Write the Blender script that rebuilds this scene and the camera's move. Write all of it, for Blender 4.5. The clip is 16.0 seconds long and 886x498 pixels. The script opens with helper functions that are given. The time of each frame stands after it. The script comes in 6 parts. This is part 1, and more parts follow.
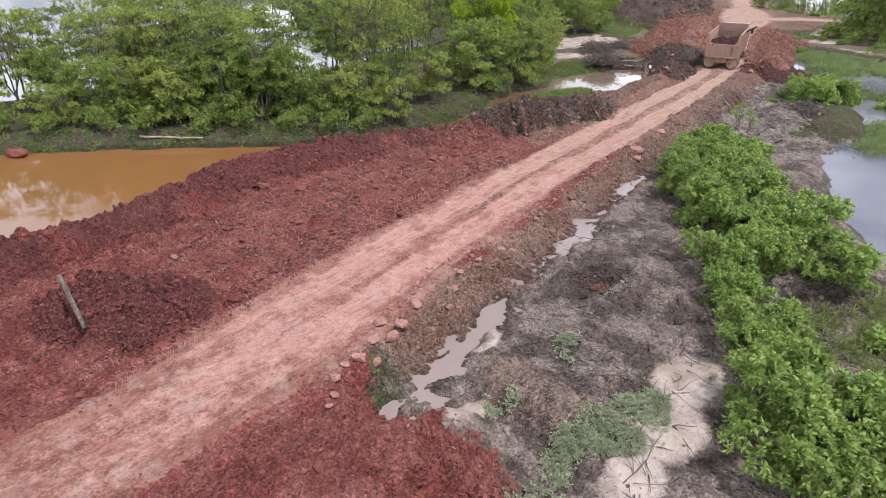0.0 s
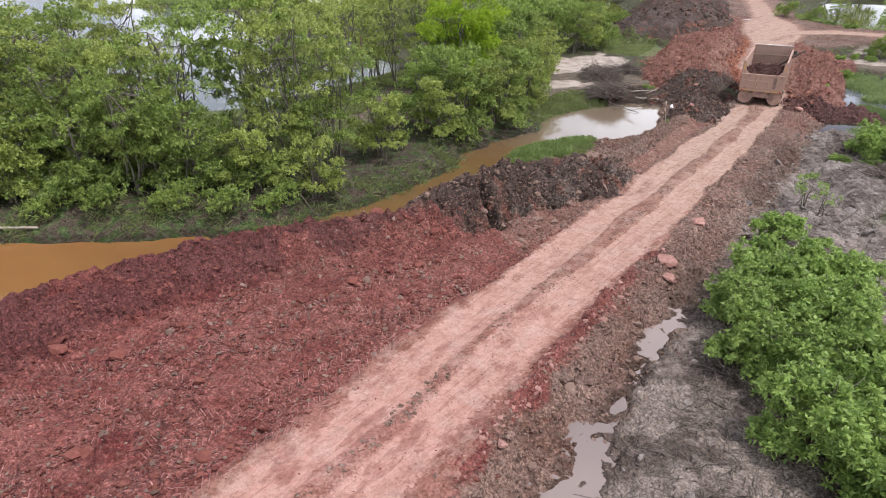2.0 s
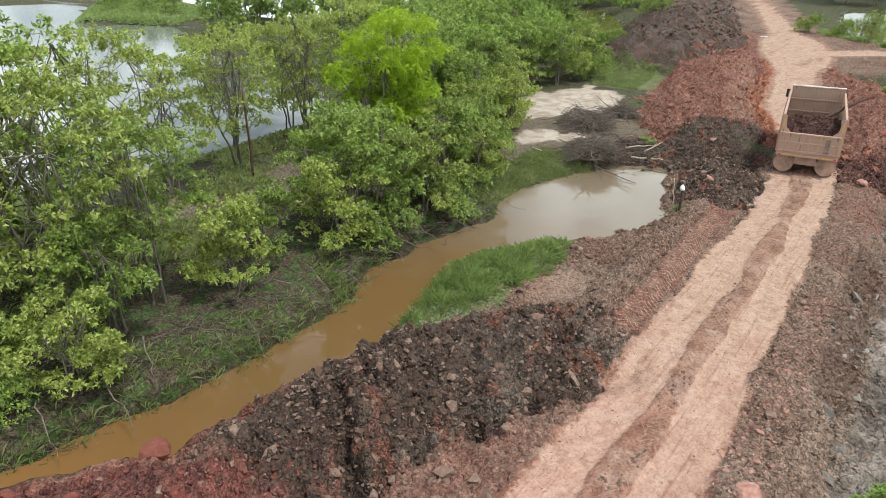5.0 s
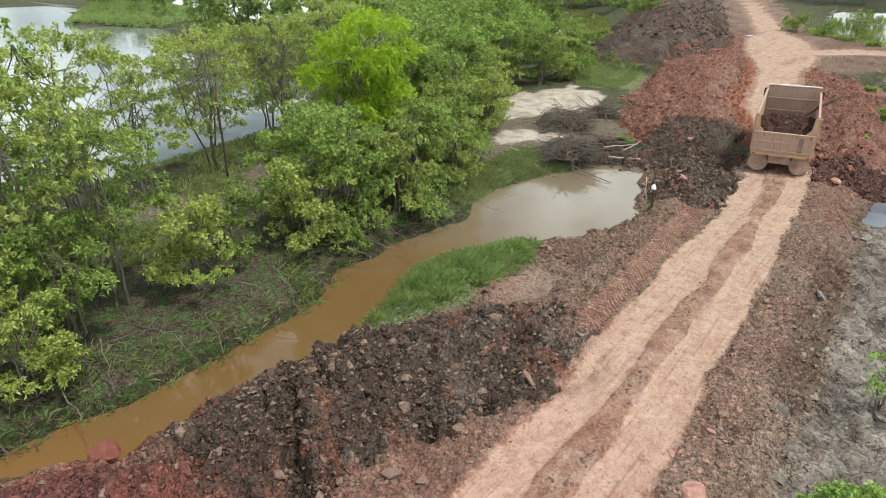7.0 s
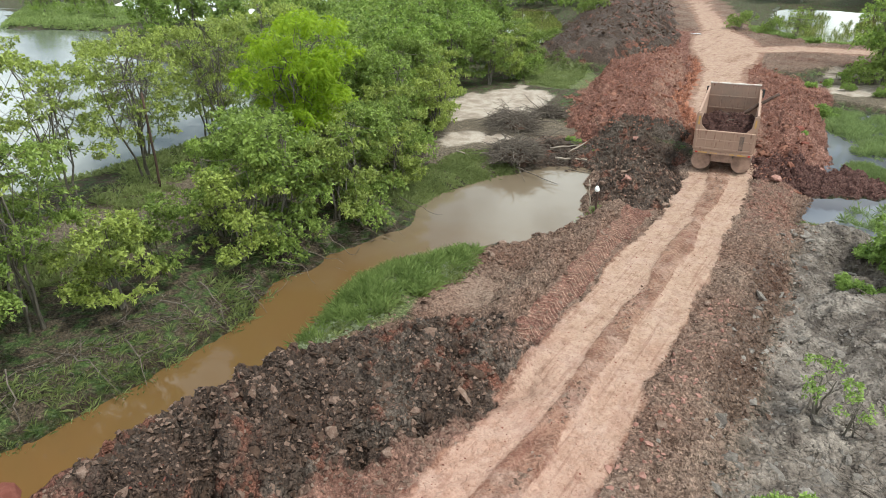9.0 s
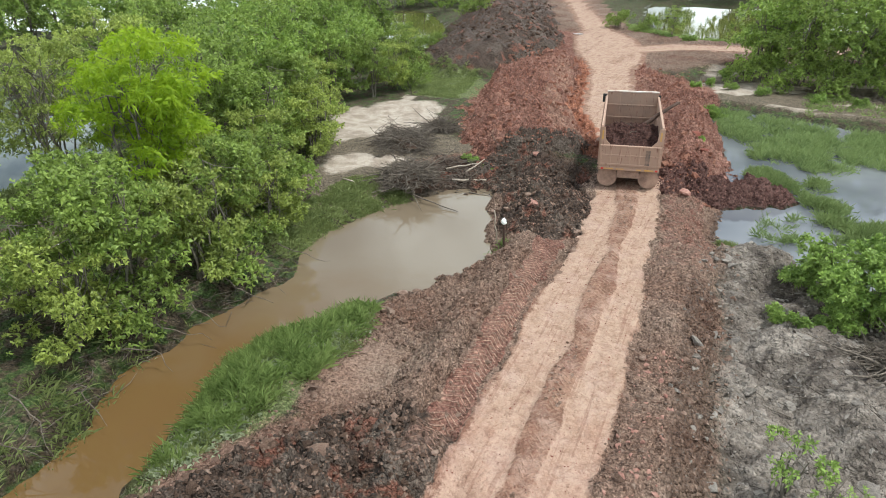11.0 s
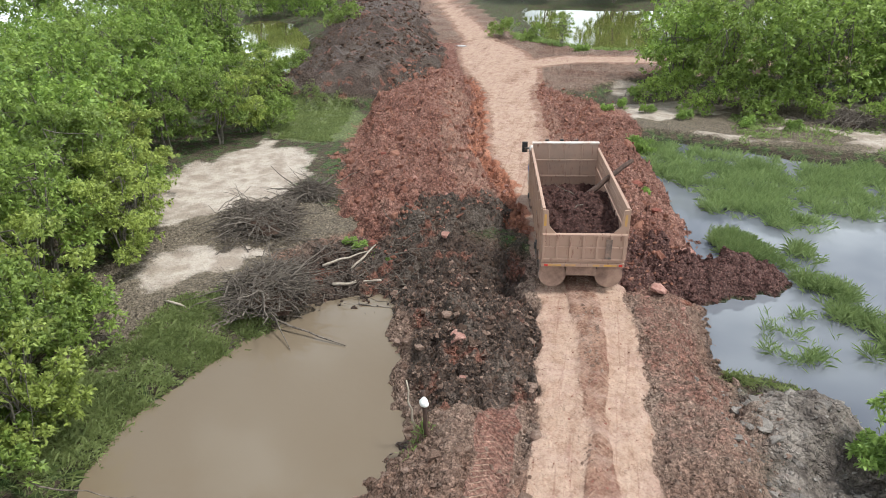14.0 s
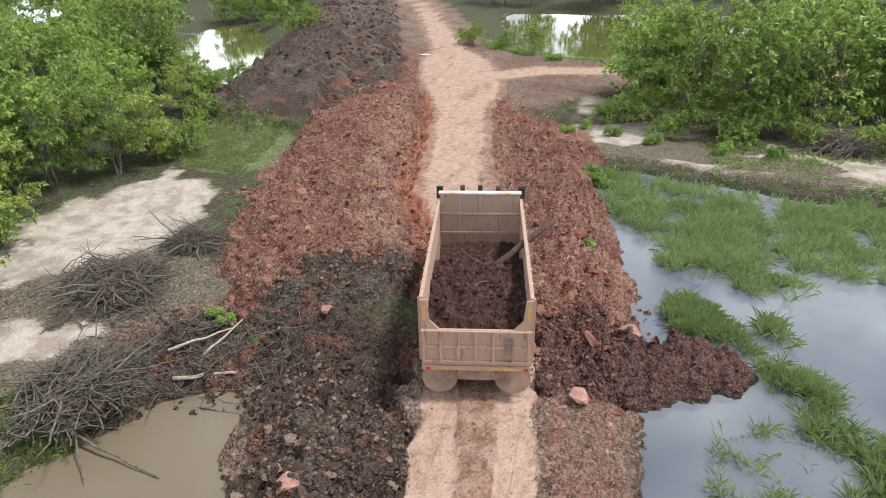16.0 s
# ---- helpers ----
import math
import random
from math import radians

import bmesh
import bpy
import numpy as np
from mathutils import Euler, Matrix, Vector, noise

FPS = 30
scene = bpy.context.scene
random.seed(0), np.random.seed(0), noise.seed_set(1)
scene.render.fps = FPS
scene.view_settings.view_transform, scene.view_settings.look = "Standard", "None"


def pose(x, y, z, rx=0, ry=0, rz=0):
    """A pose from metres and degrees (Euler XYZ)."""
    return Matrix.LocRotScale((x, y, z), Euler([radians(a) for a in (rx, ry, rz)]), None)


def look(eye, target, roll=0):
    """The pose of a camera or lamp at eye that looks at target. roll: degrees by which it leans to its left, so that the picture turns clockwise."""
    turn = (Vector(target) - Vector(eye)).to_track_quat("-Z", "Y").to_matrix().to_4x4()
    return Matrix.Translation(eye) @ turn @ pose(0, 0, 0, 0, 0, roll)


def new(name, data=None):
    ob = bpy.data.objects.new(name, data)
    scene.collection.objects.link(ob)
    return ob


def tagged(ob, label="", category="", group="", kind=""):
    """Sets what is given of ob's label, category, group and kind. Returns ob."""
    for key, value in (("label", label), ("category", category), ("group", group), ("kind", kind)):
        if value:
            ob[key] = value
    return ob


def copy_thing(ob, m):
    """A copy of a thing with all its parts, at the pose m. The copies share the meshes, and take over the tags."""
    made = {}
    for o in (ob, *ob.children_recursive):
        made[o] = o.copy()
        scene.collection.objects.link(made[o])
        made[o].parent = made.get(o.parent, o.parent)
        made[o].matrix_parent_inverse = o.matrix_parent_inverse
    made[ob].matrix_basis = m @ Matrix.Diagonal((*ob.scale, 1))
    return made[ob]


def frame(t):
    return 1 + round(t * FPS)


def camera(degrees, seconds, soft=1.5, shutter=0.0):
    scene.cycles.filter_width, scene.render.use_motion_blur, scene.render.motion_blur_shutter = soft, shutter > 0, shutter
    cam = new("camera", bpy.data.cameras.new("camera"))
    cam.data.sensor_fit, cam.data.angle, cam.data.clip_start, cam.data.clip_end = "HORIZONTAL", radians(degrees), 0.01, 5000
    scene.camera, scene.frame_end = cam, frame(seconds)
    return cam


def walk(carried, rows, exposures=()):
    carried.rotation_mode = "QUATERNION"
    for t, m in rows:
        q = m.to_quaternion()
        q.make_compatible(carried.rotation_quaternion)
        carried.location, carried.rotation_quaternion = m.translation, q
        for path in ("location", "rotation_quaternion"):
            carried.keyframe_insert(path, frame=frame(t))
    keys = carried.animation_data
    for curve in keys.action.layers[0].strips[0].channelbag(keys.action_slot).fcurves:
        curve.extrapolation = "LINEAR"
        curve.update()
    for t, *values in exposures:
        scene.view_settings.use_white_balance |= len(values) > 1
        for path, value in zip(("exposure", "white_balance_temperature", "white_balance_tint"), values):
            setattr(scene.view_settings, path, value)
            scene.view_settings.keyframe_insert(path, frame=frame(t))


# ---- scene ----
cam = camera(69.0, 16.0, 0.9)
METRES, EYE, TILT, LEAN, TURN = 48.3, 10.0, 0.0, 0.0, 37.8
ROWS = [
    (0.0, 0.0, 0.0, 0.0, -0.05, -26.24, 0.11),
    (0.5, 0.0049, 0.0538, 0.0, -0.06, -26.24, 0.13),
    (1.0, 0.0154, 0.1149, -0.0001, -0.06, -26.25, 0.1),
    (1.5, 0.0304, 0.1826, -0.0006, -0.05, -26.23, 0.17),
    (2.0, 0.0493, 0.2569, -0.002, -0.04, -26.15, 0.24),
    (2.5, 0.0709, 0.3376, -0.002, -0.05, -26.08, 0.28),
    (3.0, 0.0921, 0.4138, 0.0002, -0.09, -26.0, 0.38),
    (3.5, 0.1072, 0.4701, -0.0006, -0.08, -25.88, 0.5),
    (4.0, 0.1159, 0.5066, -0.0021, -0.1, -25.84, 0.56),
    (4.2, 0.1184, 0.5160, -0.0023, -0.10, -25.82, 0.59),
    (4.5, 0.1219, 0.5238, -0.0025, -0.11, -25.79, 0.64),
    (5.0, 0.1270, 0.5255, -0.0026, -0.12, -25.75, 0.71),
    (6.5, 0.142, 0.5256, -0.003, -0.16, -25.69, 0.89),
    (7.0, 0.1488, 0.5262, -0.0035, -0.4, -25.69, 0.88),
    (7.5, 0.1545, 0.5278, -0.0038, -0.66, -25.69, 0.89),
    (8.0, 0.159, 0.5304, -0.0041, -1.26, -25.7, 0.88),
    (8.5, 0.163, 0.5336, -0.0044, -2.4, -25.73, 0.9),
    (11.0, 0.1798, 0.62, -0.0038, -14.01, -25.94, 0.98),
    (11.5, 0.1849, 0.6495, -0.0038, -17.25, -25.99, 1.0),
    (12.0, 0.1912, 0.6814, -0.0039, -20.5, -26.04, 1.02),
    (12.5, 0.1986, 0.7153, -0.0038, -23.65, -26.09, 1.03),
    (13.0, 0.2074, 0.7506, -0.0038, -25.22, -26.11, 1.01),
    (13.5, 0.2196, 0.7846, -0.0039, -25.21, -26.11, 1.03),
    (14.0, 0.2372, 0.8145, -0.0042, -25.18, -26.09, 1.06),
    (14.5, 0.2597, 0.8382, -0.0044, -25.16, -26.1, 1.06),
    (15.0, 0.2862, 0.8557, -0.0049, -25.14, -26.09, 1.08),
    (15.5, 0.3158, 0.8688, -0.0056, -25.13, -26.07, 1.08),
    (16.0, 0.3455, 0.88, -0.0065, -25.12, -26.05, 1.06),
]
walk(cam, [(t, pose(0, 0, EYE, TILT, LEAN, TURN) @ pose(METRES * x, METRES * y, METRES * z, 90 + pitch, roll, yaw)) for t, x, y, z, yaw, pitch, roll in ROWS],
     [(0.0, 0.12, 5950, 17), (2.0, 0.16, 5950, 16), (4.0, 0.22, 6100, 7), (6.5, 0.23, 6200, 0), (11.0, 0.23, 6020, 1), (16.0, 0.30, 5980, 5)])

# ---- light ----
world = bpy.data.worlds.new("world")
scene.world = world
world.use_nodes = True
SUN_ELEV, SUN_AZ = 66.0, 85.0     # degrees; azimuth clockwise from +y


def build_world():
    t = world.node_tree
    t.nodes.clear()
    out = t.nodes.new("ShaderNodeOutputWorld")
    bg = t.nodes.new("ShaderNodeBackground")
    sky = t.nodes.new("ShaderNodeTexSky")
    sky.sky_type = 'NISHITA'
    sky.sun_disc = False
    sky.sun_elevation = radians(SUN_ELEV)
    sky.sun_rotation = radians(SUN_AZ)
    sky.dust_density = 2.0
    co = t.nodes.new("ShaderNodeTexCoord")
    noise_tex = t.nodes.new("ShaderNodeTexNoise")
    noise_tex.inputs["Scale"].default_value = 2.6
    noise_tex.inputs["Detail"].default_value = 7
    noise_tex.inputs["Roughness"].default_value = 0.58
    ramp = t.nodes.new("ShaderNodeMapRange")
    ramp.inputs[1].default_value, ramp.inputs[2].default_value = 0.40, 0.60
    mix = t.nodes.new("ShaderNodeMix")
    mix.data_type = 'RGBA'
    tops = t.nodes.new("ShaderNodeMapRange")
    tops.inputs[1].default_value, tops.inputs[2].default_value = 0.50, 0.74
    white = t.nodes.new("ShaderNodeMix")
    white.data_type = 'RGBA'
    white.inputs[6].default_value, white.inputs[7].default_value = (9.2, 9.5, 10.0, 1), (28.0, 28.0, 27.6, 1)
    t.links.new(co.outputs["Generated"], noise_tex.inputs["Vector"])
    sep = t.nodes.new("ShaderNodeSeparateXYZ")
    low = t.nodes.new("ShaderNodeMapRange")      # clouds stand closer together towards the horizon
    low.inputs[1].default_value, low.inputs[2].default_value = 0.0, 0.8
    low.inputs[3].default_value, low.inputs[4].default_value = 0.16, 0.0
    add = t.nodes.new("ShaderNodeMath")
    t.links.new(co.outputs["Generated"], sep.inputs[0])
    t.links.new(sep.outputs[2], low.inputs[0])
    t.links.new(noise_tex.outputs["Fac"], add.inputs[0])
    t.links.new(low.outputs[0], add.inputs[1])
    t.links.new(add.outputs[0], ramp.inputs[0])
    t.links.new(add.outputs[0], tops.inputs[0])
    t.links.new(tops.outputs[0], white.inputs[0])
    t.links.new(white.outputs[2], mix.inputs[7])
    t.links.new(ramp.outputs[0], mix.inputs[0])
    t.links.new(sky.outputs[0], mix.inputs[6])
    t.links.new(mix.outputs[2], bg.inputs["Color"])
    bg.inputs["Strength"].default_value = 0.084
    t.links.new(bg.outputs[0], out.inputs[0])


build_world()
sun = new("sun", bpy.data.lights.new("sun", "SUN"))
sun.data.energy, sun.data.angle, sun.data.color = 3.5, radians(8.0), (1.0, 0.95, 0.88)
sa, se = radians(SUN_AZ), radians(SUN_ELEV)
sun.matrix_world = look((60 * math.sin(sa) * math.cos(se), 60 * math.cos(sa) * math.cos(se), 60 * math.sin(se)), (0, 0, 0))

# ---- materials ----


class Nodes:
    """Short hands for one material's node tree."""

    def __init__(self, name):
        self.mat = bpy.data.materials.new(name)
        self.mat.use_nodes = True
        self.t = self.mat.node_tree
        self.b = self.t.nodes["Principled BSDF"]
        self.out = self.t.nodes["Material Output"]

    def put(self, socket, value):
        if isinstance(value, bpy.types.NodeSocket):
            self.t.links.new(value, socket)
        elif isinstance(value, (tuple, list)) and len(value) == 3 and socket.type == 'RGBA':
            socket.default_value = (*value, 1)
        else:
            socket.default_value = value

    def pos(self):
        return self.t.nodes.new("ShaderNodeNewGeometry").outputs["Position"]

    def obj(self):
        return self.t.nodes.new("ShaderNodeTexCoord").outputs["Object"]

    def island(self):
        return self.t.nodes.new("ShaderNodeNewGeometry").outputs["Random Per Island"]

    def rand(self):
        return self.t.nodes.new("ShaderNodeObjectInfo").outputs["Random"]

    def attr(self, name):
        n = self.t.nodes.new("ShaderNodeAttribute")
        n.attribute_name = name
        s = self.t.nodes.new("ShaderNodeSeparateColor")
        self.t.links.new(n.outputs["Color"], s.inputs[0])
        return s.outputs[0], s.outputs[1], s.outputs[2]

    def split(self, vec):
        s = self.t.nodes.new("ShaderNodeSeparateXYZ")
        self.put(s.inputs[0], vec)
        return s.outputs[0], s.outputs[1], s.outputs[2]

    def math(self, op, a, b=0.0, c=0.0):
        n = self.t.nodes.new("ShaderNodeMath")
        n.operation = op
        self.put(n.inputs[0], a), self.put(n.inputs[1], b), self.put(n.inputs[2], c)
        return n.outputs[0]

    def noise(self, vec, scale, detail=3.0, rough=0.55, distort=0.0):
        n = self.t.nodes.new("ShaderNodeTexNoise")
        self.put(n.inputs["Vector"], vec)
        n.inputs["Scale"].default_value, n.inputs["Detail"].default_value = scale, detail
        n.inputs["Roughness"].default_value, n.inputs["Distortion"].default_value = rough, distort
        return n.outputs["Fac"]

    def cells(self, vec, scale, feature='F1'):
        n = self.t.nodes.new("ShaderNodeTexVoronoi")
        n.feature = feature
        self.put(n.inputs["Vector"], vec)
        n.inputs["Scale"].default_value = scale
        return n.outputs["Distance"]

    def clod(self, vec, scale):
        """Height and colour number of broken lumps, each of its own size."""
        n = self.t.nodes.new("ShaderNodeTexVoronoi")
        self.put(n.inputs["Vector"], vec)
        n.inputs["Scale"].default_value = scale
        r = self.split(n.outputs["Color"])
        return self.math('MULTIPLY', self.ramp(n.outputs["Distance"], 0.05, 0.62, 1.0, 0.0), self.ramp(r[1], 0.0, 1.0, 0.25, 1.0)), r[0]

    def warped(self, vec, scale, by):
        n = self.t.nodes.new("ShaderNodeTexNoise")
        self.put(n.inputs["Vector"], vec)
        n.inputs["Scale"].default_value = scale
        m = self.t.nodes.new("ShaderNodeVectorMath")
        m.operation = 'MULTIPLY_ADD'
        self.put(m.inputs[0], n.outputs["Color"])
        m.inputs[1].default_value = (by, by, by)
        self.put(m.inputs[2], vec)
        return m.outputs[0]

    def scaled(self, vec, s):
        n = self.t.nodes.new("ShaderNodeMapping")
        self.put(n.inputs["Vector"], vec)
        n.inputs["Scale"].default_value = s
        return n.outputs[0]

    def ramp(self, v, lo, hi, a=0.0, b=1.0):
        n = self.t.nodes.new("ShaderNodeMapRange")
        self.put(n.inputs[0], v)
        for k, x in zip((1, 2, 3, 4), (lo, hi, a, b)):
            n.inputs[k].default_value = x
        return n.outputs[0]

    def mix(self, fac, a, b, blend='MIX'):
        n = self.t.nodes.new("ShaderNodeMix")
        n.data_type, n.blend_type = 'RGBA', blend
        self.put(n.inputs[0], fac), self.put(n.inputs[6], a), self.put(n.inputs[7], b)
        return n.outputs[2]

    def bump(self, h, strength=0.5, dist=0.05, normal=None):
        n = self.t.nodes.new("ShaderNodeBump")
        self.put(n.inputs["Height"], h)
        n.inputs["Strength"].default_value, n.inputs["Distance"].default_value = strength, dist
        if normal is not None:
            self.put(n.inputs["Normal"], normal)
        return n.outputs[0]

    def done(self, color, rough=0.8, normal=None, metal=0.0, **more):
        self.put(self.b.inputs["Base Color"], color)
        self.put(self.b.inputs["Roughness"], rough)
        self.put(self.b.inputs["Metallic"], metal)
        if normal is not None:
            self.put(self.b.inputs["Normal"], normal)
        for k, v in more.items():
            self.put(self.b.inputs[k.replace("_", " ")], v)
        return self.mat


def mat_ground():
    n = Nodes("soil_and_turf")
    p = n.pos()
    big, mid, fine = n.noise(p, 0.35, 4), n.noise(p, 2.2, 5, 0.6), n.noise(p, 14.0, 5, 0.65)
    pw = n.warped(p, 7.0, 0.16)
    clod_a, tint_a = n.clod(pw, 4.6)
    clod_b, tint_b = n.clod(pw, 10.5)
    clod_c, tint_c = n.clod(pw, 23.0)
    grit = n.cells(p, 26.0)
    speck = n.noise(p, 42.0, 3, 0.7)
    road, red, dark = n.attr("zone_a")
    brown, grey, sand = n.attr("zone_b")
    rut, tread, wet = n.attr("zone_c")
    moss, maroon, dry = n.attr("zone_d")

    def edge(m, sharp=3.5, w=0.7):
        j = n.math('MULTIPLY_ADD', mid, w, n.math('MULTIPLY', n.math('SUBTRACT', fine, 0.5), 0.5))
        v = n.math('ADD', m, n.math('SUBTRACT', j, 0.5 * w))
        return n.ramp(v, 0.5 - 0.5 / sharp, 0.5 + 0.5 / sharp)

    def tone(a, b, k=mid, lo=0.40, hi=0.60):
        return n.mix(n.ramp(k, lo, hi), a, b)

    turf = n.mix(n.ramp(mid, 0.46, 0.60), tone((0.050, 0.040, 0.027), (0.125, 0.094, 0.064), fine), tone((0.050, 0.085, 0.024), (0.10, 0.145, 0.045), fine))
    col = turf
    col = n.mix(edge(dry), col, tone((0.115, 0.092, 0.064), (0.235, 0.190, 0.140), fine))
    col = n.mix(edge(moss), col, tone((0.11, 0.135, 0.05), (0.22, 0.25, 0.11), fine))
    gy = n.split(p)[1]
    southmud = n.ramp(n.math('ADD', gy, n.math('MULTIPLY', big, 4.0)), 37.0, 43.0, 0.9, 0.0)
    greyc = n.mix(n.ramp(n.noise(p, 0.7, 6, 0.62), 0.40, 0.56), tone((0.085, 0.068, 0.058), (0.20, 0.165, 0.14), mid), tone((0.20, 0.166, 0.140), (0.355, 0.305, 0.262), mid))
    col = n.mix(edge(grey, 2.5, 0.9), col, n.mix(southmud, greyc, n.mix(n.ramp(n.noise(p, 0.55, 7, 0.66), 0.44, 0.56), tone((0.055, 0.042, 0.034), (0.135, 0.100, 0.078), fine), tone((0.19, 0.150, 0.118), (0.36, 0.295, 0.245), fine))))
    col = n.mix(edge(sand, 3), col, tone((0.31, 0.25, 0.20), (0.47, 0.40, 0.335), n.noise(p, 1.3, 6, 0.6)))
    brownc = n.mix(n.ramp(big, 0.35, 0.65), tone((0.11, 0.060, 0.042), (0.26, 0.155, 0.112), fine), tone((0.16, 0.108, 0.082), (0.34, 0.245, 0.19), fine))
    brownc = n.mix(n.math('MULTIPLY', n.ramp(n.math('ADD', gy, n.math('MULTIPLY', n.noise(p, 0.5, 3), 6.0)), 30.0, 42.0, 1.0, 0.0), n.ramp(n.split(p)[0], -13.6, -12.4, 1.0, 0.12)), brownc, tone((0.16, 0.062, 0.046), (0.33, 0.165, 0.125), n.noise(p, 1.4, 6, 0.65)))
    col = n.mix(edge(brown), col, brownc)
    redc = n.mix(n.ramp(n.noise(p, 0.8, 6, 0.65), 0.40, 0.62), tone((0.105, 0.023, 0.020), (0.215, 0.056, 0.045), fine), tone((0.165, 0.044, 0.035), (0.31, 0.108, 0.084), fine))
    px, py, pz = n.split(p)
    north = n.ramp(n.math('ADD', py, n.math('MULTIPLY', n.noise(p, 0.3, 3), 10.0)), 24.0, 48.0)
    redc = n.mix(north, redc, n.mix(n.ramp(n.noise(p, 0.9, 6, 0.65), 0.38, 0.62), tone((0.125, 0.051, 0.036), (0.27, 0.125, 0.092), fine), tone((0.20, 0.098, 0.072), (0.38, 0.21, 0.163), fine)))
    redc = n.mix(n.ramp(n.noise(p, 0.32, 5, 0.6), 0.42, 0.58, 0.0, 0.38), redc, n.mix(1.0, redc, (0.60, 0.55, 0.56), 'MULTIPLY'))
    redc = n.mix(n.ramp(n.noise(p, 1.5, 6, 0.68), 0.54, 0.62, 0.0, 0.5), redc, n.mix(1.0, redc, (1.35, 1.5, 1.5), 'MULTIPLY'))
    col = n.mix(edge(red), col, redc)
    col = n.mix(edge(maroon), col, n.mix(north, tone((0.085, 0.027, 0.026), (0.17, 0.060, 0.052), fine), tone((0.070, 0.036, 0.031), (0.165, 0.088, 0.074), fine)))
    col = n.mix(edge(dark, 3.0), col, n.mix(n.ramp(n.noise(p, 0.75, 5, 0.62), 0.555, 0.62), n.mix(n.ramp(n.noise(p, 0.5, 5, 0.6), 0.50, 0.64), tone((0.040, 0.027, 0.021), (0.105, 0.070, 0.053), fine), tone((0.075, 0.058, 0.047), (0.175, 0.138, 0.112), fine)), tone((0.12, 0.046, 0.030), (0.25, 0.115, 0.080), fine)))
    streak = n.math('ADD', n.noise(n.scaled(p, (2.4, 0.9, 1)), 1.0, 7, 0.7), n.math('MULTIPLY', n.math('SUBTRACT', fine, 0.5), 0.7))
    roadc = n.mix(north, tone((0.20, 0.090, 0.064), (0.36, 0.190, 0.142), streak), tone((0.185, 0.105, 0.072), (0.34, 0.215, 0.155), streak))
    roadc = n.mix(n.ramp(n.math('ADD', n.math('ADD', rut, n.math('MULTIPLY', n.math('SUBTRACT', mid, 0.5), 0.8)), n.math('MULTIPLY', n.math('SUBTRACT', fine, 0.5), 0.9)), 0.34, 0.70), roadc, n.mix(north, tone((0.40, 0.205, 0.155), (0.58, 0.375, 0.31), n.noise(n.scaled(p, (2.8, 1.2, 1)), 1.0, 7, 0.70), 0.25, 0.75), tone((0.36, 0.245, 0.175), (0.54, 0.41, 0.32), n.noise(n.scaled(p, (2.8, 1.2, 1)), 1.0, 7, 0.70), 0.25, 0.75)))
    roadc = n.mix(n.math('MULTIPLY', n.ramp(n.noise(n.scaled(p, (8.0, 0.30, 1)), 1.0, 5, 0.6), 0.57, 0.63), 0.36), roadc, (0.20, 0.085, 0.062))
    roadc = n.mix(n.math('MULTIPLY', n.ramp(n.noise(p, 2.6, 6, 0.7), 0.60, 0.68), 0.5), roadc, (0.19, 0.08, 0.058))
    roadc = n.mix(n.math('MULTIPLY', n.ramp(n.noise(p, 1.1, 6, 0.7), 0.48, 0.62), 0.5), roadc, (0.50, 0.375, 0.31))
    roadc = n.mix(n.math('MULTIPLY', n.ramp(n.noise(n.scaled(p, (1.5, 0.6, 1)), 1.0, 7, 0.72), 0.52, 0.60), n.ramp(py, 20.0, 36.0, 0.6, 0.2)), roadc, (0.24, 0.10, 0.078))
    brushed = n.math('MULTIPLY', n.math('SUBTRACT', n.noise(n.scaled(p, (5.0, 0.22, 1)), 1.0, 5, 0.6), 0.5), n.ramp(py, 18.0, 30.0, 1.3, 0.30))
    roadc = n.mix(n.ramp(n.noise(p, 3.4, 7, 0.74), 0.50, 0.60, 0.0, 0.45), roadc, n.mix(1.0, roadc, (0.62, 0.52, 0.49), 'MULTIPLY'))
    roadc = n.mix(n.ramp(tint_b, 0.70, 0.95, 0.0, 0.5), roadc, n.mix(1.0, roadc, (1.25, 1.25, 1.25), 'MULTIPLY'))
    roadc = n.mix(n.ramp(tint_c, 0.72, 0.92, 0.0, 0.55), roadc, n.mix(1.0, roadc, (0.62, 0.55, 0.53), 'MULTIPLY'))
    roadc = n.mix(1.0, roadc, (0.87, 0.82, 0.80), 'MULTIPLY')
    col = n.mix(edge(n.math('ADD', road, brushed), 4.5, 0.5), col, roadc)
    col = n.mix(n.math('MULTIPLY', tread, n.ramp(n.noise(p, 0.6, 6, 0.66), 0.44, 0.58, 0.0, 0.55)), col, tone((0.24, 0.085, 0.067), (0.37, 0.165, 0.13), fine))
    track, cut, trod = n.attr("zone_e")
    col = n.mix(n.math('MULTIPLY', edge(trod, 2.5, 0.8), 0.75), col, tone((0.21, 0.115, 0.083), (0.38, 0.23, 0.175), n.noise(n.scaled(p, (2.0, 0.7, 1)), 1.0, 6, 0.68)))
    col = n.mix(n.math('MULTIPLY', edge(cut, 3.0, 0.8), 0.85), col, tone((0.25, 0.085, 0.045), (0.42, 0.185, 0.112), n.noise(n.scaled(p, (2.0, 0.5, 1)), 1.0, 6, 0.68)))
    col = n.mix(n.math('MULTIPLY', n.ramp(grit, 0.05, 0.30, 0.30, 0.0), n.ramp(fine, 0.45, 0.6)), col, (0.42, 0.30, 0.25))
    # cleat marks: chevrons along each wheel's line
    x, y, z = n.split(p)
    mark, way, off = n.attr("zone_f")
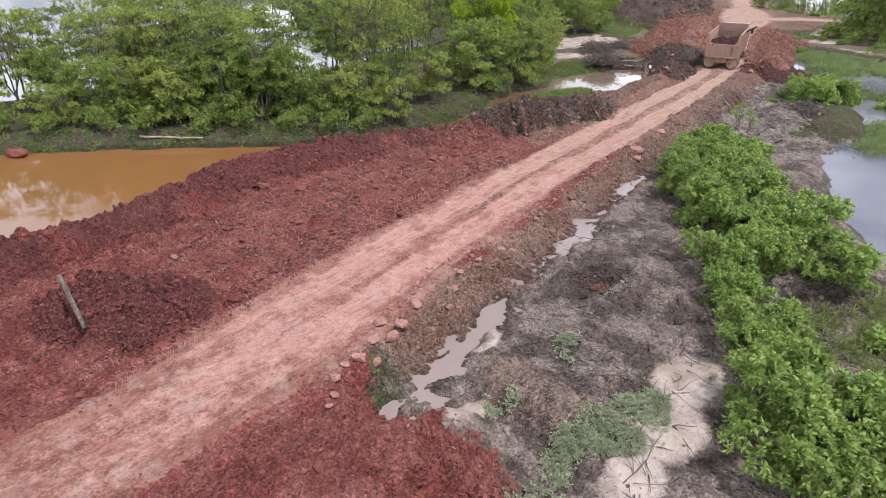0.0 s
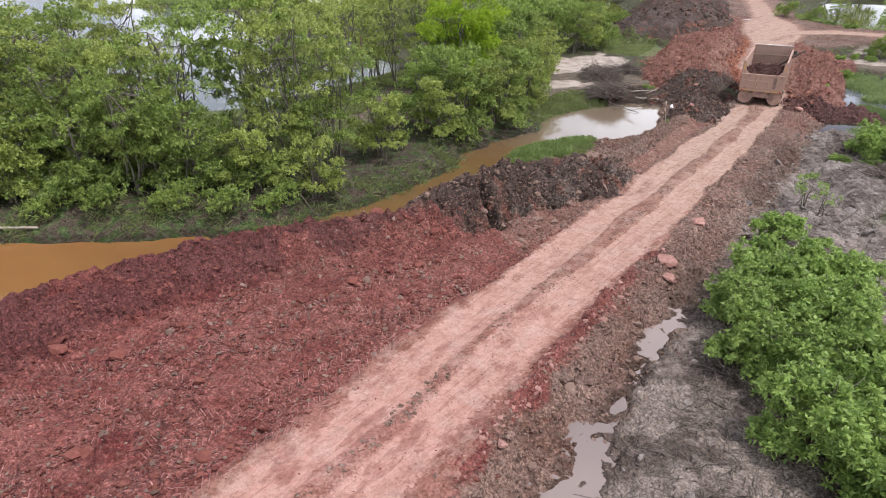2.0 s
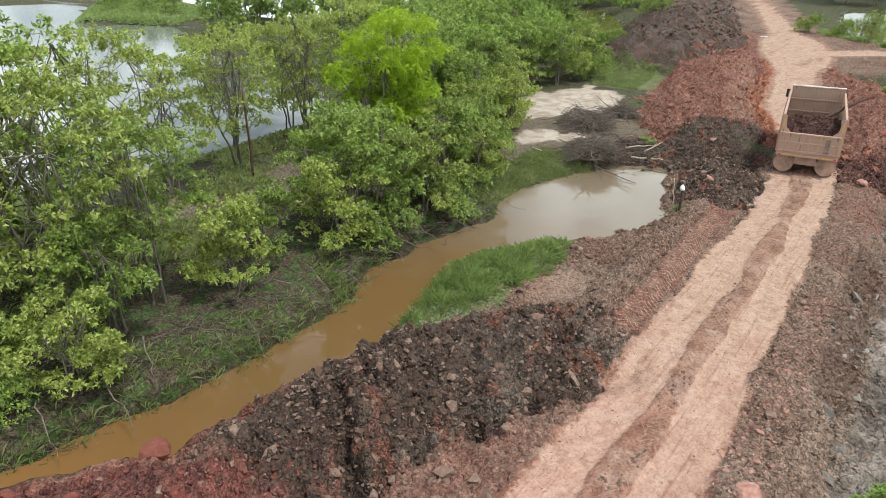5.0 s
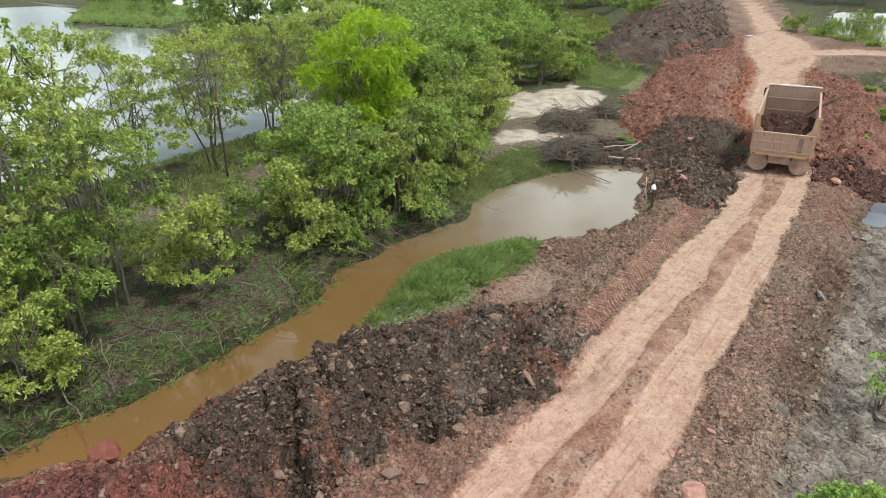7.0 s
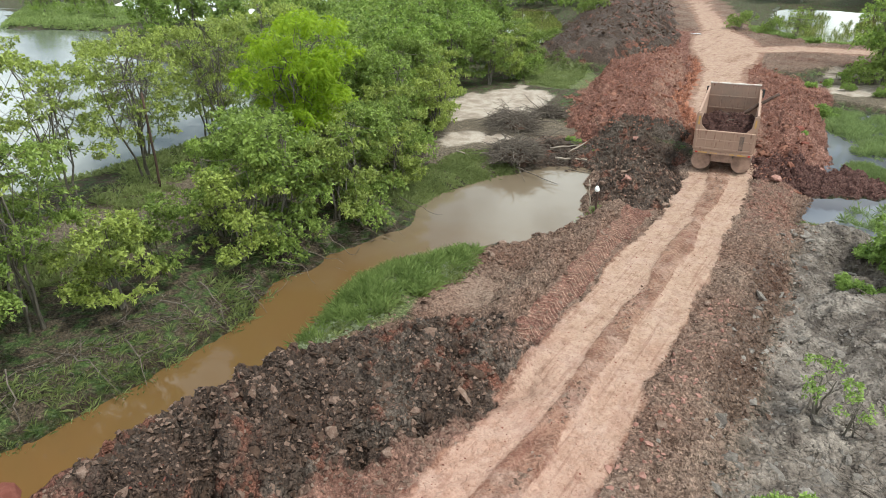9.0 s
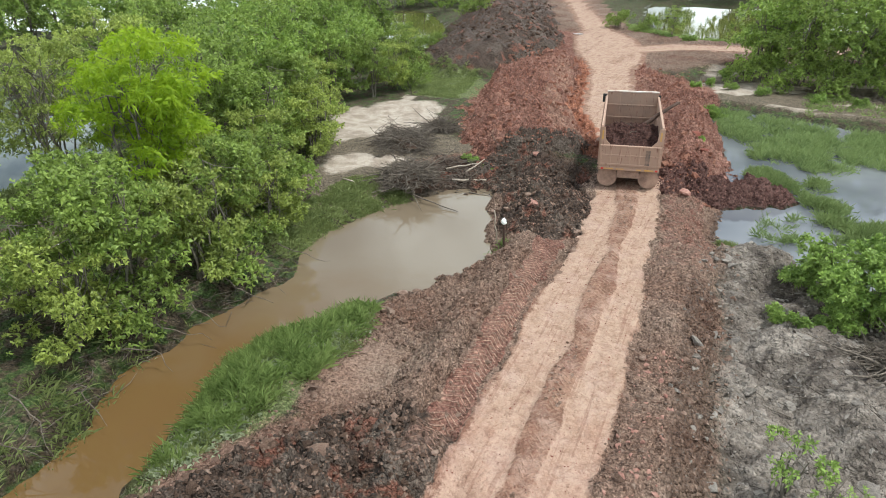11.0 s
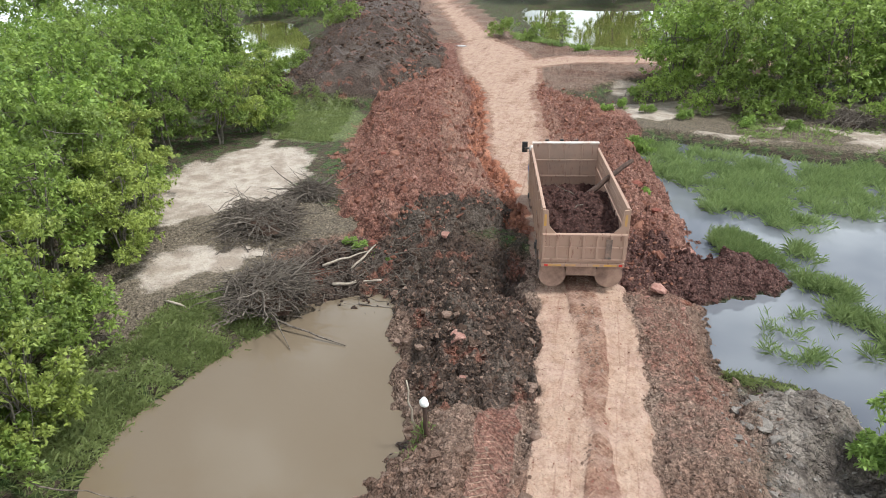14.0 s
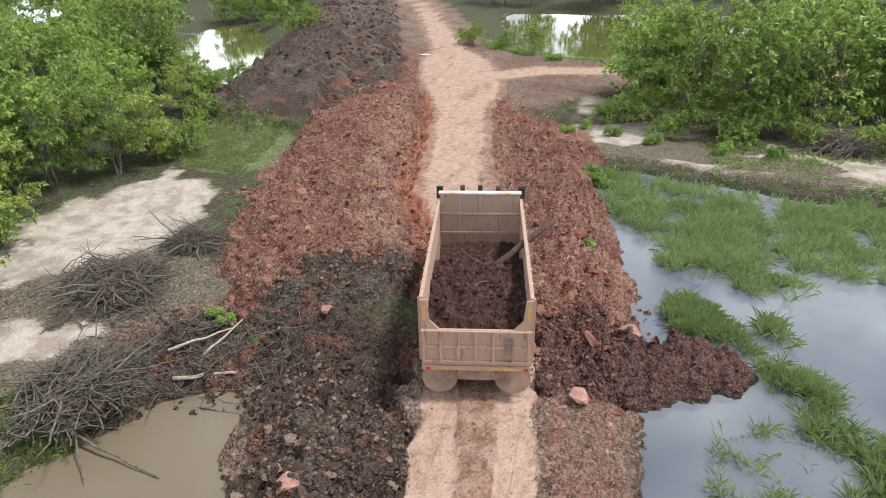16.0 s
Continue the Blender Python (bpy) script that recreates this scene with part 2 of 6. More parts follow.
    ch = n.math('SINE', n.math('MULTIPLY', n.math('MULTIPLY_ADD', n.math('ABSOLUTE', off), 0.9, way), 36.0))
    ch = n.math('MULTIPLY', n.ramp(ch, 0.35, 0.95), n.ramp(n.noise(p, 1.7, 5, 0.7), 0.40, 0.54))
    ch = n.math('MULTIPLY', n.math('MULTIPLY', ch, mark), 1.9)
    col = n.mix(n.math('MULTIPLY', mark, n.ramp(mid, 0.40, 0.58, 0.10, 0.55)), col, n.mix(north, tone((0.24, 0.082, 0.067), (0.36, 0.155, 0.125), fine), tone((0.23, 0.12, 0.085), (0.34, 0.20, 0.15), fine)))
    scuff = n.noise(n.scaled(p, (5.0, 16.0, 1)), 1.0, 4, 0.7)
    ch = n.math('MAXIMUM', ch, n.math('MULTIPLY', n.math('MULTIPLY', n.ramp(scuff, 0.56, 0.64), tread), n.ramp(mid, 0.45, 0.62, 0.0, 0.35)))
    # tyre lugs along the wheel tracks
    lug = n.math('SINE', n.math('MULTIPLY', n.math('MULTIPLY_ADD', n.math('PINGPONG', n.math('ADD', x, n.math('MULTIPLY', n.noise(p, 0.4, 2), 0.5)), 0.26), 1.2, y), 34.0))
    lug = n.math('MULTIPLY', n.math('MULTIPLY', n.ramp(lug, 0.0, 0.8), track), n.ramp(n.noise(p, 3.0, 4, 0.7), 0.44, 0.60))
    ch = n.math('MAXIMUM', ch, n.math('MULTIPLY', lug, 0.6))
    col = n.mix(n.math('MULTIPLY', ch, 0.55), col, n.mix(north, (0.46, 0.215, 0.18), (0.46, 0.30, 0.22)))
    bare = n.math('MULTIPLY', n.ramp(n.math('MAXIMUM', road, sand), 0.2, 0.8, 1.0, 0.22), n.ramp(n.math('MAXIMUM', n.math('MULTIPLY', dark, 0.8), grey), 0.2, 0.9, 1.0, 0.42))
    col = n.mix(n.math('MULTIPLY', bare, n.ramp(tint_b, 0.0, 1.0, 0.0, 0.55)), col, n.mix(1.0, col, (0.45, 0.42, 0.42), 'MULTIPLY'))
    col = n.mix(n.math('MULTIPLY', bare, n.ramp(tint_c, 0.62, 0.95, 0.0, 0.65)), col, n.mix(1.0, col, (1.8, 1.8, 1.8), 'MULTIPLY'))
    col = n.mix(n.math('MULTIPLY', bare, n.ramp(tint_a, 0.80, 0.95, 0.0, 0.35)), col, n.mix(1.0, col, (1.6, 1.6, 1.6), 'MULTIPLY'))
    col = n.mix(n.ramp(speck, 0.40, 0.62, 0.22, 0.0), col, n.mix(1.0, col, (0.45, 0.42, 0.42), 'MULTIPLY'))
    wetm = edge(wet, 3)
    col = n.mix(wetm, col, n.mix(1.0, col, (0.62, 0.60, 0.58), 'MULTIPLY'))
    rough = n.math('MINIMUM', n.ramp(wetm, 0, 1, 0.92, 0.28), n.ramp(dark, 0.3, 1.0, 0.92, 0.62))
    h = n.math('MULTIPLY_ADD', fine, 0.030, n.math('MULTIPLY', clod_a, 0.13))
    h = n.math('MULTIPLY_ADD', clod_b, 0.10, h)
    h = n.math('MULTIPLY_ADD', clod_c, 0.040, h)
    calm = n.math('MULTIPLY', h, n.ramp(n.math('MAXIMUM', road, sand), 0, 1, 1.0, 0.24))
    calm = n.math('MULTIPLY_ADD', ch, 0.035, calm)
    return n.done(col, rough, n.bump(calm, 1.0, 1.0), Specular_IOR_Level=0.25)


def mat_clods(name, a, b, c):
    n = Nodes(name)
    p = n.pos()
    col = n.mix(n.island(), a, b)
    col = n.mix(n.ramp(n.noise(p, 9, 4), 0.5, 0.75), col, c)
    return n.done(col, 0.95, n.bump(n.noise(p, 30, 5, 0.7), 1.0, 0.05), Specular_IOR_Level=0.2)


def mat_rock(name, a, b):
    n = Nodes(name)
    p = n.obj()
    col = n.mix(n.ramp(n.noise(p, 5, 5), 0.3, 0.7), a, b)
    col = n.mix(n.math('MULTIPLY', n.rand(), 0.35), col, (0.16, 0.075, 0.058))
    return n.done(col, 0.88, n.bump(n.noise(p, 12, 6), 0.8, 0.04), Specular_IOR_Level=0.25)


def mat_water(name, a, b, far=None, rough=0.03, wave=0.05, midway=None):
    n = Nodes(name)
    p = n.pos()
    col = n.mix(n.ramp(n.noise(p, 0.16, 3), 0.35, 0.65), a, b)
    # darker middle reach: murkier water, with the bank trees' shade put into its colour
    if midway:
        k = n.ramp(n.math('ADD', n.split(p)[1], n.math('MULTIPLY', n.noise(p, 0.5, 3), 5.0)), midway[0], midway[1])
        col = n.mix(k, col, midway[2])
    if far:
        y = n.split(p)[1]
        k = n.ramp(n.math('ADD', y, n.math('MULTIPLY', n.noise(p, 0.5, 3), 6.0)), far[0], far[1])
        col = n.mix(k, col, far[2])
    h = n.math('ADD', n.noise(p, 1.1, 3), n.math('MULTIPLY', n.noise(p, 5, 2), 0.3))
    return n.done(col, rough, n.bump(h, wave, 0.1), IOR=1.42, Specular_IOR_Level=0.5)


def mat_leaf(name, dark, light, glow=0.35):
    n = Nodes(name)
    r = n.island()
    p = n.pos()
    col = n.mix(n.ramp(n.math('MULTIPLY_ADD', n.noise(p, 0.9, 3), 0.9, n.math('MULTIPLY', r, 0.55)), 0.42, 0.90), dark, light)
    col = n.mix(n.math('MULTIPLY', n.rand(), 0.35), col, (0.10, 0.125, 0.035))
    n.done(col, 0.5, None, Specular_IOR_Level=0.3)
    tr = n.t.nodes.new("ShaderNodeBsdfTranslucent")
    n.put(tr.inputs[0], n.mix(0.5, col, light))
    m = n.t.nodes.new("ShaderNodeMixShader")
    m.inputs[0].default_value = glow
    n.t.links.new(n.b.outputs[0], m.inputs[1])
    n.t.links.new(tr.outputs[0], m.inputs[2])
    n.t.links.new(m.outputs[0], n.out.inputs[0])
    return n.mat


def mat_bark(name, a, b):
    n = Nodes(name)
    p = n.obj()
    col = n.mix(n.ramp(n.noise(n.scaled(p, (6, 6, 1.2)), 2, 5), 0.3, 0.7), a, b)
    return n.done(col, 0.9, n.bump(n.noise(n.scaled(p, (14, 14, 3)), 2, 4), 0.6, 0.02))


def mat_paint(name, base, dust=0.5, rough=0.6, metal=0.0, rust=0.2):
    n = Nodes(name)
    p = n.obj()
    a = n.noise(p, 2.0, 6, 0.65)
    b = n.noise(n.scaled(p, (7, 7, 1.2)), 1.6, 5, 0.6)
    col = n.mix(n.ramp(a, 0.62 - dust * 0.5, 0.80 - dust * 0.25), base, (0.37, 0.24, 0.18))
    col = n.mix(n.ramp(b, 0.70 - rust * 0.3, 0.82 - rust * 0.2), col, (0.15, 0.062, 0.038))
    return n.done(col, n.ramp(a, 0.3, 0.7, rough, 0.92), n.bump(a, 0.15, 0.02), metal)


M = {
    "ground": mat_ground(),
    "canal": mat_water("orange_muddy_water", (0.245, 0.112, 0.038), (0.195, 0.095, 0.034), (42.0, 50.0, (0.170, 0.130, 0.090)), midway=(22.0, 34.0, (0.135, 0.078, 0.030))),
    "pond": mat_water("grey_pond_water", (0.185, 0.19, 0.205), (0.095, 0.10, 0.122)),
    "lake": mat_water("lake_water", (0.17, 0.18, 0.17), (0.12, 0.13, 0.115), wave=0.14),
    "green_pond": mat_water("green_pond_water", (0.115, 0.11, 0.035), (0.085, 0.09, 0.028)),
    "ditch": mat_water("milky_ditch_water", (0.29, 0.225, 0.195), (0.21, 0.17, 0.15), rough=0.22),
    "red_clods": mat_clods("red_clods", (0.12, 0.036, 0.029), (0.23, 0.080, 0.060), (0.28, 0.115, 0.085)),
    "orange_clods": mat_clods("orange_clods", (0.16, 0.062, 0.042), (0.30, 0.145, 0.10), (0.36, 0.20, 0.15)),
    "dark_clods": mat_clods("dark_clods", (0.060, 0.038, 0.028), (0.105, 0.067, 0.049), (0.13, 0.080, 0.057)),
    "brown_clods": mat_clods("brown_clods", (0.12, 0.072, 0.052), (0.27, 0.18, 0.14), (0.34, 0.25, 0.20)),
    "grey_clods": mat_clods("grey_clods", (0.11, 0.092, 0.080), (0.30, 0.265, 0.235), (0.38, 0.33, 0.29)),
    "maroon_clods": mat_clods("maroon_clods", (0.065, 0.032, 0.028), (0.14, 0.068, 0.058), (0.21, 0.12, 0.10)),
    "load": mat_clods("load_soil", (0.050, 0.026, 0.022), (0.085, 0.040, 0.034), (0.16, 0.085, 0.070)),
    "stone": mat_rock("laterite_stone", (0.25, 0.110, 0.088), (0.47, 0.28, 0.225)),
    "leaf_a": mat_leaf("leaf_olive", (0.095, 0.13, 0.025), (0.44, 0.51, 0.12), 0.34),
    "leaf_b": mat_leaf("leaf_mid_green", (0.060, 0.10, 0.020), (0.33, 0.43, 0.095), 0.34),
    "leaf_c": mat_leaf("leaf_feathery_lime", (0.22, 0.36, 0.012), (0.46, 0.62, 0.030), 0.5),
    "leaf_d": mat_leaf("leaf_shrub", (0.085, 0.155, 0.030), (0.37, 0.50, 0.125), 0.34),
    "leaf_e": mat_leaf("leaf_far", (0.085, 0.15, 0.028), (0.32, 0.43, 0.09), 0.34),
    "blade": mat_leaf("grass_blade", (0.13, 0.20, 0.05), (0.36, 0.45, 0.155), 0.45),
    "blade_dull": mat_leaf("bank_grass", (0.12, 0.155, 0.05), (0.33, 0.375, 0.15), 0.5),
    "reed": mat_leaf("reed_blade", (0.13, 0.19, 0.065), (0.34, 0.42, 0.17), 0.42),
    "creeper": mat_leaf("creeper_leaf", (0.30, 0.34, 0.21), (0.52, 0.56, 0.39), 0.35),
    "bark": mat_bark("grey_bark", (0.075, 0.063, 0.048), (0.20, 0.175, 0.14)),
    "dead": mat_bark("dead_branch", (0.052, 0.040, 0.031), (0.20, 0.162, 0.13)),
    "bleached": mat_bark("bleached_wood", (0.26, 0.21, 0.16), (0.44, 0.37, 0.30)),
    "log": mat_bark("dark_log", (0.042, 0.025, 0.018), (0.105, 0.060, 0.044)),
    "body": mat_paint("dusty_tipper_body", (0.37, 0.235, 0.17), 0.65, 0.7, 0.0, 0.38),
    "body_in": mat_paint("tipper_inside", (0.29, 0.20, 0.155), 0.6, 0.7, 0.0, 0.42),
    "white": mat_paint("white_cab_paint", (0.60, 0.58, 0.55), 0.6, 0.35, 0.0, 0.02),
    "blue": mat_paint("blue_stripe_paint", (0.05, 0.12, 0.36), 0.2, 0.4, 0.0, 0.02),
    "yellow": mat_paint("yellow_paint", (0.55, 0.30, 0.05), 0.45, 0.5, 0.0, 0.05),
    "chassis": mat_paint("dusty_chassis", (0.05, 0.045, 0.042), 0.45, 0.8, 0.0, 0.3),
    "rubber": mat_paint("dusty_rubber", (0.03, 0.028, 0.027), 0.55, 0.85, 0.0, 0.0),
    "flap": mat_paint("dusty_mudflap", (0.15, 0.092, 0.07), 0.6, 0.85, 0.0, 0.0),
    "dark_plastic": mat_paint("dark_plastic", (0.02, 0.02, 0.02), 0.2, 0.5, 0.0, 0.0),
    "glass": Nodes("cab_glass").done((0.02, 0.025, 0.03), 0.06, None, 0.0, Specular_IOR_Level=0.7),
    "bag": Nodes("white_plastic_bag").done((0.78, 0.78, 0.76), 0.35, None, 0.0),
    "lamp_red": Nodes("red_lamp").done((0.45, 0.03, 0.02), 0.3, None, 0.0),
}

# ---- noise and plan arithmetic ----


def lattice(ix, iy, seed):
    h = (ix.astype(np.int64) * 374761393 + iy.astype(np.int64) * 668265263 + seed * 1442695041) & 0xFFFFFFFF
    h = ((h ^ (h >> 13)) * 1274126177) & 0xFFFFFFFF
    return ((h ^ (h >> 16)) & 0xFFFFFF) / float(0xFFFFFF)


def vnoise(x, y, seed=0):
    ix, iy = np.floor(x), np.floor(y)
    fx, fy = x - ix, y - iy
    fx, fy = fx * fx * (3 - 2 * fx), fy * fy * (3 - 2 * fy)
    a, b = lattice(ix, iy, seed), lattice(ix + 1, iy, seed)
    c, d = lattice(ix, iy + 1, seed), lattice(ix + 1, iy + 1, seed)
    return (a * (1 - fx) + b * fx) * (1 - fy) + (c * (1 - fx) + d * fx) * fy


def fbm(x, y, seed=0, octaves=4):
    s, a, tot = 0, 0.5, 0
    for o in range(octaves):
        s = s + a * vnoise(x * 2 ** o + 17.3 * o, y * 2 ** o - 9.1 * o, seed + o)
        tot += a
        a *= 0.5
    return s / tot


def lumps(x, y, size, seed):
    """Broken clods: the tallest of jittered, tilted, steep-sided blocks on a lattice."""
    gx, gy = x / size, y / size
    ix, iy = np.floor(gx), np.floor(gy)
    best = np.zeros_like(gx)
    for dx in (-1, 0, 1):
        for dy in (-1, 0, 1):
            cx, cy = ix + dx, iy + dy
            ex = gx - cx - lattice(cx, cy, seed)
            ey = gy - cy - lattice(cx, cy, seed + 1)
            r = 0.42 + 0.55 * lattice(cx, cy, seed + 2) ** 1.5
            a = 6.28 * lattice(cx, cy, seed + 3)
            u, v = (ex * np.cos(a) + ey * np.sin(a)) / r, (ey * np.cos(a) - ex * np.sin(a)) / (r * 0.8)
            d = np.clip(1 - (0.5 * (np.abs(u) + np.abs(v)) + 0.5 * np.maximum(np.abs(u), np.abs(v))) ** 2, 0, 1)
            best = np.maximum(best, r * d ** 0.42 * (0.75 + 0.45 * u))
    return best


def smooth(v, lo, hi):
    k = np.clip((v - lo) / (hi - lo), 0, 1)
    return k * k * (3 - 2 * k)


def path_dist(x, y, pts):
    """Distance to a polyline, the signed offset from it (right positive) and the way along it."""
    best, side, along, done = np.full_like(x, 1e9), np.zeros_like(x), np.zeros_like(x), 0.0
    for (ax, ay), (bx, by) in zip(pts, pts[1:]):
        L = math.hypot(bx - ax, by - ay)
        ux, uy = (bx - ax) / L, (by - ay) / L
        k = np.clip((x - ax) * ux + (y - ay) * uy, 0, L)
        d = np.hypot(x - ax - k * ux, y - ay - k * uy)
        s = (x - ax) * uy - (y - ay) * ux
        m = d < best
        best, side, along = np.where(m, d, best), np.where(m, s, side), np.where(m, done + k, along)
        done += L
    return best, side, along


def area_dist(x, y, poly):
    """Signed distance to a closed outline, negative inside."""
    d = path_dist(x, y, list(poly) + [poly[0]])[0]
    inside = np.zeros(x.shape, bool)
    for (ax, ay), (bx, by) in zip(poly, list(poly[1:]) + [poly[0]]):
        if ay != by:
            inside ^= ((ay > y) != (by > y)) & (x < (bx - ax) * (y - ay) / (by - ay) + ax)
    return np.where(inside, -d, d)


# ---- plan: outlines in metres ----
ROAD = [(-12.6, -40), (-12.7, 0), (-12.5, 6), (-12.9, 11), (-13.5, 16), (-13.9, 25), (-14.0, 34), (-14.2, 43), (-14.5, 53), (-15.1, 57.5), (-16.1, 62), (-18.4, 70), (-19.6, 77),
        (-21.2, 86), (-24.0, 98), (-30.0, 117), (-38.0, 142), (-56, 190), (-80, 260)]
BRANCH = [(-21.5, 92), (-17, 95.5), (-10, 96), (2, 97), (30, 99)]
CANAL = [(-70, -12), (-39.8, 11.9), (-35.5, 16.3), (-31.2, 20.1), (-28, 23), (-25.9, 25), (-25.2, 27), (-24.5, 31), (-24.2, 35), (-25.4, 38.5), (-25.2, 41.5), (-24.7, 45), (-25.6, 48),
         (-25.0, 50.5), (-24.3, 52.6), (-23.1, 54), (-21.6, 54.9), (-20.0, 55.4), (-19.0, 54.2), (-17.6, 53), (-17.4, 50.6), (-18.0, 50.4), (-19.1, 48.8), (-20.1, 46.6), (-21.4, 44.1), (-22.6, 42.2), (-23.0, 39.4),
         (-22.2, 36), (-21.5, 33), (-21.0, 28), (-22, 20), (-22, 10), (-23, -30)]
LAKE = [(-60, 6), (-53, 14), (-51, 24), (-44.0, 31), (-41.9, 37), (-41.7, 45), (-42.6, 52.5), (-49, 58), (-60, 63.5), (-76, 64), (-100, 76), (-115, 70), (-150, 90), (-170, 60), (-150, -40), (-75, -14)]
LAKE_B = [(-80, 104), (-95, 88), (-130, 96), (-170, 130), (-120, 170), (-85, 130)]
POND_R = [(-13.4, 74), (-12.0, 70), (-11.4, 66.6), (-10.8, 62.5), (-11.2, 57), (-11.4, 54.3), (-10.9, 53.3), (-9.6, 53.4), (-8.4, 52.6), (-7.2, 51), (-4.6, 51.5), (-3.9, 47), (-5.0, 44), (-3.6, 40), (-3.4, 36),
          (-2.2, 31), (-0.5, 27), (6, 22), (30, 20), (34, 60), (8, 72), (-1, 71.5), (-6, 73), (-10, 74.5)]
POND_FL = [(-40, 90), (-43.5, 91.5), (-49, 97), (-60, 115), (-62, 128), (-56, 124), (-46, 108), (-41, 99), (-37, 91)]
POND_FR = [(-19.5, 109), (-12.4, 103.6), (-6, 105), (14, 108), (18, 140), (-26, 142), (-24, 128)]
FILL_S = [(-23.6, -40), (-23.9, 6), (-23.8, 11), (-24.1, 15), (-25.6, 17.5), (-25.2, 20), (-23.4, 24), (-21.9, 27), (-21.1, 31), (-20.7, 34), (-19.3, 37), (-17.6, 39), (-17.3, 44),
          (-16.9, 48), (-16.9, 52), (-18.2, 53.3), (-18.4, 57), (-20, 60), (-20, 66), (-12.0, 64), (-12.0, 60), (-12.2, 57), (-12.3, 52), (-12.0, 45), (-11.9, 35), (-11.6, 28), (-11.1, 20), (-10.5, 14), (-9.6, 10),
          (-8, 9.2), (-6.6, 9.7), (-5.2, 8.2), (-3.4, 4), (-3, -40)]
FILL_N = [(-20.6, 58.2), (-23.4, 63), (-25.6, 70), (-27.0, 77), (-30, 84), (-37, 92), (-44, 112), (-64, 170), (-100, 260), (-70, 260), (-50, 190), (-33, 140), (-24, 112), (-17, 101), (30, 103), (30, 93),
          (-10, 90.5), (-15.0, 86), (-14.6, 78), (-13.6, 72), (-12.6, 66), (-12.2, 61)]
DITCH = [(-8.7, 9.2), (-8.7, 10.7), (-9.1, 13.5), (-9.75, 17.3), (-9.65, 20.3), (-10.2, 25.2), (-10.4, 29.4), (-10.9, 33)]
MUD_R = [(-12.0, 12), (-11.6, 30), (-11.9, 52.5), (-8.5, 52.5), (-6.0, 47), (-6.5, 40), (-3.5, 42), (-2, 30), (3, 20), (4, 8), (-6, 6), (-8, 9)]
RED_S = [(-28, -40), (-26.5, 16), (-27, 19), (-23, 27), (-19, 30), (-16, 29), (-14, 40), (-12.0, 40), (-12.0, 30), (-11.5, 20), (-11.2, 14), (-10.9, 10.4), (-9.6, 8.9), (-6.3, 9.4), (-4.6, 8.0), (-2, 3), (-2, -40)]
RED_N = [(-20.8, 57.4), (-22.4, 57.6), (-26.6, 65), (-28.6, 76), (-29.5, 88), (-31, 104), (-27, 104), (-18.5, 86), (-13.8, 78), (-11.8, 66), (-11.2, 60), (-13.2, 56.5), (-16.5, 60), (-18.8, 60.5)]
SAND_A = [(-35.6, 63), (-32.6, 70.4), (-28.6, 67.8), (-27.2, 62.5), (-29.0, 60.5), (-30.8, 57.6), (-33, 59)]
SAND_B = [(-29.6, 56), (-28, 57.2), (-26.2, 56.8), (-27.2, 54.2), (-29.5, 52.6)]
FLAT_R = [(-14.6, 76), (-13.5, 88), (0, 88), (20, 80), (20, 73), (-1, 72.8), (-6, 74), (-10, 75.5)]
GRASS_NEAR = [(-21.4, 34.6), (-22.6, 37.6), (-23.2, 40), (-22.7, 42.3), (-21.3, 44.2), (-20.4, 43.8), (-19.8, 42), (-20.2, 39.6), (-20.6, 37)]
CREEP_A = [(-4.6, 8.4), (-4.9, 9.6), (-4.5, 11.6), (-4.0, 14), (-3.3, 13.2), (-2.9, 11.6), (-4.2, 10.1), (-3.7, 8.8)]
CREEP_B = [(-7.4, 14.6), (-6.2, 14.6), (-5.6, 13.4), (-6.6, 12.8)]
TRACKS = [  # lines of the wheels that rolled the bank
    [(-15.2, 5), (-17.4, 10), (-18.6, 14), (-19.2, 19), (-18.8, 24), (-17.2, 28)], [(-16.9, 4), (-19.2, 9.4), (-20.5, 13.6), (-21.1, 19), (-20.6, 24.6)], [(-15.4, 12), (-16.6, 15), (-19.4, 17.6), (-22.6, 19.4)],
    [(-15.5, 14.2), (-17.4, 16.6), (-19.6, 18.8), (-21.8, 21)], [(-15.2, 9), (-16.4, 11.8), (-17.0, 16), (-16.6, 21), (-15.8, 26)], [(-23.2, 8), (-22.4, 11), (-20.4, 13), (-17.2, 13.8), (-15.6, 13.2)],
    [(-22.6, 6), (-21.2, 9.6), (-19.4, 11.6), (-17.0, 12.2), (-15.2, 11.2)], [(-22.8, 12), (-21.4, 15), (-18.0, 16.2), (-16.0, 18.6)], [(-22.6, 15.2), (-20.6, 16.8), (-17.8, 20.4), (-16.4, 24)], [(-20.8, 20), (-18.6, 22.2), (-16.0, 23)],
    [(-21.6, 22.8), (-19.6, 24.6), (-16.4, 25.6)], [(-17.6, 9), (-17.9, 12), (-16.4, 15), (-15.2, 19)], [(-23.6, 10), (-23.0, 14.5), (-22.8, 18)], [(-14.3, 5), (-15.0, 10), (-15.6, 15), (-15.9, 22)], [(-13.0, 9), (-13.4, 15), (-13.8, 22)],
]


def rolled(line):
    """A line rounded off at its corners."""
    for _ in range(2):
        line = [line[0]] + [(a[0] * (1 - k) + b[0] * k, a[1] * (1 - k) + b[1] * k) for a, b in zip(line, line[1:]) for k in (0.25, 0.75)] + [line[-1]]
    return line


